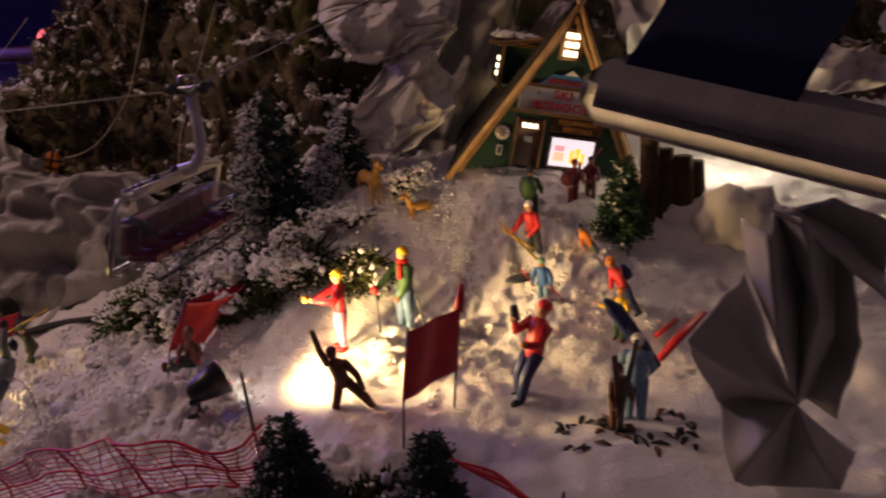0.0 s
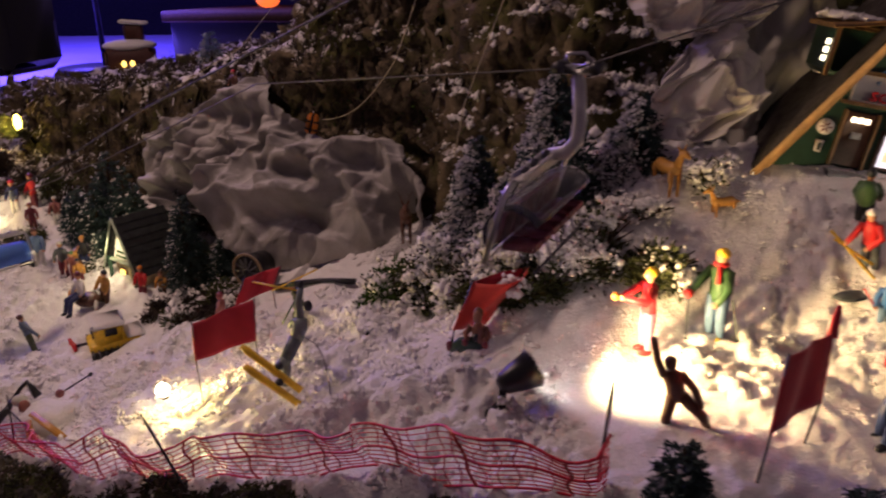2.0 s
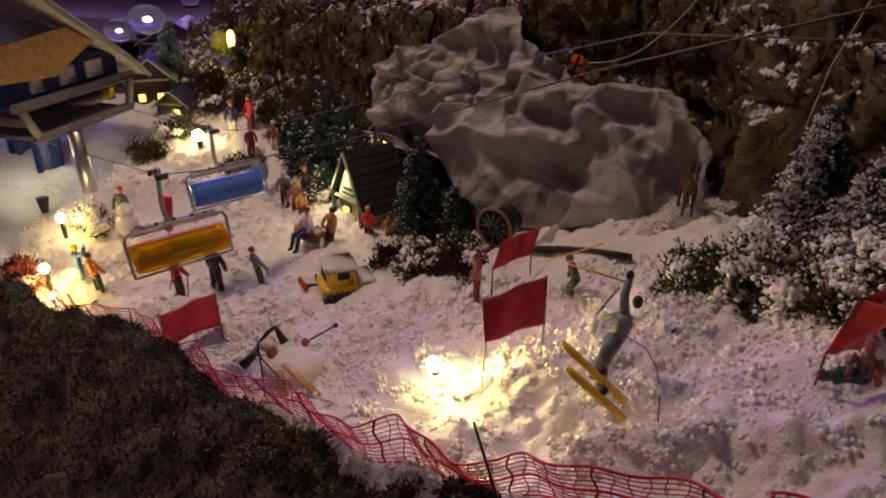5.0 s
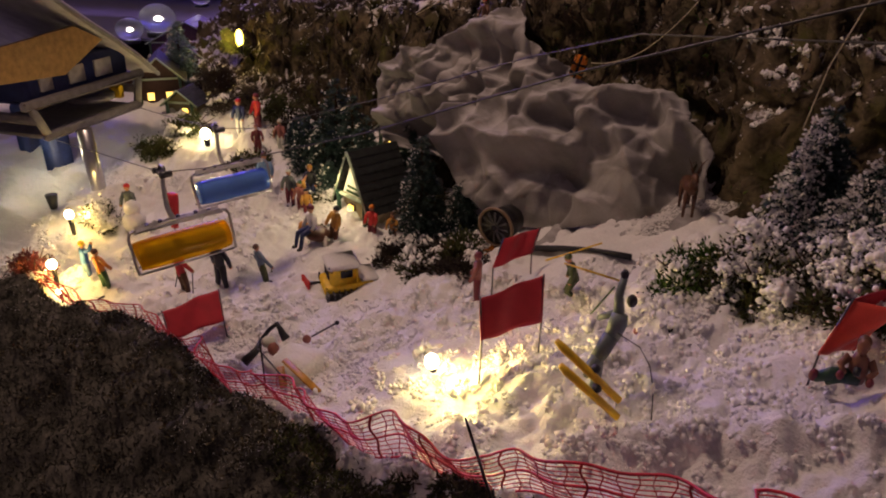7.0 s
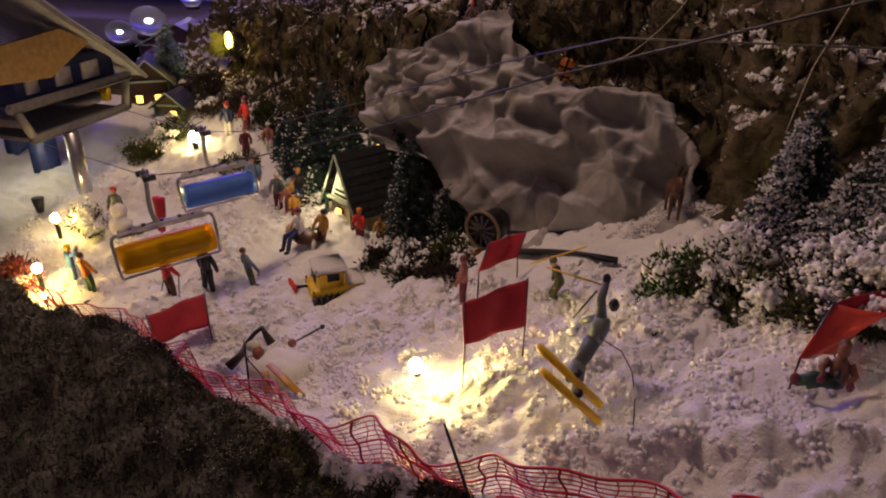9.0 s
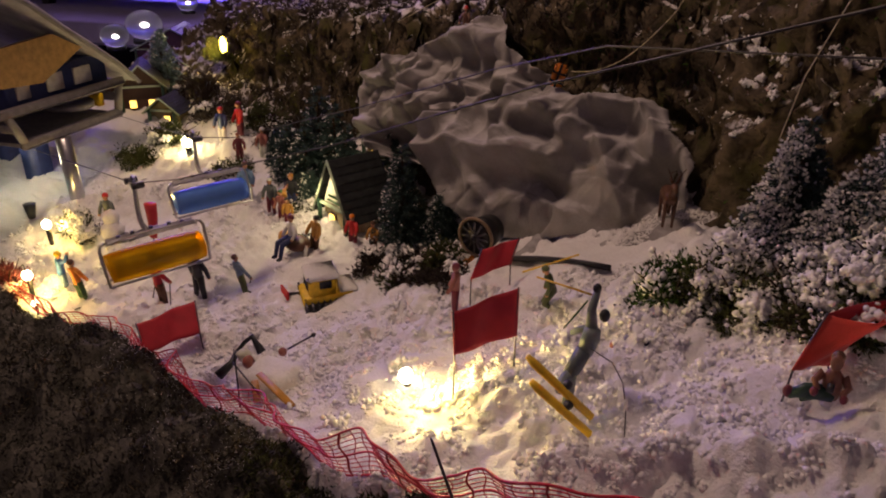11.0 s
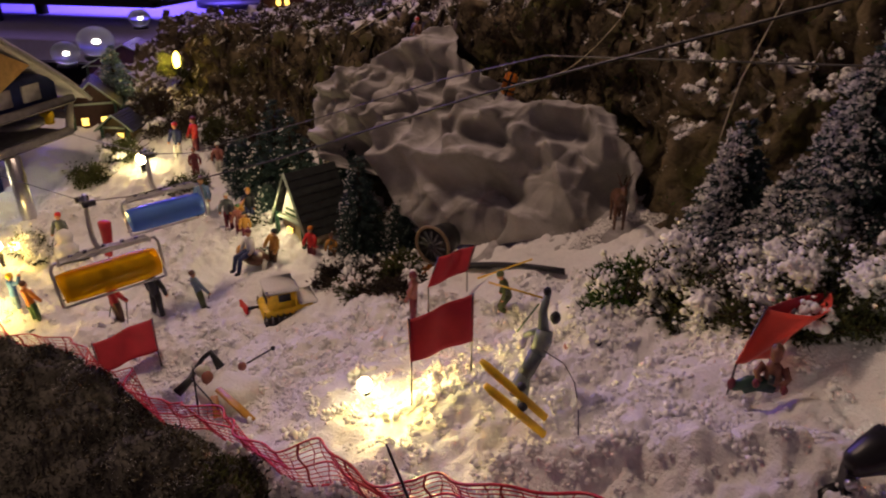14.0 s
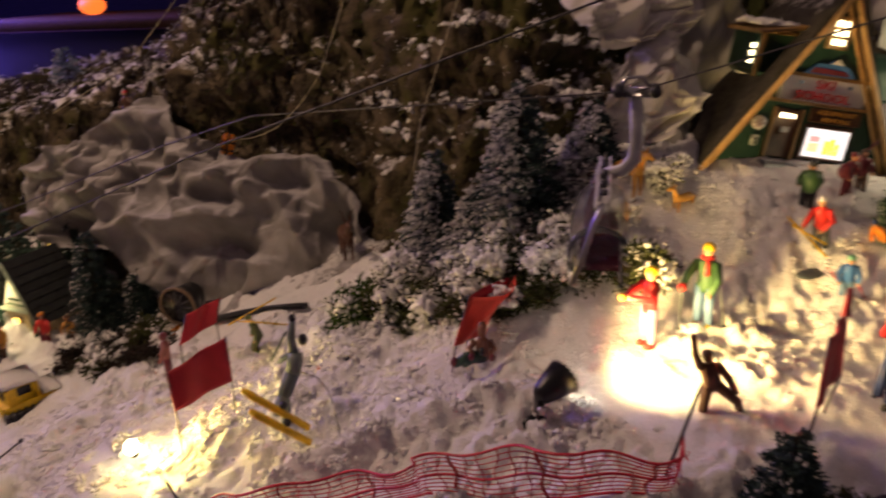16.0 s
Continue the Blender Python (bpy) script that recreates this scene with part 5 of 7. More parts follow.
cable("twine", "pale twine across the snowy ridge", [(-0.60, 0.60, 0.095), (-0.50, 0.62, 0.15), (-0.42, 0.64, 0.24)], 0.0005, ROPE)

# ---------- valley station ----------
st = thing("lift_station", "grey and blue lift station with snowy roof on posts", "lift station", (-1.07, 0.35, -0.19))
DEEP = paint("station_blue", (0.02, 0.035, 0.14))
PANEL = paint("station_white", (0.62, 0.62, 0.60))
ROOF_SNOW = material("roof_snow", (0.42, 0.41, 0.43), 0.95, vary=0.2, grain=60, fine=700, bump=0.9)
roof = Shape()
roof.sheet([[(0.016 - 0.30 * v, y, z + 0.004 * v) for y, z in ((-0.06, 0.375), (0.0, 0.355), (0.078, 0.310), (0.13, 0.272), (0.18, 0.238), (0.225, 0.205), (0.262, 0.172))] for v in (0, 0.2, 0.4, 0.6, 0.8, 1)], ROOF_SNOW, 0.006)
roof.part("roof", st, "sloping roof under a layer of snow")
edge = Shape()
edge.tube([(0.017, y, z - 0.003) for y, z in ((-0.06, 0.375), (0.0, 0.355), (0.078, 0.310), (0.13, 0.272), (0.18, 0.238), (0.225, 0.205), (0.264, 0.171))], 0.0035, GREY_PLASTIC, 8)
edge.part("roof_edge", st)
fascia = Shape()
fascia.m = Matrix.Rotation(radians(90), 4, "Z")
fascia.prism([(-0.06, 0.212), (0.092, 0.200), (0.175, 0.236), (0.125, 0.262), (-0.06, 0.250)], 0.002, 0.008, TAN)
fascia.part("fascia", st, "tan wooden fascia", False)
one("wall", st, DEEP, box=((-0.08, 0.13, 0.192), (0.14, 0.20, 0.050)))
for y, w in ((0.118, 0.030), (0.172, 0.034), (0.06, 0.022)):
    one("window", st, PANEL, box=((-0.008, y, 0.196), (0.004, w, 0.024)))
for z, y0, y1 in ((0.173, 0.004, 0.246), (0.126, 0.030, 0.230)):
    one("frame_rail", st, GREY_PLASTIC, box=((0.0, (y0 + y1) / 2, z), (0.012, y1 - y0, 0.013), None, 0.003))
    one("frame_rail", st, GREY_PLASTIC, box=((-0.12, (y0 + y1) / 2, z), (0.012, y1 - y0, 0.013), None, 0.003))
for y, t0 in ((0.016, 0.022), (0.236, -0.012)):
    one("frame_post", st, GREY_PLASTIC, tube=([(0, y, 0.173), (0, y + t0, 0.126)], 0.0060, 8))
    one("frame_end", st, GREY_PLASTIC, box=((-0.06, y + t0 * 0.5, 0.150), (0.12, 0.010, 0.012)))
one("floor_plate", st, GREY_PLASTIC, box=((-0.06, 0.13, 0.124), (0.12, 0.19, 0.006)))
one("wheel", st, GREY_PLASTIC, "grey return wheel", tube=([(-0.035, 0.165, 0.146), (-0.035, 0.165, 0.154)], 0.034, 24))
one("guard", st, YELLOW_P, "yellow guard", box=((-0.020, 0.205, 0.150), (0.020, 0.012, 0.020), None, 0.002))
one("post", st, STEEL, tube=([(0.018, 0.092, -0.01), (0.010, 0.092, 0.122)], 0.0110, 18))
one("post", st, DEEP, box=((-0.115, 0.155, 0.055), (0.036, 0.030, 0.130)))
one("post", st, DEEP, box=((-0.200, 0.185, 0.055), (0.030, 0.030, 0.130)))

# Unseen lamp body, added to go with the assumed light.
lamp_under = one("lamp", st, LED, "small round lamp, unseen and assumed, under the floor", ball=((-0.09, 0.08, 0.114), (0.006, 0.006, 0.004)))
bucket = Shape()
bucket.tube([(-1.105, 0.400, gz(-1.105, 0.40) - 0.002), (-1.105, 0.400, gz(-1.105, 0.40) + 0.020)], [0.005, 0.009], CHAR, 12)
tagged(bucket.part("bucket"), "small dark bucket standing in the snow under the station", "bucket")

# ---------- ski school ----------


def lettering(name, text, size, mat, parent, place, turn=(90, 0, 0), stretch=1.0):
    c = bpy.data.curves.new("writing", "FONT")
    c.body, c.size, c.extrude, c.align_x, c.align_y, c.offset = text, size, 0.0004, "CENTER", "CENTER", size * 0.012
    c.resolution_u = 2
    tmp = new("writing", c)
    bpy.context.view_layer.update()
    me = bpy.data.meshes.new_from_object(tmp.evaluated_get(bpy.context.evaluated_depsgraph_get()))
    bpy.data.objects.remove(tmp)
    me.materials.clear()
    me.materials.append(mat)
    ob = new(name, me)
    ob.parent = parent
    ob.matrix_local = pose(*place, *turn) @ Matrix.Diagonal((stretch, 1, 1, 1))
    return ob


sc = thing("ski_school", "green A-frame ski school house with tan log beams and lit windows", "model house", (0.110, 0.150, 0.094), (0, 10, -4.5))
HW, HT = 0.081, 0.150
SNOWY_ROOF = material("snowy_shingles", (0.045, 0.040, 0.036), 0.9, vary=0.4, grain=120, fine=500, bump=1.0)
dusting(SNOWY_ROOF, (0.46, 0.43, 0.40), 120, 0.40, 0.56)
one_wall = Shape()
one_wall.prism([(0.004, 0), (0.158, 0), (HW, HT - 0.004)], 0.0, 0.10, FIR_GREEN)
one_wall.part("wall", sc, smooth_shade=False)
for s in (-1, 1):
    r = Shape()
    a, b = (HW + s * (HW + 0.006), -0.006), (HW, HT + 0.004)
    rows = []
    for v in (0, 0.2, 0.4, 0.6, 0.8, 1.0):
        rows.append([(a[0] + (b[0] - a[0]) * u + s * 0.0025, -0.010 + 0.116 * v, a[1] + (b[1] - a[1]) * u + 0.001 * math.sin(u * 40 + v * 9)) for u in (0, 0.17, 0.34, 0.5, 0.67, 0.84, 1)])
    r.sheet(rows if s < 0 else [list(reversed(q)) for q in rows], SNOWY_ROOF, 0.004)
    roof = r.part("roof", sc, "dark shingled roof under a thin rough layer of snow")
    one("snow_cap", roof, SNOW, ball=((HW + s * 0.040, 0.06, HT * 0.53), (0.010, 0.040, 0.030)))
    one("beam", sc, TAN, tube=([(a[0] + s * 0.004, -0.0105, a[1] - 0.004), (HW + s * 0.02, -0.0105, HT * 0.76), (HW - s * 0.006, -0.0105, HT + 0.014)], [0.0030, 0.0027, 0.0024], 8))
    one("beam", sc, TAN, tube=([(a[0] - s * 0.006, -0.004, a[1] + 0.004), (HW, -0.004, HT - 0.008)], 0.0022, 8))
Y0 = -0.0015
DEEP_RED = paint("deep_red_letters", (0.30, 0.010, 0.022))
sign = one("sign", sc, paint("sign_white", (0.86, 0.84, 0.82), 0.4, 0.06), "white sign board with red letters", box=((0.0825, Y0 - 0.001, 0.0705), (0.077, 0.004, 0.021), None, 0.0008))
lettering("lettering", "SKI", 0.0102, DEEP_RED, sign, (0.082, Y0 - 0.0035, 0.0757), stretch=1.25)
lettering("lettering", "SCHOOL", 0.0102, DEEP_RED, sign, (0.0825, Y0 - 0.0035, 0.0655), stretch=1.22)
for x in (0.060, 0.104):
    one("star", sign, JEANS, box=((x, Y0 - 0.0033, 0.0762), (0.0026, 0.001, 0.0026), Matrix.Rotation(radians(45), 4, "Y")))
for z in (0.0588, 0.0822):
    one("trim", sc, TAN, box=((0.0825, Y0 - 0.001, z), (0.086 - (z - 0.0588) * 0.6, 0.006, 0.0028)))
crest = Shape()
crest.prism([(0.060, 0.0838), (0.106, 0.0838), (0.0985, 0.0915), (0.093, 0.0935), (0.086, 0.0975), (0.078, 0.0930), (0.070, 0.0930)], Y0 - 0.003, Y0, BLUE)
crest.prism([(0.064, 0.0850), (0.100, 0.0850), (0.095, 0.0890), (0.068, 0.0895)], Y0 - 0.004, Y0 - 0.0031, MAROON)
crest.prism([(0.080, 0.0935), (0.092, 0.0935), (0.086, 0.0982)], Y0 - 0.0045, Y0 - 0.0032, WHITE)
crest.part("crest", sc, "painted mountain crest in blue and purple", smooth_shade=False)
door = one("door", sc, WOOD, "brown panelled door with three lit panes", box=((0.0575, Y0, 0.031), (0.0215, 0.004, 0.042), None, 0.0006))
for i in range(3):
    one("pane", door, LIT_WINDOW, box=((0.0525 + 0.005 * i, Y0 - 0.0022, 0.0465), (0.0034, 0.0014, 0.0040)))
one("plaque", door, PANEL, box=((0.0575, Y0 - 0.0024, 0.0345), (0.0075, 0.0014, 0.0048)))
one("door_frame", sc, TAN, box=((0.0455, Y0 - 0.0005, 0.031), (0.0022, 0.005, 0.044)))
one("door_frame", sc, TAN, box=((0.0700, Y0 - 0.0005, 0.031), (0.0022, 0.005, 0.044)))
win = one("window", sc, BROWN, box=((0.0985, Y0, 0.0265), (0.044, 0.004, 0.0305), None, 0.0006))
one("pane", win, LIT_PANE, "lit shop window", box=((0.0985, Y0 - 0.0022, 0.0265), (0.0385, 0.0012, 0.0250)))
for x, z, w, h, m in ((0.087, 0.030, 0.009, 0.005, "a"), (0.087, 0.0225, 0.010, 0.008, "b"), (0.099, 0.0235, 0.004, 0.012, "c"), (0.104, 0.0245, 0.004, 0.014, "c"), (0.109, 0.0225, 0.0035, 0.010, "c")):
    one("display", win, {"a": glow("lit_pink", (0.9, 0.30, 0.30), 0.7), "b": glow("lit_peach", (0.95, 0.52, 0.30), 0.7), "c": glow("lit_gold", (1.0, 0.52, 0.04), 0.8)}[m], box=((x, Y0 - 0.0031, z), (w, 0.0008, h)))
board = one("rental_sign", sc, WOOD, "brown board with gold letters", box=((0.100, Y0 - 0.001, 0.0500), (0.046, 0.004, 0.0125), None, 0.0008))
lettering("lettering", "EQUIPMENT", 0.0056, GOLD, board, (0.100, Y0 - 0.0035, 0.0530), stretch=1.15)
lettering("lettering", "RENTALS", 0.0056, GOLD, board, (0.100, Y0 - 0.0035, 0.0472), stretch=1.15)
top = one("window", sc, TAN, box=((0.0820, Y0, 0.1190), (0.0195, 0.004, 0.0270), None, 0.0006))
for i in range(3):
    for j in range(2):
        one("pane", top, LIT_WINDOW, box=((0.0785 + 0.0065 * j, Y0 - 0.0022, 0.1115 + 0.0075 * i), (0.0050, 0.0012, 0.0048)))
rs = one("round_sign", sc, WHITE, tube=([(0.034, Y0 + 0.001, 0.0375), (0.034, Y0 - 0.003, 0.0375)], 0.0062, 18))
for i in range(6):
    a = i * math.pi / 3
    one("spoke", rs, MAROON, box=((0.034 + 0.0028 * math.cos(a), Y0 - 0.0034, 0.0375 + 0.0028 * math.sin(a)), (0.0036, 0.0008, 0.0009), Matrix.Rotation(-a, 4, "Y")))
one("emblem", sc, WHITE, tube=([(0.0335, Y0 - 0.002, 0.0175), (0.0335, Y0 - 0.002, 0.0265)], [0.0026, 0.0032], 10))
one("emblem", sc, FIR_GREEN, tube=([(0.0335, Y0 - 0.004, 0.0190), (0.0335, Y0 - 0.004, 0.0250)], [0.0012, 0.0016], 10))
dormer = one("dormer", sc, FIR_GREEN, "green side dormer with tan trim", box=((0.042, 0.045, 0.094), (0.034, 0.060, 0.040)))
one("dormer_roof", dormer, TAN, box=((0.040, 0.043, 0.1155), (0.042, 0.070, 0.0035), Matrix.Rotation(radians(-12), 4, "Y")))
one("trim", dormer, TAN, box=((0.0420, 0.0143, 0.1125), (0.0340, 0.003, 0.0030)))
drifted = mesh_object("snow_cover", *puff_heap(np.stack([rng.uniform(0.022, 0.060, 90), rng.uniform(0.012, 0.072, 90), np.zeros(90)], -1) * [1, 1, 0] + [0, 0, 0.1185], rng.uniform(0.0022, 0.0050, 90), 16, True), CRUMB, dormer, "rough snow on the dormer roof")
drifted["kind"] = "stuff"
for k in range(3):
    one("pane", dormer, LIT_WINDOW, box=((0.0245, 0.026, 0.086 + 0.0065 * k), (0.0020, 0.0070, 0.0040)))
one("trim", dormer, TAN, box=((0.0260, 0.0143, 0.094), (0.0030, 0.003, 0.040)))
one("dormer", sc, FIR_GREEN, box=((0.146, 0.045, 0.086), (0.030, 0.050, 0.042)))
one("pane", sc, LIT_WINDOW, box=((0.157, 0.0195, 0.090), (0.0045, 0.002, 0.014)))
one("step", sc, GREY_PLASTIC, box=((0.0575, -0.010, 0.0035), (0.030, 0.014, 0.006)))


# ---------- small hut with the gable sign ----------
def gable_house(name, label, place, turn, w, h, depth, rise, wall, roof_mat, lit, sign_board=False, eave=0.008):
    t = thing(name, label, "model house", place, (0, 0, turn))
    b = Shape()
    b.prism([(-w, -0.01), (w, -0.01), (w, h), (0, h + rise), (-w, h)], 0, depth, wall)
    b.part("wall", t, smooth_shade=False)
    for s in (-1, 1):
        n = 8
        for i in range(n):
            r = Shape()
            u0, u1 = i / n, (i + 1.25) / n
            f = lambda u: (s * (w + eave) * (1 - u), h + rise + 0.003 - (rise + 0.003 + eave * rise / w) * (1 - u))
            (x0, z0), (x1, z1) = f(u0), f(min(u1, 1.0))
            row = [[(x0, -0.012, z0 + 0.0014), (x0, depth / 2, z0 + 0.0014), (x0, depth + 0.008, z0 + 0.0014)], [(x1, -0.012, z1), (x1, depth / 2, z1), (x1, depth + 0.008, z1)]]
            r.sheet(row if s > 0 else row[::-1], roof_mat, 0.0022)
            r.part("roof_course", t, smooth_shade=False)
        one("bargeboard", t, MINT_WOOD, tube=([(s * (w + eave), -0.014, h - eave * rise / w + 0.002), (0, -0.014, h + rise + 0.004)], 0.0016, 4))
    if sign_board:
        g = Shape()
        g.prism([(-w * 0.72, h + 0.004), (w * 0.72, h + 0.004), (0, h + rise * 0.88)], -0.006, -0.001, PALE)
        g.part("gable_sign", t, "white gable board with faded green writing", smooth_shade=False)
        for i, (z, l) in enumerate(((0.008, 0.030), (0.015, 0.024))):
            one("writing", t, GREEN, box=((0, -0.0068, h + z), (l, 0.0012, 0.0030)))
    one("trim", t, MINT_WOOD, box=((0, -0.008, h + 0.001), (2 * w, 0.006, 0.0030)))
    one("post", t, FIR_GREEN, box=((-w + 0.003, -0.010, h / 2), (0.005, 0.005, h + 0.012)))
    one("post", t, FIR_GREEN, box=((w - 0.003, -0.010, h / 2), (0.005, 0.005, h + 0.012)))
    for x in lit:
        p = one("window", t, BROWN, box=((x, -0.001, h * 0.55), (0.014, 0.004, 0.016)))
        one("pane", p, LIT_YELLOW, box=((x, -0.0034, h * 0.55), (0.011, 0.001, 0.013)))
    return t


OCHRE = paint("ochre_wall", (0.16, 0.12, 0.05))
MINT_WOOD, PALE = paint("pale_green_wood", (0.36, 0.45, 0.33)), paint("pale_board", (0.62, 0.63, 0.55))
CREAM, BRICK = paint("cream_wall", (0.46, 0.37, 0.22)), paint("brick_red_wall", (0.075, 0.030, 0.024))
gable_house("hut", "small hut with a dark roof and a white gable sign", (-0.630, 0.448, -0.168), -32, 0.034, 0.046, 0.058, 0.062, CREAM, ROOF_DARK, (-0.012,), True)
gable_house("hut", "little house with a snowy roof and yellow lit windows", (-0.640, 0.625, -0.120), -30, 0.034, 0.040, 0.05, 0.022, CREAM, ROOF_DARK, (-0.014, 0.012))
gable_house("village_house", "reddish village house with yellow lit lattice windows", (-1.135, 0.715, -0.125), 35, 0.038, 0.068, 0.07, 0.035, BRICK, ROOF_DARK, (-0.018, 0.014))
gable_house("village_house", "ochre village cottage with a lit window", (-1.075, 0.690, -0.125), 10, 0.026, 0.036, 0.04, 0.020, OCHRE, ROOF_DARK, (0.006,))
HOUSE_AT = (-0.985, 1.200, 0.026)
fh = thing("ridge_house", "distant little house with snow on its roof and a lit window", "model house", HOUSE_AT, (0, 0, 20))
one("wall", fh, BRICK, box=((0, 0, 0.045), (0.105, 0.07, 0.07)))
one("roof", fh, SNOW, ball=((0, 0, 0.084), (0.060, 0.042, 0.014)))
tower = one("tower", fh, BRICK, box=((0.012, 0.01, 0.105), (0.040, 0.035, 0.050)))
one("tower_roof", tower, SNOW, box=((0.014, 0.01, 0.134), (0.060, 0.048, 0.008), Matrix.Rotation(radians(6), 4, "Y"), 0.003))
for x in (-0.012, 0.006):
    one("window", fh, LIT_YELLOW, ball=((x, -0.036, 0.046), (0.0055, 0.003, 0.0075)))

# ---------- painted figurines: plain shapes, one mesh each ----------


def figurine(label, place, turn, height, jacket, legs, hat, boots=CHAR, skin=SKIN, lean=(0, 0), arms=None, feet=None, extra=None, group="", sink=0.004):
    """Unit joints, facing -y: scaled by the height. extra(s) adds skis, poles or bags."""
    s = Shape()
    s.m = pose(place[0], place[1], place[2] - sink, lean[0], lean[1], 0) @ pose(0, 0, 0, 0, 0, turn) @ Matrix.Scale(height, 4)
    arms = arms or [((-0.16, -0.04, 0.62), (-0.15, -0.12, 0.50)), ((0.16, -0.04, 0.62), (0.15, -0.12, 0.50))]
    feet = feet or [((-0.06, -0.01, 0.26), (-0.065, 0, 0.03)), ((0.06, -0.01, 0.26), (0.065, 0, 0.03))]
    s.tube([(0, 0, 0.44), (0, 0, 0.50), (0, 0, 0.64), (0, 0, 0.77), (0, 0, 0.825)], [0.085, 0.105, 0.100, 0.115, 0.05], jacket, 10, 0.72)
    for side, (knee, foot) in zip((-1, 1), feet):
        s.tube([(side * 0.055, 0, 0.50), knee, (foot[0], foot[1], foot[2] + 0.04)], [0.068, 0.056, 0.044], legs, 8)
        s.ball((foot[0], foot[1] - 0.035, foot[2] + 0.005), (0.043, 0.080, 0.040), boots, 5, 8)
    for side, (elbow, hand) in zip((-1, 1), arms):
        s.tube([(side * 0.095, 0, 0.775), elbow, hand], [0.050, 0.044, 0.034], jacket, 8)
        s.ball(hand, 0.036, skin if skin else jacket, 5, 8)
    s.tube([(0, 0, 0.80), (0, -0.005, 0.87)], 0.036, skin, 8)
    s.ball((0, -0.008, 0.905), (0.062, 0.066, 0.072), skin, 7, 10)
    s.ball((0, 0.004, 0.935), (0.070, 0.074, 0.064), hat, 7, 10)
    if extra:
        extra(s)
    ob = s.part("figurine")
    return tagged(ob, label, "figurine", group)


def skis(mat, length=1.0, tilt=0, gap=0.065, lift=0.0, shift=0.0):
    def go(s):
        for side in (-1, 1):
            s.box((side * gap, -0.05 + shift, lift), (0.062, length, 0.018), mat, Matrix.Rotation(radians(tilt), 4, "X"))
            s.box((side * gap, -0.05 - length * 0.54 + shift, lift + 0.02), (0.052, length * 0.12, 0.016), mat, Matrix.Rotation(radians(-22), 4, "X"))
    return go


def poles(mat, hands, ends):
    def go(s):
        for a, b in zip(hands, ends):
            s.tube([a, b], 0.011, mat, 5)
            s.ball(Vector(a).lerp(Vector(b), 0.93), (0.03, 0.03, 0.006), mat, 4, 8)
    return go


def both(*parts_of):
    def go(s):
        for p in parts_of:
            p(s)
    return go


def scarf(mat):
    def go(s):
        s.ball((0, -0.01, 0.835), (0.082, 0.080, 0.036), mat, 5, 10)
        s.tube([(0.03, -0.07, 0.83), (0.04, -0.095, 0.66)], [0.024, 0.028], mat, 6)
    return go


def pack(mat, r=(0.10, 0.08, 0.15), c=(0, 0.12, 0.66)):
    return lambda s: s.ball(c, r, mat, 6, 9)


SLATE_BLUE = paint("slate_blue_paint", (0.13, 0.19, 0.25))
OLIVE = paint("olive_paint", (0.085, 0.11, 0.04))
S1, V1 = "skiers by the school", "skiers on the lower piste"
figurine("figurine in red jacket, pink trousers and yellow hat", (0, 0, gz(0, 0)), -75, 0.063, RED, PINK, YELLOW_P, SCARLET, arms=[((-0.15, -0.12, 0.68), (-0.05, -0.30, 0.66)), ((0.16, -0.10, 0.66), (0.06, -0.32, 0.70))], extra=lambda s: s.ball((0, -0.38, 0.70), (0.05, 0.05, 0.05), GOLD, 5, 8), group=S1)
figurine("figurine in a green coat, red scarf, jeans and yellow hat", (0.048, 0.014, gz(0.048, 0.014)), -50, 0.068, GREEN, JEANS, YELLOW_P, YELLOW_P, arms=[((-0.17, -0.10, 0.62), (-0.12, -0.30, 0.56)), ((0.17, -0.10, 0.62), (0.14, -0.24, 0.50))], extra=both(scarf(SCARLET), lambda s: s.ball((-0.12, -0.32, 0.56), 0.05, SCARLET, 5, 8), poles(GREY, [(-0.12, -0.31, 0.58), (0.16, 0.0, 0.5)], [(-0.15, -0.25, 0.0), (0.2, 0.12, 0.0)])), group=S1)


def board(s):
    s.ball((0.32, 0.0, -0.01), (0.34, 0.10, 0.018), TAN, 5, 14)


figurine("dark brown snowboarder crouching with one arm raised high", (0.008, -0.094, gz(0, -0.09)), -15, 0.050, BROWN, BROWN, BROWN, BROWN, skin=BROWN, lean=(0, -14), arms=[((-0.13, -0.02, 0.98), (-0.12, -0.04, 1.24)), ((0.20, 0.02, 0.55), (0.24, -0.06, 0.40))], feet=[((-0.16, -0.08, 0.24), (-0.18, 0, 0.02)), ((0.24, -0.06, 0.26), (0.26, 0.02, 0.02))], extra=board)
figurine("figurine leaning back in a red jacket and cap with navy trousers", (0.110, -0.100, gz(0.11, -0.1)), -60, 0.068, RED, NAVY, SCARLET, CHAR, lean=(-4, 15), arms=[((-0.14, -0.14, 0.66), (-0.10, -0.24, 0.80)), ((0.14, -0.10, 0.62), (0.10, -0.26, 0.62))], feet=[((-0.05, -0.05, 0.28), (-0.06, 0.02, 0.03)), ((0.06, -0.08, 0.28), (0.08, -0.10, 0.03))], extra=lambda s: s.tube([(-0.10, -0.22, 0.78), (-0.11, -0.27, 0.90)], [0.045, 0.035], CHAR, 7), group=S1)
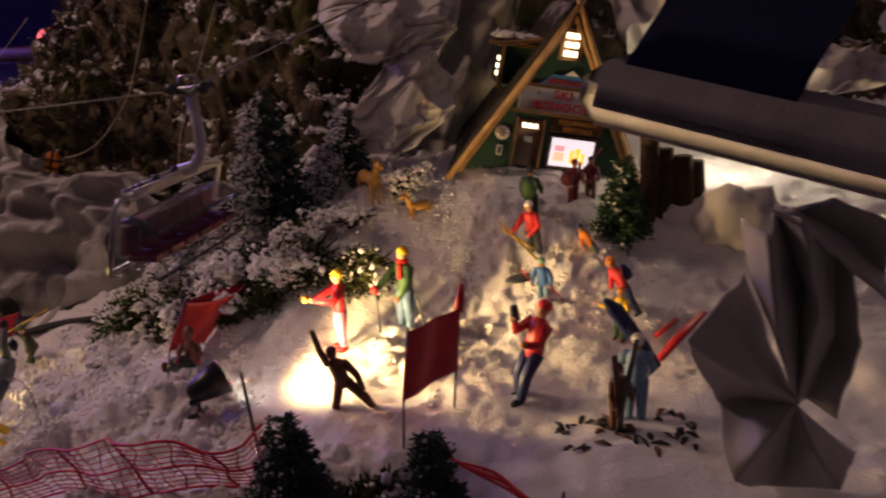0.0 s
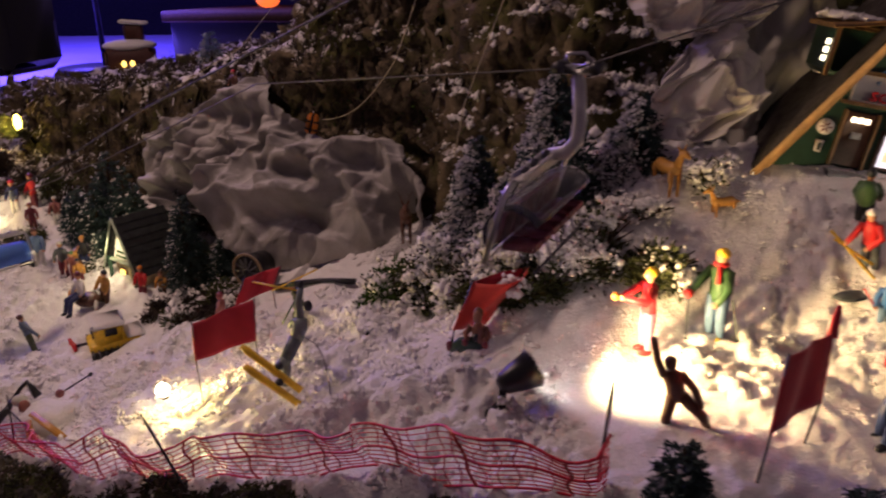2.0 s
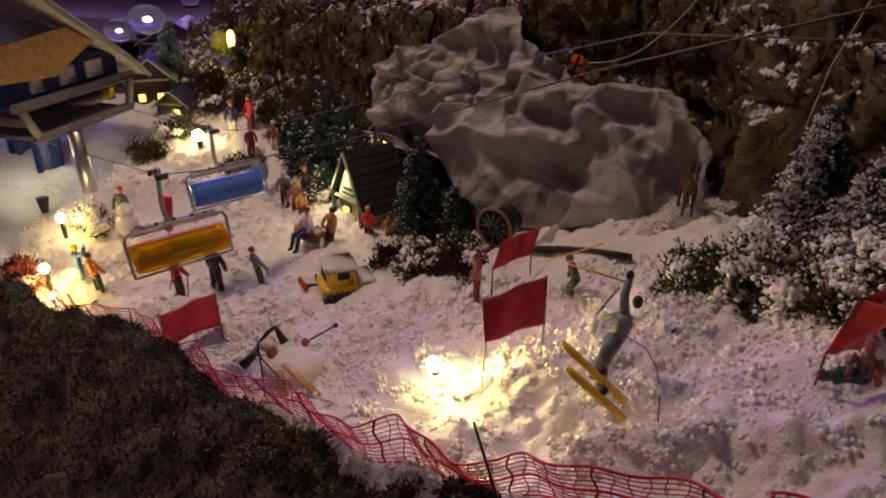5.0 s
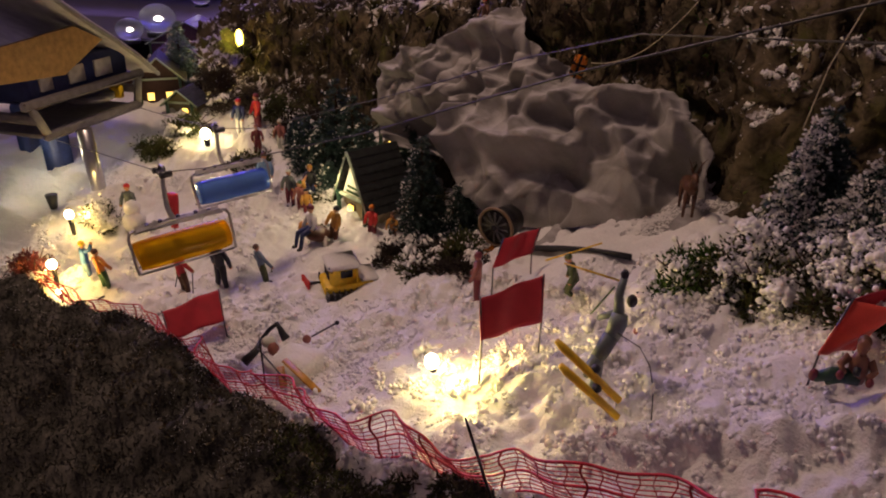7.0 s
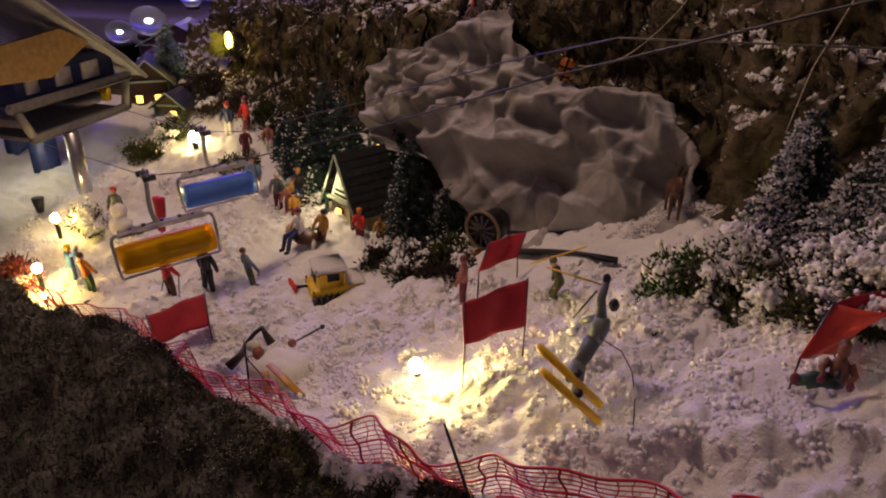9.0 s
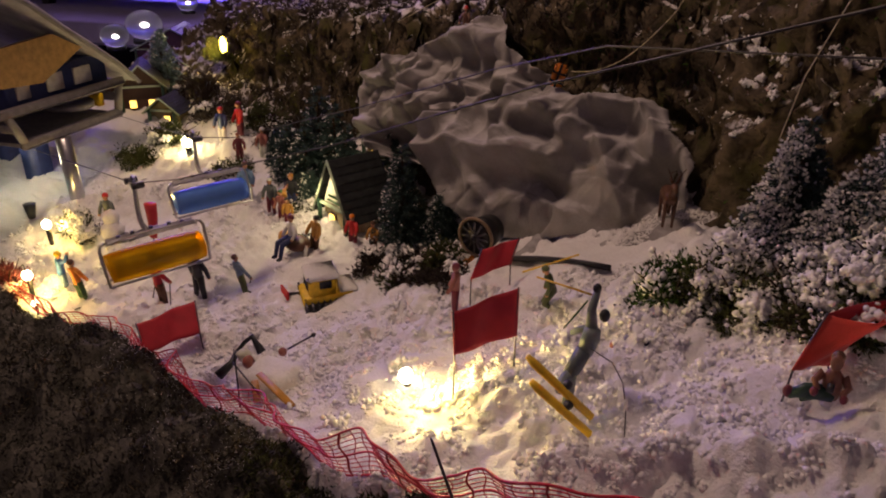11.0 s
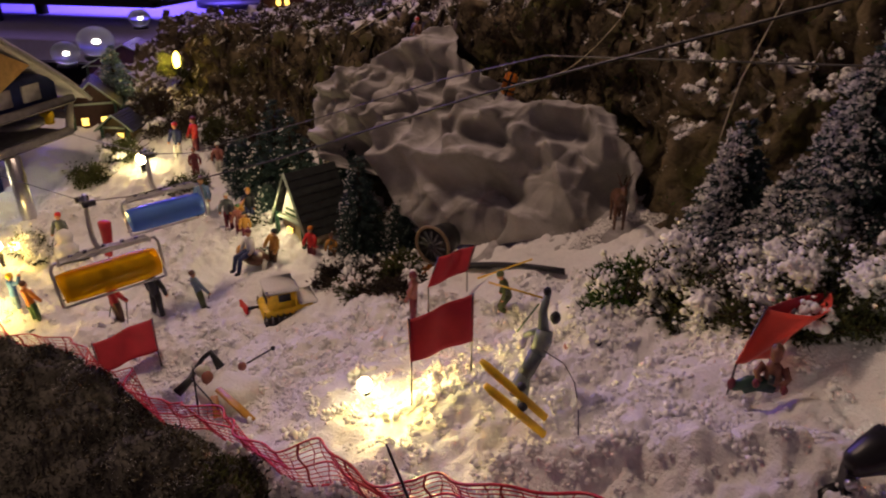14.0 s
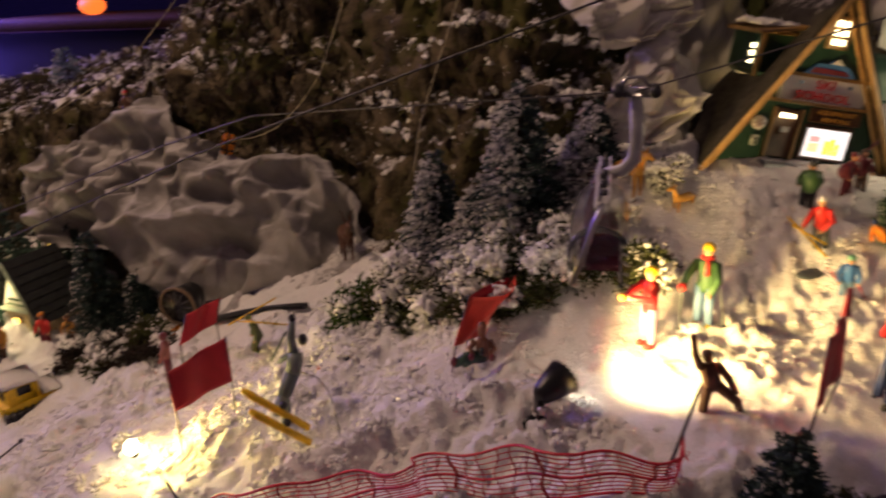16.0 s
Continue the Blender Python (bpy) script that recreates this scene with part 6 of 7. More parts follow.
figurine("skier in a red jacket with a white helmet holding yellow skis", (0.157, 0.046, gz(0.157, 0.046)), -40, 0.052, SCARLET, GREY, WHITE, CHAR, lean=(6, -10), arms=[((-0.16, -0.10, 0.66), (-0.22, -0.24, 0.58)), ((0.16, -0.08, 0.62), (0.02, -0.22, 0.52))], extra=lambda s: (s.tube([(-0.42, -0.22, 0.72), (0.34, -0.12, -0.22)], 0.030, YELLOW_P, 5, 0.5), s.tube([(-0.36, -0.26, 0.62), (0.10, -0.2, 0.30)], 0.026, YELLOW_P, 5, 0.5)), group=S1)
figurine("child in a mint hat and blue overalls with red poles", (0.152, 0.004, gz(0.152, 0.004)), -30, 0.042, BLUE, JEANS, MINT, GREEN, lean=(10, -6), extra=both(poles(SCARLET, [(-0.15, -0.12, 0.5), (0.15, -0.12, 0.5)], [(-0.35, -0.05, 0.75), (0.32, 0.1, 0.1)])), group=S1)
figurine("figurine with a big dark green backpack bending forward", (0.160, 0.078, gz(0.16, 0.078)), 150, 0.050, GREEN, CHAR, CHAR, CHAR, lean=(10, -4), extra=pack(GREEN, (0.15, 0.13, 0.20)), group=S1)
figurine("figurine in maroon clothes carrying bundles by the school door", (0.196, 0.084, gz(0.196, 0.084)), 20, 0.042, MAROON, MAROON, MAROON, YELLOW_P, lean=(10, 0), extra=both(pack(MAROON, (0.15, 0.12, 0.16), (-0.14, 0.02, 0.62)), lambda s: s.tube([(0.1, 0, 0.2), (0.12, -0.02, 0.9)], 0.03, RED, 6)), group=S1)
figurine("figurine in maroon with skis over the shoulder", (0.213, 0.088, gz(0.213, 0.088)), -20, 0.040, MAROON, BROWN, BROWN, BROWN, extra=lambda s: s.tube([(-0.2, 0.1, 0.6), (0.2, 0.05, 1.15)], 0.03, MAROON, 5), group=S1)
figurine("small figurine in an orange jacket and blue cap bending over", (0.204, 0.030, gz(0.204, 0.030)), -70, 0.036, ORANGE, GREY, NAVY, CHAR, lean=(0, -32), extra=skis(CHAR, 0.9), group=S1)
figurine("figurine in red with a navy pack stooping over a child", (0.214, -0.026, gz(0.214, -0.026)), -80, 0.052, SCARLET, NAVY, ORANGE, CHAR, lean=(0, -28), extra=pack(NAVY, (0.12, 0.09, 0.12)), group=S1)
figurine("child in a yellow jacket and green trousers", (0.192, -0.048, gz(0.192, -0.048)), -40, 0.040, YELLOW_P, GREEN, ORANGE, BROWN, arms=[((-0.2, -0.1, 0.62), (-0.34, -0.12, 0.66)), ((0.16, -0.08, 0.62), (0.10, -0.2, 0.55))], group=S1)
figurine("figurine in jeans and pale top carrying a navy ski bag", (0.169, -0.138, gz(0.169, -0.138)), 160, 0.058, JEANS, JEANS, WHITE, GREY, arms=[((-0.16, -0.04, 0.62), (-0.12, -0.14, 0.50)), ((0.17, -0.08, 0.66), (0.12, -0.18, 0.60))], extra=lambda s: s.tube([(0.32, 0.10, 1.36), (0.22, 0.0, 1.22), (0.0, -0.12, 0.86), (-0.20, -0.14, 0.58)], [0.03, 0.080, 0.080, 0.045], NAVY, 9), group=S1)
figurine("dark brown figurine with upright brown skis", (0.154, -0.148, gz(0.154, -0.148)), 30, 0.046, BROWN, BROWN, BROWN, BROWN, skin=DUSTY, extra=lambda s: (s.box((-0.10, -0.10, 0.60), (0.09, 0.02, 1.20), BROWN, Matrix.Rotation(radians(-8), 4, "Y")), s.box((0.02, -0.12, 0.66), (0.08, 0.02, 1.30), CHAR, Matrix.Rotation(radians(14), 4, "Y"))), group=S1)
RUST = paint("rust_paint", (0.20, 0.085, 0.055))
kn = Shape()
kn.m = pose(-0.118, 0.032, gz(-0.118, 0.032) + 0.003, 0, 0, -14) @ Matrix.Diagonal((0.78, 0.80, 1.05, 1))
kn.tube([(0.004, 0.002, 0.004), (0.004, 0.0, 0.010), (0.003, -0.001, 0.018), (0.002, -0.001, 0.023)], [0.0060, 0.0068, 0.0070, 0.0032], RUST, 10, 0.8)
for sx in (-1, 1):
    kn.tube([(0.003 + sx * 0.007, -0.001, 0.019), (0.003 + sx * 0.0115, -0.004, 0.014), (0.003 + sx * 0.008, -0.009, 0.011)], [0.0032, 0.0028, 0.0022], RUST, 8)
    kn.ball((0.003 + sx * 0.010, -0.010, 0.0095), 0.0030, MAROON, 5, 8)
    kn.tube([(0.002 + sx * 0.003, 0, 0.006), (-0.010 + sx * 0.003, -0.006, 0.007), (-0.019 + sx * 0.004, -0.005, 0.001)], [0.0050, 0.0046, 0.0032], FIR_GREEN, 8)
kn.ball((-0.024, -0.006, 0.003), (0.0038, 0.0030, 0.0042), MAROON, 6, 8)
kn.ball((0.003, -0.002, 0.0275), (0.0046, 0.0048, 0.0054), RUST, 7, 10)
kn.ball((0.003, 0.0002, 0.0295), (0.0050, 0.0050, 0.0044), BROWN, 6, 10)
kn.tube([(0.003, -0.008, 0.016), (0.003, -0.011, 0.012)], 0.0025, CHAR, 6)
tagged(kn.part("figurine"), "kneeling figurine in a pinkish brown jacket and dark green trousers", "figurine")

# The ski jumper hangs in the air on a bent wire.
TEAL = paint("grey_teal_paint", (0.19, 0.235, 0.23))
SLATE = paint("slate_teal_paint", (0.10, 0.13, 0.135))
jumper = Shape()
jumper.tube([(-0.256, 0.056, 0.015), (-0.2580, 0.053, 0.003), (-0.2565, 0.049, -0.009)], [0.0024, 0.0030, 0.0040], TEAL, 9)
jumper.tube([(-0.2555, 0.048, -0.008), (-0.2560, 0.046, -0.014), (-0.2590, 0.042, -0.024)], [0.0052, 0.0062, 0.0054], TEAL, 10)
jumper.tube([(-0.2590, 0.042, -0.022), (-0.2635, 0.037, -0.032), (-0.2680, 0.032, -0.040)], [0.0056, 0.0054, 0.0044], SLATE, 9)
jumper.tube([(-0.2660, 0.034, -0.036), (-0.2650, 0.030, -0.045), (-0.2655, 0.023, -0.0545)], [0.0044, 0.0036, 0.0030], TEAL, 9)
jumper.tube([(-0.2660, 0.034, -0.036), (-0.2700, 0.028, -0.040), (-0.2700, 0.018, -0.0400)], [0.0044, 0.0036, 0.0030], TEAL, 9)
jumper.ball((-0.2490, 0.0475, 0.003), (0.0036, 0.0036, 0.0046), CHAR, 7, 10)
jumper.ball((-0.256, 0.056, 0.017), (0.0028, 0.0028, 0.0038), CHAR, 6, 8)
jumper.tube([(-0.2560, 0.050, -0.008), (-0.266, 0.056, -0.016), (-0.270, 0.062, -0.022)], [0.0028, 0.0024, 0.0020], TEAL, 7)
jumper.tube([(-0.256, 0.057, 0.011), (-0.297, 0.062, 0.016)], 0.0007, YELLOW_P, 5)
jumper.tube([(-0.276, 0.062, -0.020), (-0.262, 0.062, 0.004)], 0.0007, GREEN, 5)
for a, b in (((-0.289, 0.011, -0.016), (-0.2475, 0.009, -0.049)), ((-0.284, 0.001, -0.027), (-0.247, 0.001, -0.056))):
    a, b = Vector(a), Vector(b)
    d = (b - a).normalized()
    jumper.tube([a + Vector((-0.002, 0, 0.002)), a.lerp(b, 0.06), a.lerp(b, 0.5), b], [0.0024, 0.0036, 0.0034, 0.0032], YELLOW_P, 8, 0.7)
    jumper.ball(a.lerp(b, 0.56) + Vector((0.001, 0.004, 0.003)), (0.0034, 0.0040, 0.0028), CHAR, 5, 8)
tagged(jumper.part("figurine"), "ski jumper in grey upside-down flight on yellow skis", "figurine")
wire = Shape()
wire.tube([(-0.256, 0.040, -0.018), (-0.240, 0.030, -0.020), (-0.232, 0.022, -0.028), (-0.228, 0.017, -0.042), (-0.226, 0.013, -0.068)], 0.00045, DARK_METAL, 5)
wire.ball((-0.2285, 0.0172, -0.041), (0.0016, 0.0016, 0.0052), WHITE, 6, 8)
tagged(wire.part("wire"), "bent steel wire with a dab of glue holding the jumper", "wire")

figurine("skier in a green suit crouching with yellow poles", (-0.296, 0.200, gz(-0.296, 0.2)), -75, 0.050, OLIVE, OLIVE, OLIVE, GREY, lean=(6, -20), feet=[((-0.06, -0.22, 0.30), (-0.065, -0.05, 0.03)), ((0.06, -0.22, 0.30), (0.065, -0.05, 0.03))], extra=both(skis(JEANS, 1.1), lambda s: s.tube([(-0.1, -0.40, 0.95), (0.10, 0.62, 1.05)], 0.016, YELLOW_P, 5)))
figurine("pinkish figurine holding a camera at the gate", (-0.402, 0.228, gz(-0.402, 0.228)), -80, 0.056, DUSTY, MAROON, MAROON, MAROON, skin=DUSTY)
figurine("skier in a black jacket and trousers seen from behind", (-0.755, 0.304, gz(-0.755, 0.304)), 170, 0.069, CHAR, CHAR, CHAR, CHAR, arms=[((-0.19, -0.02, 0.64), (-0.20, -0.06, 0.48)), ((0.19, -0.02, 0.64), (0.20, -0.06, 0.48))], feet=[((-0.07, 0, 0.26), (-0.10, 0, 0.03)), ((0.07, 0, 0.26), (0.11, 0, 0.03))], group=V1)
figurine("skier in a red jacket and dark trousers with poles", (-0.788, 0.277, gz(-0.788, 0.277)), 160, 0.066, RED, BROWN, BROWN, CHAR, lean=(0, -8), arms=[((-0.20, -0.02, 0.66), (-0.24, -0.10, 0.52)), ((0.18, -0.06, 0.64), (0.22, -0.12, 0.54))], extra=both(poles(CHAR, [(-0.24, -0.1, 0.54), (0.22, -0.12, 0.56)], [(-0.34, 0.1, 0.02), (0.30, 0.1, 0.02)]), skis(CHAR, 0.9)), group=V1)
figurine("small slate-blue figurine of a child with poles", (-0.702, 0.323, gz(-0.702, 0.323)), 150, 0.055, SLATE_BLUE, OLIVE, BROWN, CHAR, lean=(0, -12), arms=[((-0.22, -0.02, 0.62), (-0.30, -0.10, 0.42)), ((0.22, -0.02, 0.62), (0.34, -0.08, 0.52))], extra=poles(CHAR, [(0.30, -0.1, 0.52), (-0.28, -0.1, 0.42)], [(0.62, -0.1, 0.60), (-0.42, 0, 0.38)]), group=V1)
figurine("skier in an orange jacket and dark green trousers", (-0.890, 0.256, gz(-0.89, 0.256)), 170, 0.060, ORANGE, GREEN, BROWN, CHAR, lean=(0, -10), extra=skis(CHAR, 0.7), group=V1)
figurine("skier in a blue jacket with raised arm", (-0.930, 0.268, gz(-0.93, 0.268)), 160, 0.060, BLUE, JEANS, YELLOW_P, CHAR, arms=[((-0.18, -0.05, 0.80), (-0.26, -0.08, 0.98)), ((0.17, -0.05, 0.64), (0.26, -0.12, 0.60))], extra=poles(CHAR, [(-0.26, -0.08, 0.98), (0.26, -0.12, 0.6)], [(-0.44, 0.0, 0.3), (0.3, 0.1, 0.02)]), group=V1)
figurine("musician in a pale blue coat with a drum", (-0.800, 0.500, gz(-0.8, 0.5)), 20, 0.068, JEANS, PALE, BROWN, CHAR, extra=lambda s: s.tube([(-0.26, -0.06, 0.16), (-0.26, 0.04, 0.16)], 0.15, CHAR, 12), group="village figures")
figurine("musician with a horn and a golden instrument", (-0.752, 0.483, gz(-0.752, 0.483)), 10, 0.058, GREY, MAROON, PALE, CHAR, extra=lambda s: s.tube([(0.1, -0.1, 0.5), (0.36, -0.16, 0.42), (0.46, -0.18, 0.46)], [0.03, 0.06, 0.13], GOLD, 9), group="village figures")
figurine("figurine in a pinkish coat between the musicians", (-0.727, 0.468, gz(-0.727, 0.468)), -10, 0.052, DUSTY, MAROON, GREEN, CHAR, group="village figures")
figurine("man in a blue suit sitting on a brown sledge", (-0.668, 0.388, gz(-0.668, 0.388) + 0.004), -25, 0.062, WHITE, NAVY, MAROON, CHAR, feet=[((-0.10, -0.30, 0.42), (-0.14, -0.34, 0.12)), ((0.06, -0.30, 0.42), (0.05, -0.36, 0.12))], extra=lambda s: (s.ball((0.02, 0.10, 0.32), (0.34, 0.26, 0.14), BROWN, 7, 12), s.ball((-0.34, 0.04, 0.36), (0.16, 0.12, 0.16), GOLD, 6, 9), s.tube([(0.3, 0.1, 0.35), (0.42, 0.0, 0.05)], 0.05, PALE, 6)), group="village figures")
figurine("figurine in a brown coat leaning on the sledge", (-0.648, 0.405, gz(-0.648, 0.405)), -20, 0.060, GOLD, BROWN, CHAR, CHAR, lean=(8, 12), group="village figures")
figurine("figurine in an orange-red coat in front of the hut", (-0.595, 0.414, gz(-0.595, 0.414)), -10, 0.052, SCARLET, MAROON, ORANGE, CHAR, group="village figures")
figurine("ochre figurine at the corner of the hut", (-0.565, 0.410, gz(-0.565, 0.41)), 0, 0.044, GOLD, BROWN, BROWN, CHAR, group="village figures")
figurine("far figurine in a red cap beside the village lamp", (-0.930, 0.645, gz(-0.93, 0.645)), 0, 0.066, NAVY, WHITE, SCARLET, CHAR, group="village figures")
figurine("far figurine in a brick-red cloak by the lamp", (-0.905, 0.660, gz(-0.905, 0.66)), -30, 0.070, SCARLET, MAROON, MAROON, CHAR, group="village figures")
figurine("far figurine in dull red near the grove", (-0.872, 0.600, gz(-0.872, 0.6)), 40, 0.052, MAROON, MAROON, DUSTY, CHAR, group="village figures")
figurine("far figurine in a white gown near the grove", (-0.838, 0.615, gz(-0.838, 0.615)), 0, 0.055, DUSTY, PALE, PALE, CHAR, group="village figures")
figurine("tiny figurine in brown seated on the ridge", (-0.492, 0.560, 0.088), -20, 0.042, BROWN, BROWN, SCARLET, BROWN)

# Snowman with a hatted figurine behind it.
sm = Shape()
for c, r in (((-0.948, 0.385, -0.176), 0.016), ((-0.950, 0.388, -0.157), 0.0115)):
    sm.ball(c, r, SNOW, 9, 14, lump=0.12)
sm.ball((-0.928, 0.385, -0.182), (0.016, 0.010, 0.006), CHAR, 6, 10)
tagged(sm.part("snowman"), "white snowman leaning on a dark sled", "snowman")
figurine("figurine with a red cap behind the snowman", (-0.962, 0.398, gz(-0.962, 0.398)), 10, 0.062, GREY, GREY, SCARLET, CHAR)

# The tumbled skier in a snowball.
tb = Shape()
tb.ball((-0.550, 0.132, -0.172), (0.034, 0.026, 0.020), SNOW, 14, 22, lump=0.22)
for a, b, m, r in (((-0.556, 0.106, -0.154), (-0.546, 0.092, -0.166), GOLD, 0.0034), ((-0.552, 0.108, -0.147), (-0.507, 0.086, -0.157), GOLD, 0.0036)):
    tb.tube([a, Vector(a).lerp(Vector(b), 0.5), b], [r, r * 1.1, r], m, 8, 0.4)
tb.tube([(-0.573, 0.148, -0.153), (-0.579, 0.150, -0.146), (-0.583, 0.150, -0.138), (-0.592, 0.150, -0.146), (-0.600, 0.147, -0.157)], [0.0046, 0.0034, 0.0026, 0.0022, 0.0022], CHAR, 8)
tb.ball((-0.588, 0.140, -0.154), (0.0080, 0.0070, 0.0060), PALE, 6, 9, lump=0.2)
tb.ball((-0.581, 0.136, -0.158), (0.0060, 0.0060, 0.0070), DUSTY, 6, 9)
tb.tube([(-0.600, 0.146, -0.157), (-0.597, 0.132, -0.160), (-0.606, 0.121, -0.170)], [0.0026, 0.0034, 0.0050], CHAR, 8)
tb.ball((-0.556, 0.158, -0.155), 0.0045, DUSTY, 6, 9)
tb.tube([(-0.553, 0.162, -0.154), (-0.531, 0.181, -0.143)], 0.0010, CHAR, 5)
tb.ball((-0.533, 0.1795, -0.144), 0.0024, CHAR, 5, 8)
tb.tube([(-0.590, 0.124, -0.153), (-0.540, 0.088, -0.154)], 0.0009, CHAR, 5)
tagged(tb.part("figurine"), "tumbled skier stuck in a big white snowball", "figurine")


# ---------- animal figures ----------
def four_legged(name, label, place, turn, size, mat, antlers=False, low=False):
    s = Shape()
    s.m = pose(*place, 0, 0, turn) @ Matrix.Scale(size, 4)
    h = 0.34 if low else 0.52
    s.tube([(0, 0.36, h + 0.02), (0, 0.22, h + 0.04), (0, -0.05, h + 0.02), (0, -0.26, h + 0.05), (0, -0.34, h + 0.12)], [0.05, 0.13, 0.12, 0.125, 0.07], mat, 10)
    s.tube([(0, -0.28, h + 0.08), (0, -0.38, h + 0.28), (0, -0.42, h + 0.36)], [0.085, 0.06, 0.05], mat, 8)
    s.tube([(0, -0.38, h + 0.37), (0, -0.50, h + 0.36), (0, -0.62, h + 0.31)], [0.06, 0.06, 0.03], mat, 8)
    for x, y in ((-0.075, -0.24), (0.075, -0.24), (-0.075, 0.26), (0.075, 0.26)):
        s.tube([(x, y, h + 0.02), (x * 1.1, y - 0.02, h * 0.5), (x * 1.1, y, 0.0)], [0.06, 0.036, 0.026], mat, 7)
    for x in (-1, 1):
        s.tube([(x * 0.04, -0.40, h + 0.41), (x * 0.10, -0.38, h + 0.50)], [0.028, 0.008], mat, 5)
        if antlers:
            s.tube([(x * 0.03, -0.40, h + 0.42), (x * 0.10, -0.38, h + 0.58), (x * 0.16, -0.44, h + 0.70)], [0.014, 0.012, 0.006], BROWN, 5)
            s.tube([(x * 0.10, -0.38, h + 0.56), (x * 0.06, -0.46, h + 0.66)], [0.010, 0.005], BROWN, 5)
    s.tube([(0, 0.36, h + 0.03), (0, 0.48, h - 0.06 if not low else h)], [0.04, 0.025], mat, 6)
    return tagged(s.part(name), label, "animal figure")


four_legged("deer", "fawn-yellow deer figure climbing the snowy slope", (0.029, 0.130, 0.071), 25, 0.044, GOLD)
four_legged("fox", "tawny fox figure standing on the snow", (0.070, 0.108, gz(0.07, 0.108) - 0.002), -70, 0.030, GOLD, low=True)
four_legged("deer", "dark brown deer figure with antlers on the cloth ledge", (-0.218, 0.338, -0.044), 10, 0.052, BROWN, True)
figurine("musician in a dark coat with a brass horn", (-0.726, 0.498, gz(-0.726, 0.498)), 15, 0.058, CHAR, NAVY, GOLD, CHAR, extra=lambda s: s.tube([(-0.05, -0.14, 0.76), (-0.10, -0.34, 0.68), (-0.12, -0.46, 0.62)], [0.02, 0.05, 0.13], GOLD, 9), group="village figures")
figurine("figurine in a rust-brown coat standing behind the musicians", (-0.703, 0.512, gz(-0.703, 0.512)), -20, 0.056, RUST, BROWN, GREY, CHAR, group="village figures")
figurine("small figurine in ochre beside the musicians", (-0.715, 0.462, gz(-0.715, 0.462)), 30, 0.044, GOLD, MAROON, CHAR, CHAR, group="village figures")

# ---------- gate flags ----------


def gate_flag(label, tl, tr, bl, br, foot_l, foot_r, wave=0.003, curl=0.0, tip=None, fabric=RED_CLOTH):
    """A red gate panel between two thin poles; the corners are in the world."""
    t = thing("gate_flag", label, "flag", foot_l, (0, 0, 0), "red gate flags")
    o = Vector(foot_l)
    tl, tr, bl, br = (Vector(p) - o for p in (tl, tr, bl, br))
    across = (tr - tl).cross(Vector((0, 0, 1))).normalized()
    rows = []
    for i in range(11):
        v = i / 10
        row = []
        for j in range(19):
            u = j / 18
            p = tl.lerp(tr, u).lerp(bl.lerp(br, u), v)
            p += across * (wave * math.sin(u * 6.6 + v * 1.2) * math.sin(math.pi * min(1, u * 1.02)) + curl * math.sin(math.pi * u) * (1 - v))
            p.z += 0.0012 * math.sin(u * 9 + 1) * (v - 0.5)
            row.append(p)
        rows.append(row)
    s = Shape()
    s.sheet(rows, fabric, 0.0005)
    cloth = s.part("cloth", t)
    if curl:
        inner = Shape()
        inner.sheet([[tl.lerp(tr, j / 8).lerp(bl.lerp(br, j / 8), 0.75 * i / 6) - across * 0.003 * math.sin(math.pi * j / 8) for j in range(9)] for i in range(7)], RED_CLOTH, 0.0005)
        inner.part("inner_fold", cloth, "dark red inside of the folded flag")
    for side in (0, -1):
        one("hem", cloth, fabric, tube=([r[side] for r in rows], 0.0009, 6))
    one("pole", t, DARK_METAL, tube=([Vector((0, 0, -0.012)), bl, tl + Vector((0, 0, 0.001))], 0.0007, 6))
    top_r = tr if tip is None else Vector(tip) - o
    one("pole", t, DARK_METAL, tube=([Vector(foot_r) - o - Vector((0, 0, 0.012)), br, tr + Vector((0, 0, 0.001))], 0.0007, 6))
    if tip is not None:
        k = Shape()
        k.tube([tr + Vector((0, 0, -0.002)), tr.lerp(top_r, 0.6), top_r], [0.0030, 0.0022, 0.0012], RED_CLOTH, 8, 0.5)
        k.part("sleeve", cloth)
    return t


def footed(x, y):
    return (x, y, gz(x, y))


gate_flag("red cloth gate flag on two thin poles beside the snowboarder", (0.041, -0.137, 0.070), (0.073, -0.104, 0.066), (0.036, -0.143, 0.031), (0.069, -0.113, 0.031), footed(0.034, -0.138), footed(0.067, -0.104), 0.002, tip=(0.076, -0.100, 0.080))
gate_flag("red cloth gate flag blown over above the kneeling figurine", (-0.121, 0.056, 0.023), (-0.079, 0.087, 0.024), (-0.135, 0.043, -0.012), (-0.113, 0.060, -0.014), footed(-0.140, 0.034), footed(-0.106, 0.066), 0.002, 0.020, fabric=RED_CLOTH_LIT)
gate_flag("red cloth gate flag standing at the middle bulb", (-0.358, 0.072, -0.027), (-0.319, 0.115, -0.023), (-0.352, 0.058, -0.055), (-0.316, 0.100, -0.056), footed(-0.356, 0.068), footed(-0.318, 0.108), 0.0025)
gate_flag("red cloth gate flag behind the middle gate", (-0.384, 0.256, -0.062), (-0.355, 0.292, -0.062), (-0.388, 0.232, -0.085), (-0.358, 0.268, -0.080), footed(-0.390, 0.238), footed(-0.358, 0.272), 0.002)
gate_flag("dark red gate flag at the lower end of the net", (-0.721, 0.152, -0.151), (-0.692, 0.212, -0.151), (-0.703, 0.138, -0.175), (-0.673, 0.188, -0.174), footed(-0.700, 0.142), footed(-0.672, 0.190), 0.004)
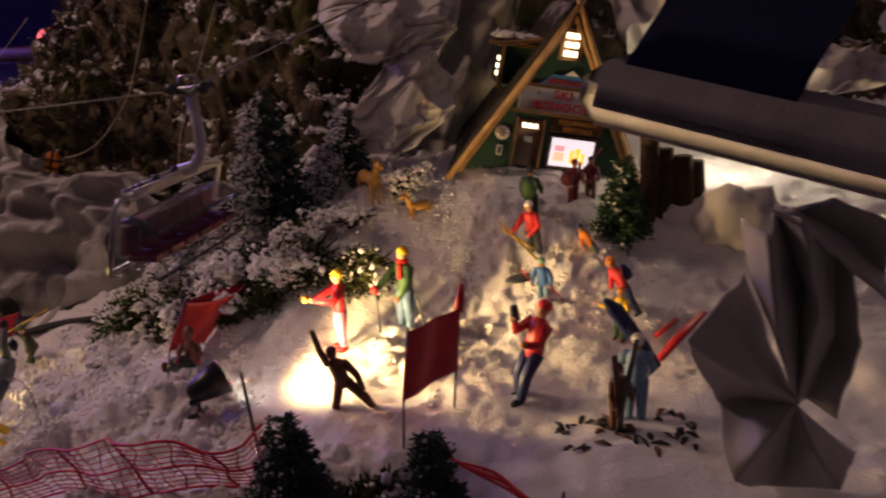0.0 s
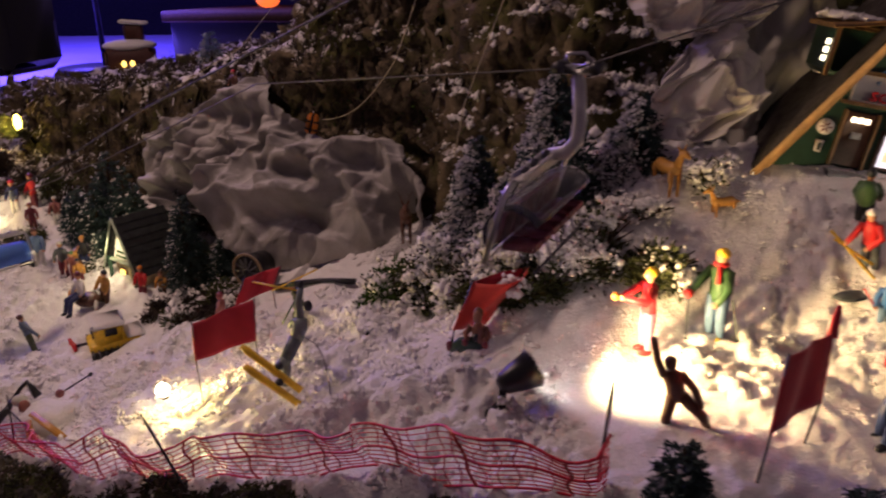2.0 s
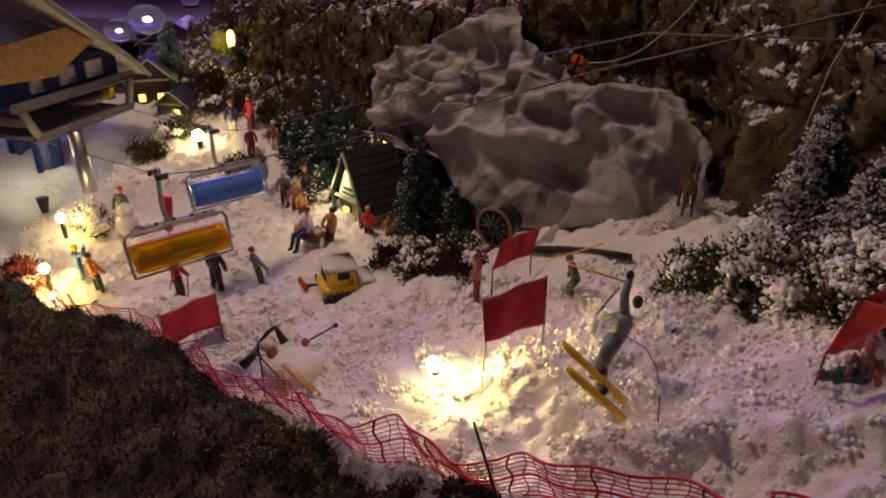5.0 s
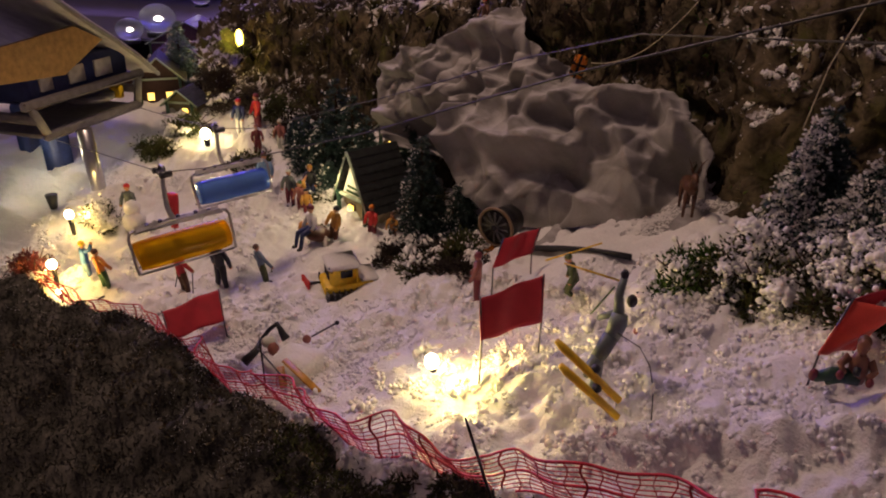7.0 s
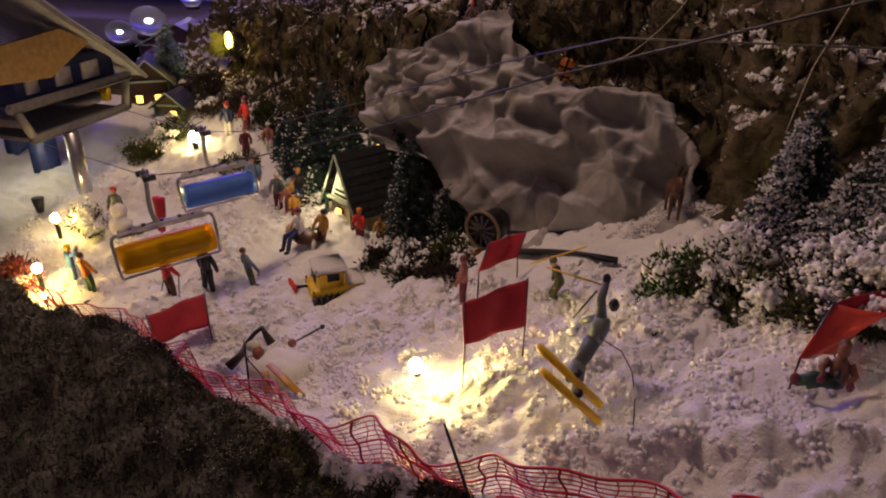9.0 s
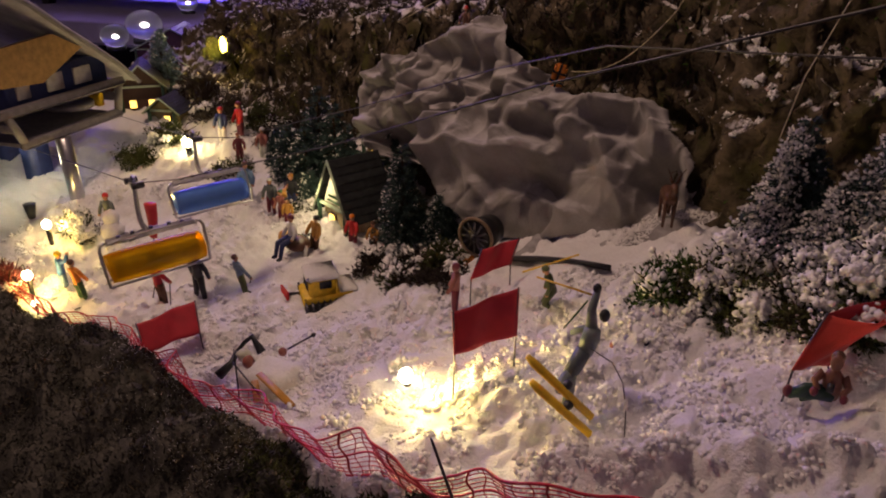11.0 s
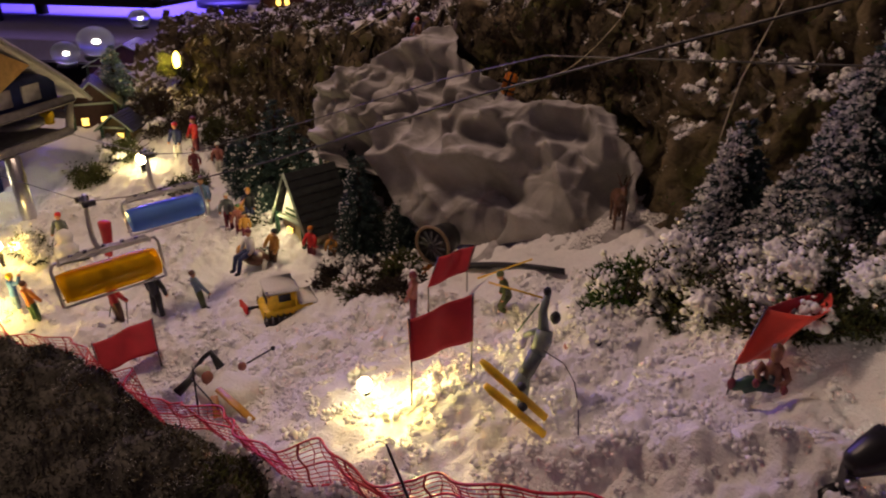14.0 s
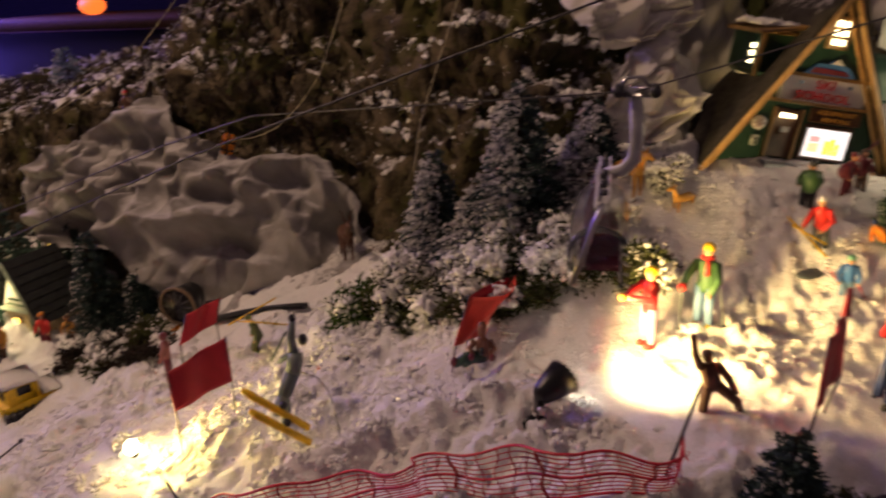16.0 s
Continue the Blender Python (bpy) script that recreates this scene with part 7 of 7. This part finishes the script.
ws = thing("rolled_flag", "rolled red flag hanging like a windsock on its pole", "flag", footed(-0.862, 0.362))
one("pole", ws, DARK_METAL, tube=([(0, 0, -0.01), (-0.002, 0.004, 0.07)], 0.0008, 6))
roll = Shape()
roll.tube([(-0.001, 0.002, 0.028), (0, 0.004, 0.045), (0, 0.005, 0.062), (0, 0.005, 0.0745)], [0.0055, 0.0068, 0.0085, 0.0095], RED_CLOTH, 14, 0.62)
roll.ball((0, 0.005, 0.0745), (0.0093, 0.0060, 0.0022), SCARLET, 5, 14)
roll.part("cloth", ws)

# ---------- safety net along the piste ----------


def net(label, line, height, cell, rows_n, wave, lean=0.25, group="red safety nets"):
    t = thing("safety_net", label, "net", (0, 0, 0), (0, 0, 0), group)
    pts, run = [Vector((x, y, 0)) for x, y in line], [0.0]
    for a, b in zip(pts, pts[1:]):
        run.append(run[-1] + (b - a).length)
    total = run[-1]
    xs, ys = [p.x for p in pts], [p.y for p in pts]

    def at(s, h):
        x, y = float(np.interp(s, run, xs)), float(np.interp(s, run, ys))
        x2, y2 = float(np.interp(s + 0.004, run, xs)), float(np.interp(s + 0.004, run, ys))
        side = Vector((y2 - y, x - x2, 0)).normalized()
        w = wave * (math.sin(s * 62 + 1.2 * math.sin(s * 17)) + 0.5 * math.sin(s * 131 + h * 40))
        z = gz(x, y) + h * (1 + 0.10 * math.sin(s * 44)) + 0.004 * math.sin(s * 62 + 0.8) + 0.002
        return Vector((x, y, z)) + side * (w * (0.35 + h / height) + lean * h)

    n = int(total / 0.0045)
    for i in range(rows_n):
        h = height * i / (rows_n - 1)
        s = Shape()
        s.tube([at(total * k / n, h) for k in range(n + 1)], 0.00095 if i in (0, rows_n - 1, rows_n // 2) else 0.00042, RED_NET, 5, 0.7)
        s.part("strand", t)
    m = int(total / cell)
    for k in range(m + 1):
        s = Shape()
        s.tube([at(total * k / m + 0.0015 * math.sin(k * 3.1 + j), height * j / (rows_n - 1)) for j in range(rows_n)], 0.0010 if k % 6 == 0 else 0.0004, ORANGE_NET if k % 6 == 0 else RED_NET, 4, 0.7)
        s.part("mesh_cord", t)
    return t


net("wavy red plastic safety net along the lower edge of the piste", FENCE, 0.041, 0.0088, 11, 0.0050, 0.40)
net("collapsed piece of red safety net on the snow", [(0.064, -0.172), (0.085, -0.196), (0.104, -0.225)], 0.018, 0.0075, 6, 0.004, 0.8)
for a, b in (((-0.310, -0.062, -0.092), (-0.325, -0.077, -0.018)), ((-0.044, -0.135, -0.014), (-0.043, -0.166, 0.069)), ((-0.560, 0.085, -0.190), (-0.590, 0.128, -0.140)), ((0.097, -0.228, -0.01), (0.103, -0.222, 0.022)), ((-0.92, 0.212, -0.21), (-0.935, 0.222, -0.150))):
    tagged(one("net_post", None, BLACK, tube=([a, Vector(a).lerp(Vector(b), 0.9), b], [0.0010, 0.0009, 0.0005], 7)), "thin black post holding the red net", "post", "net posts")

# ---------- lamps ----------
sp = thing("spotlight", "small black spotlight standing on the snow, switched on", "spotlight", (-0.101, -0.060, gz(-0.101, -0.06) - 0.002))
head = Shape()
a, b = Vector((0.004, -0.004, 0.027)), Vector((0.024, 0.008, 0.033))
head.tube([a, a.lerp(b, 0.12), a.lerp(b, 0.55), b], [0.004, 0.0068, 0.0098, 0.0118], BLACK, 20)
head.part("head", sp)
rim = Shape()
for i in range(20):
    k = 2 * math.pi * i / 20
    d = (b - a).normalized()
    u = d.cross(Vector((0, 1, 0))).normalized()
    w = d.cross(u)
    rim.ball(b + (u * math.cos(k) + w * math.sin(k)) * 0.0114, 0.0011, STEEL, 4, 6)
rim.part("rim", sp, "ribbed metal rim")
one("lens", sp, LED, tube=([b - d * 0.0006, b + d * 0.0004], 0.0098, 18))
one("yoke", sp, BLACK, box=((0.006, 0, 0.016), (0.0045, 0.012, 0.016)))
one("knob", sp, STEEL, tube=([(0.006, -0.009, 0.019), (0.006, -0.0055, 0.019)], 0.0028, 10))
one("foot", sp, BLACK, tube=([(0.0, 0, -0.004), (0.0, 0, 0.004), (0.004, 0, 0.010)], [0.0068, 0.0062, 0.0035], 14))


def bulb(label, place, r=0.0055, down=0.02, mat=BULB, tall=1.1):
    t = thing("bulb", label, "lamp", place, (0, 0, 0), "bare bulbs on the snow")
    one("glass", t, mat, ball=((0, 0, 0), (r, r, r * tall)))
    one("socket", t, BLACK, tube=([(0.002, 0, -down), (0.001, 0, -r)], [r * 0.45, r * 0.6], 10))


bulb("bare round bulb glowing on the snow below the gate", (-0.399, 0.081, -0.098), 0.0060, 0.009)
bulb("bare round bulb glowing beside the net", (-0.955, 0.240, -0.176), 0.0060, 0.03)
bulb("bare round bulb glowing beside the pale bush", (-1.022, 0.346, -0.160), 0.0062, 0.03)
bulb("bare bulb glowing between the village figures", (-0.968, 0.600, -0.110), 0.0085, 0.02)
bulb("bright yellow lamp against the end of the rock", (-1.082, 0.902, -0.012), 0.0072, 0.03, BULB_YELLOW, 2.4)
bulb("tiny second bulb low beside the net", (-0.925, 0.215, -0.196), 0.0036, 0.012)

# ---------- snowcat, snow gun, plank ----------
cat = thing("snowcat", "yellow snow groomer with a snow-covered roof", "snowcat", (-0.588, 0.318, gz(-0.588, 0.318) - 0.007), (0, 4, -52))
one("body", cat, YELLOW_P, box=((0, 0, 0.012), (0.040, 0.060, 0.014), None, 0.003))
cab = one("cab", cat, YELLOW_P, box=((0, -0.006, 0.027), (0.034, 0.034, 0.024), None, 0.003))
one("windscreen", cab, CHAR, box=((0, -0.0235, 0.030), (0.020, 0.002, 0.011)))
one("side_window", cab, CHAR, box=((0.0175, -0.004, 0.033), (0.002, 0.014, 0.009)))
cat_door = one("door", cab, YELLOW_P, box=((-0.0175, -0.005, 0.027), (0.002, 0.018, 0.020)))
one("pane", cat_door, CHAR, box=((-0.0187, -0.005, 0.030), (0.0012, 0.012, 0.010)))
one("roof_snow", cat, SNOW, box=((0, -0.006, 0.0415), (0.038, 0.040, 0.0075), None, 0.0034))
one("rear_snow", cat, SNOW, box=((0.0, 0.024, 0.0205), (0.036, 0.022, 0.0050), None, 0.0022))
for s in (-1, 1):
    tr = Shape()
    tr.tube([(s * 0.023, -0.030, 0.006), (s * 0.023, 0.032, 0.006)], 0.0065, BLACK, 10)
    tr.part("track", cat)
    for i in range(9):
        one("cleat", cat, DARK_METAL, box=((s * 0.023, -0.028 + 0.007 * i, 0.0075), (0.0125, 0.0022, 0.013)))
one("blade", cat, SCARLET, box=((-0.020, -0.046, 0.008), (0.020, 0.003, 0.011), Matrix.Rotation(radians(12), 4, "Z")))
one("blade_arm", cat, BLACK, tube=([(-0.01, -0.03, 0.010), (-0.016, -0.045, 0.008)], 0.0022, 6))

RING = paint("ring_ochre", (0.20, 0.14, 0.085))
gun = thing("snow_gun", "round fan snow gun with an orange base", "snow gun", (-0.412, 0.335, -0.134), (0, 0, -20))
ring = Shape()
ring.tube([(0.0215 * math.cos(k * math.pi / 14), 0, 0.047 + 0.0215 * math.sin(k * math.pi / 14)) for k in range(29)], 0.0019, RING, 8)
ring.part("ring", gun, "dull ochre ring")
one("drum", gun, BLACK, tube=([(0, 0.001, 0.047), (0, 0.032, 0.047)], [0.0205, 0.0165], 24))
for k in range(12):
    one("fan_blade", gun, DARK_METAL, box=((0.010 * math.cos(k * math.pi / 6), -0.0022, 0.047 + 0.010 * math.sin(k * math.pi / 6)), (0.016, 0.0012, 0.0022), Matrix.Rotation(-k * math.pi / 6, 4, "Y") @ Matrix.Rotation(radians(30), 4, "X")))
one("hub", gun, BLACK, ball=((0, -0.004, 0.047), (0.0042, 0.003, 0.0042)))
one("base", gun, ORANGE, box=((0, 0.008, 0.008), (0.030, 0.022, 0.018)))
one("stand", gun, DARK_METAL, box=((0, 0.010, 0.022), (0.010, 0.010, 0.014)))
pl = Shape()
pl.sheet([[(-0.377 + 0.116 * u, 0.318 - 0.062 * u + 0.014 * v, -0.110 + 0.036 * u + 0.012 * (1 - v) + 0.004 * math.sin(u * 3)) for u in (0, 0.2, 0.4, 0.6, 0.8, 1)] for v in (0, 0.5, 1)], CHAR, 0.003)
tagged(pl.part("plank"), "dark bent strip lying at the edge of the cloth drift", "plank")
for x, y, r, m in ((-0.228, 0.126, 0.0042, CHAR), (-0.236, 0.130, 0.0050, GREY), (-0.243, 0.124, 0.0046, DUSTY), (-0.221, 0.121, 0.0036, CHAR), (-0.208, 0.126, 0.0022, CHAR)):
    c = Shape()
    c.ball((0, 0, 0), (r, r * 0.8, r * 0.7), m, 6, 9, lump=0.3)
    c.m = pose(x, y, gz(x, y) + r * 0.3)
    c.v = [tuple(c.m @ Vector(v)) for v in c.v]
    tagged(c.part("pebble"), "small dark lump half buried in the snow", "pebble", "lumps in the snow")
tie = Shape()
tilt = Matrix.Rotation(radians(16), 4, "Y")
tie.box((-0.352, 0.450, 0.070), (0.015, 0.008, 0.026), ORANGE, tilt, 0.003)
for k in (-0.007, 0.003):
    tie.box(Vector((-0.352, 0.450, 0.070)) + tilt @ Vector((0, 0, k)), (0.0158, 0.0088, 0.0030), BLACK, tilt, 0.0008)
tie.box(Vector((-0.352, 0.4495, 0.070)), (0.0030, 0.0088, 0.0265), BLACK, tilt, 0.0008)
tagged(tie.part("strap"), "orange and black strap holding the twine", "strap")

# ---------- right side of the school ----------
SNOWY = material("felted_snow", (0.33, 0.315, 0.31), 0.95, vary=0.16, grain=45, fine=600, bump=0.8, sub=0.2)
nh = thing("snow_roof", "navy blue roof with a thick white snow edge", "model roof", (0.150, -0.100, 0.187), (0, 12.0, -35.5))
slab = Shape()
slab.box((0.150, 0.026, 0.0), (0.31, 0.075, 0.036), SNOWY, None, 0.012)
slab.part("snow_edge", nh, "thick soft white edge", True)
navy = Shape()
navy.prism([(0.014, 0.012), (0.102, 0.012), (0.1035, 0.0250), (0.1125, 0.0646), (0.125, 0.115), (0.034, 0.115), (0.028, 0.050)], 0.0, 0.050, paint("navy_felt", (0.006, 0.008, 0.045), 0.9))
navy.part("roof", nh, "navy felt roof", False)
one("post", nh, BARK, tube=([(0.285, 0.03, -0.16), (0.285, 0.03, -0.01)], 0.012, 10))
for x, y, z0, z1, r in ((0.252, 0.062, 0.050, 0.140, 0.0075), (0.268, 0.070, 0.050, 0.116, 0.0085), (0.282, 0.066, 0.046, 0.110, 0.0090), (0.296, 0.072, 0.046, 0.104, 0.0080)):
    tagged(one("log", None, BARK, tube=([(x, y, z0), (x + 0.002, y, (z0 + z1) / 2), (x, y + 0.001, z1)], [r, r * 1.06, r * 0.95], 12)), "dark brown upright log beside the school", "log", "upright logs")
drift2 = Shape()
drift2.ball((0.322, 0.040, 0.060), (0.034, 0.022, 0.030), HANGING, 10, 16, lump=0.5)
tagged(drift2.part("crumpled_cloth"), "crumpled grey cloth lying beside the logs", "cloth")
drift2 = Shape()
drift2.ball((0.322, 0.075, 0.055), (0.060, 0.035, 0.024), SNOW, 10, 16, lump=0.25)
tagged(drift2.part("snow_mound"), "soft heap of snow beside the school", "snow")
rsk = Shape()
rsk.tube([(0.200, -0.094, 0.014), (0.222, -0.078, 0.022), (0.245, -0.062, 0.030)], [0.0032, 0.0036, 0.0030], RED, 8, 0.5)
tagged(rsk.part("ski"), "dark red ski lying on the snow", "ski", "loose skis")
rsk = Shape()
rsk.tube([(0.215, -0.055, 0.012), (0.236, -0.040, 0.016)], [0.0022, 0.0024], SCARLET, 8, 0.5)
tagged(rsk.part("ski"), "short red ski beside the stooping figurine", "ski", "loose skis")
shoe = Shape()
shoe.ball((0.141, 0.030, gz(0.141, 0.03) + 0.004), (0.016, 0.008, 0.0022), GREY, 6, 14, rot=Matrix.Rotation(radians(25), 4, "Z"))
tagged(shoe.part("snowshoe"), "grey woven snowshoe lying on the snow", "snowshoe")
for i in range(44):
    x, y = 0.118 + 0.080 * rng.uniform(), -0.172 + 0.036 * rng.uniform()
    q, l, r = rng.uniform(0, 6.28), rng.uniform(0.004, 0.011), rng.uniform(0.0009, 0.0019)
    c = Shape()
    c.tube([(x, y, snow_at(x, y)), (x + l * math.cos(q) * 0.5, y + l * math.sin(q) * 0.5, snow_at(x, y) + r * 1.2), (x + l * math.cos(q), y + l * math.sin(q), snow_at(x, y) + 0.0005)], [r * 0.7, r * 1.3, r * 0.6], BROWN if i % 4 == 0 else CHAR, 6, 0.6)
    tagged(c.part("bark_chip"), "dark bark chip scattered on the snow", "bark chip", "bark chips")

# ---------- beyond the model ----------


def dome(label, place, r):
    t = thing("glass_dome", label, "dome lamp", place, (0, 0, 0), "glass domes")
    s = Shape()
    s.ball((0, 0, 0), (r, r, r * 0.8), GLASS, 12, 20)
    s.part("shell", t).visible_shadow = False
    one("light", t, LED, ball=((0.01, -0.01, 0.0), (r * 0.22, r * 0.2, r * 0.12)))
    one("base", t, CHAR, tube=([(0, 0, -r * 1.0), (0, 0, -r * 0.75)], r * 0.7, 16))


dome("glass dome with a white light inside", (-1.739, 1.493, -0.085), 0.052)
dome("smaller glass dome with a white light inside", (-1.659, 1.273, -0.080), 0.036)
dome("little glass dome on the house roof", (-1.60, 1.52, -0.02), 0.030)
gable_house("village_house", "dark red house with a broad roof behind the village", (-1.24, 0.92, -0.20), 40, 0.07, 0.11, 0.10, 0.055, BRICK, BRICK, (0.02,))
gable_house("village_house", "brown house beside the tinsel tree", (-1.30, 0.78, -0.20), 25, 0.06, 0.10, 0.10, 0.05, WOOD, BRICK, (-0.02,))
gable_house("village_house", "dark red house behind the tinsel tree", (-1.50, 1.30, -0.20), 20, 0.10, 0.09, 0.12, 0.05, BRICK, BRICK, ())
bl = Shape()
bl.ball((-0.58, 1.05, 0.100), (0.060, 0.035, 0.016), glow("icy_glow", (0.35, 0.62, 1.0), 1.2), 7, 14, lump=0.3)
tagged(bl.part("ice_lamp"), "pale blue glowing patch of ice on the ridge", "lamp")
bristle_tree("tinsel_tree", "small glittering blue tree behind the ridge", (-0.74, 1.08, 0.06), 0.09, 0.04, 2500, 0.3, mat=TINSEL)
bush("bush", "dark shrub behind the ridge beside the little house", (-0.82, 1.08, 0.05), (0.06, 0.04, 0.05), 2000, 200)
ST = material("stage_floor", (0.45, 0.42, 0.60), 0.5, vary=0.15, grain=3, fine=40, bump=0.1)
one("stage", None, ST, box=((-3.3, 3.4, -0.16), (4.0, 3.4, 0.08)))
tagged(bpy.data.objects["stage"], "pale platform flooded with blue light", "platform", kind="structure")
tb = thing("table", "dark wooden table in the blue-lit room", "table", (-0.75, 3.05, -0.8), (0, 0, -14))
one("tabletop", tb, WOOD, box=((0, 0, 0.90), (1.9, 0.7, 0.05)))
one("front", tb, BLACK, box=((0, -0.30, 0.45), (1.86, 0.03, 0.86)))
for x in (-0.9, 0.9):
    one("leg", tb, BLACK, box=((x, 0, 0.44), (0.06, 0.6, 0.88)))
ol = thing("tea_light", "orange glowing tea light holder on the table", "lamp", (-1.315, 3.165, 0.13))
one("holder", ol, glow("orange_glow", (1.0, 0.16, 0.03), 0.7), ball=((0, 0, 0.035), (0.060, 0.060, 0.042)))
one("rim", ol, GOLD, tube=([(0, 0, 0.068), (0, 0, 0.074)], 0.040, 16))
sd = thing("stand", "dark round stand with a thin pole on the blue platform", "stand", (-1.95, 2.75, -0.118))
one("base", sd, CHAR, tube=([(0, 0, 0), (0, 0, 0.02)], 0.20, 28))
one("pole", sd, CHAR, tube=([(0, 0, 0.02), (0, 0, 1.2)], 0.012, 10))
wall = one("wall_back", None, material("night_wall", (0.05, 0.045, 0.09), 0.9), box=((-1.5, 5.6, 0.6), (9, 0.1, 3.2)))
tagged(wall, "dark wall of the room behind the model", "wall", kind="structure")
floor = one("floor", None, material("dark_floor", (0.04, 0.035, 0.05), 0.7), box=((-1.5, 1.5, -0.86), (9, 9, 0.1)))
tagged(floor, "dark floor of the room", "floor", kind="structure")
cb = thing("cabinet", "black cabinet standing over the blue floor", "cabinet", (-2.45, 2.15, -0.81))
one("body", cb, BLACK, box=((0, 0, 0.99), (1.20, 0.35, 0.47)))
for x in (-0.55, -0.15):
    for y in (-0.12, 0.12):
        one("leg", cb, BLACK, box=((x, y, 0.38), (0.04, 0.04, 0.76)))
base = one("table_base", None, BEDROCK, box=((-0.50, 0.50, -0.63), (2.30, 1.30, 0.36)))
tagged(base, "dark cloth-covered table under the model", "table", kind="structure")
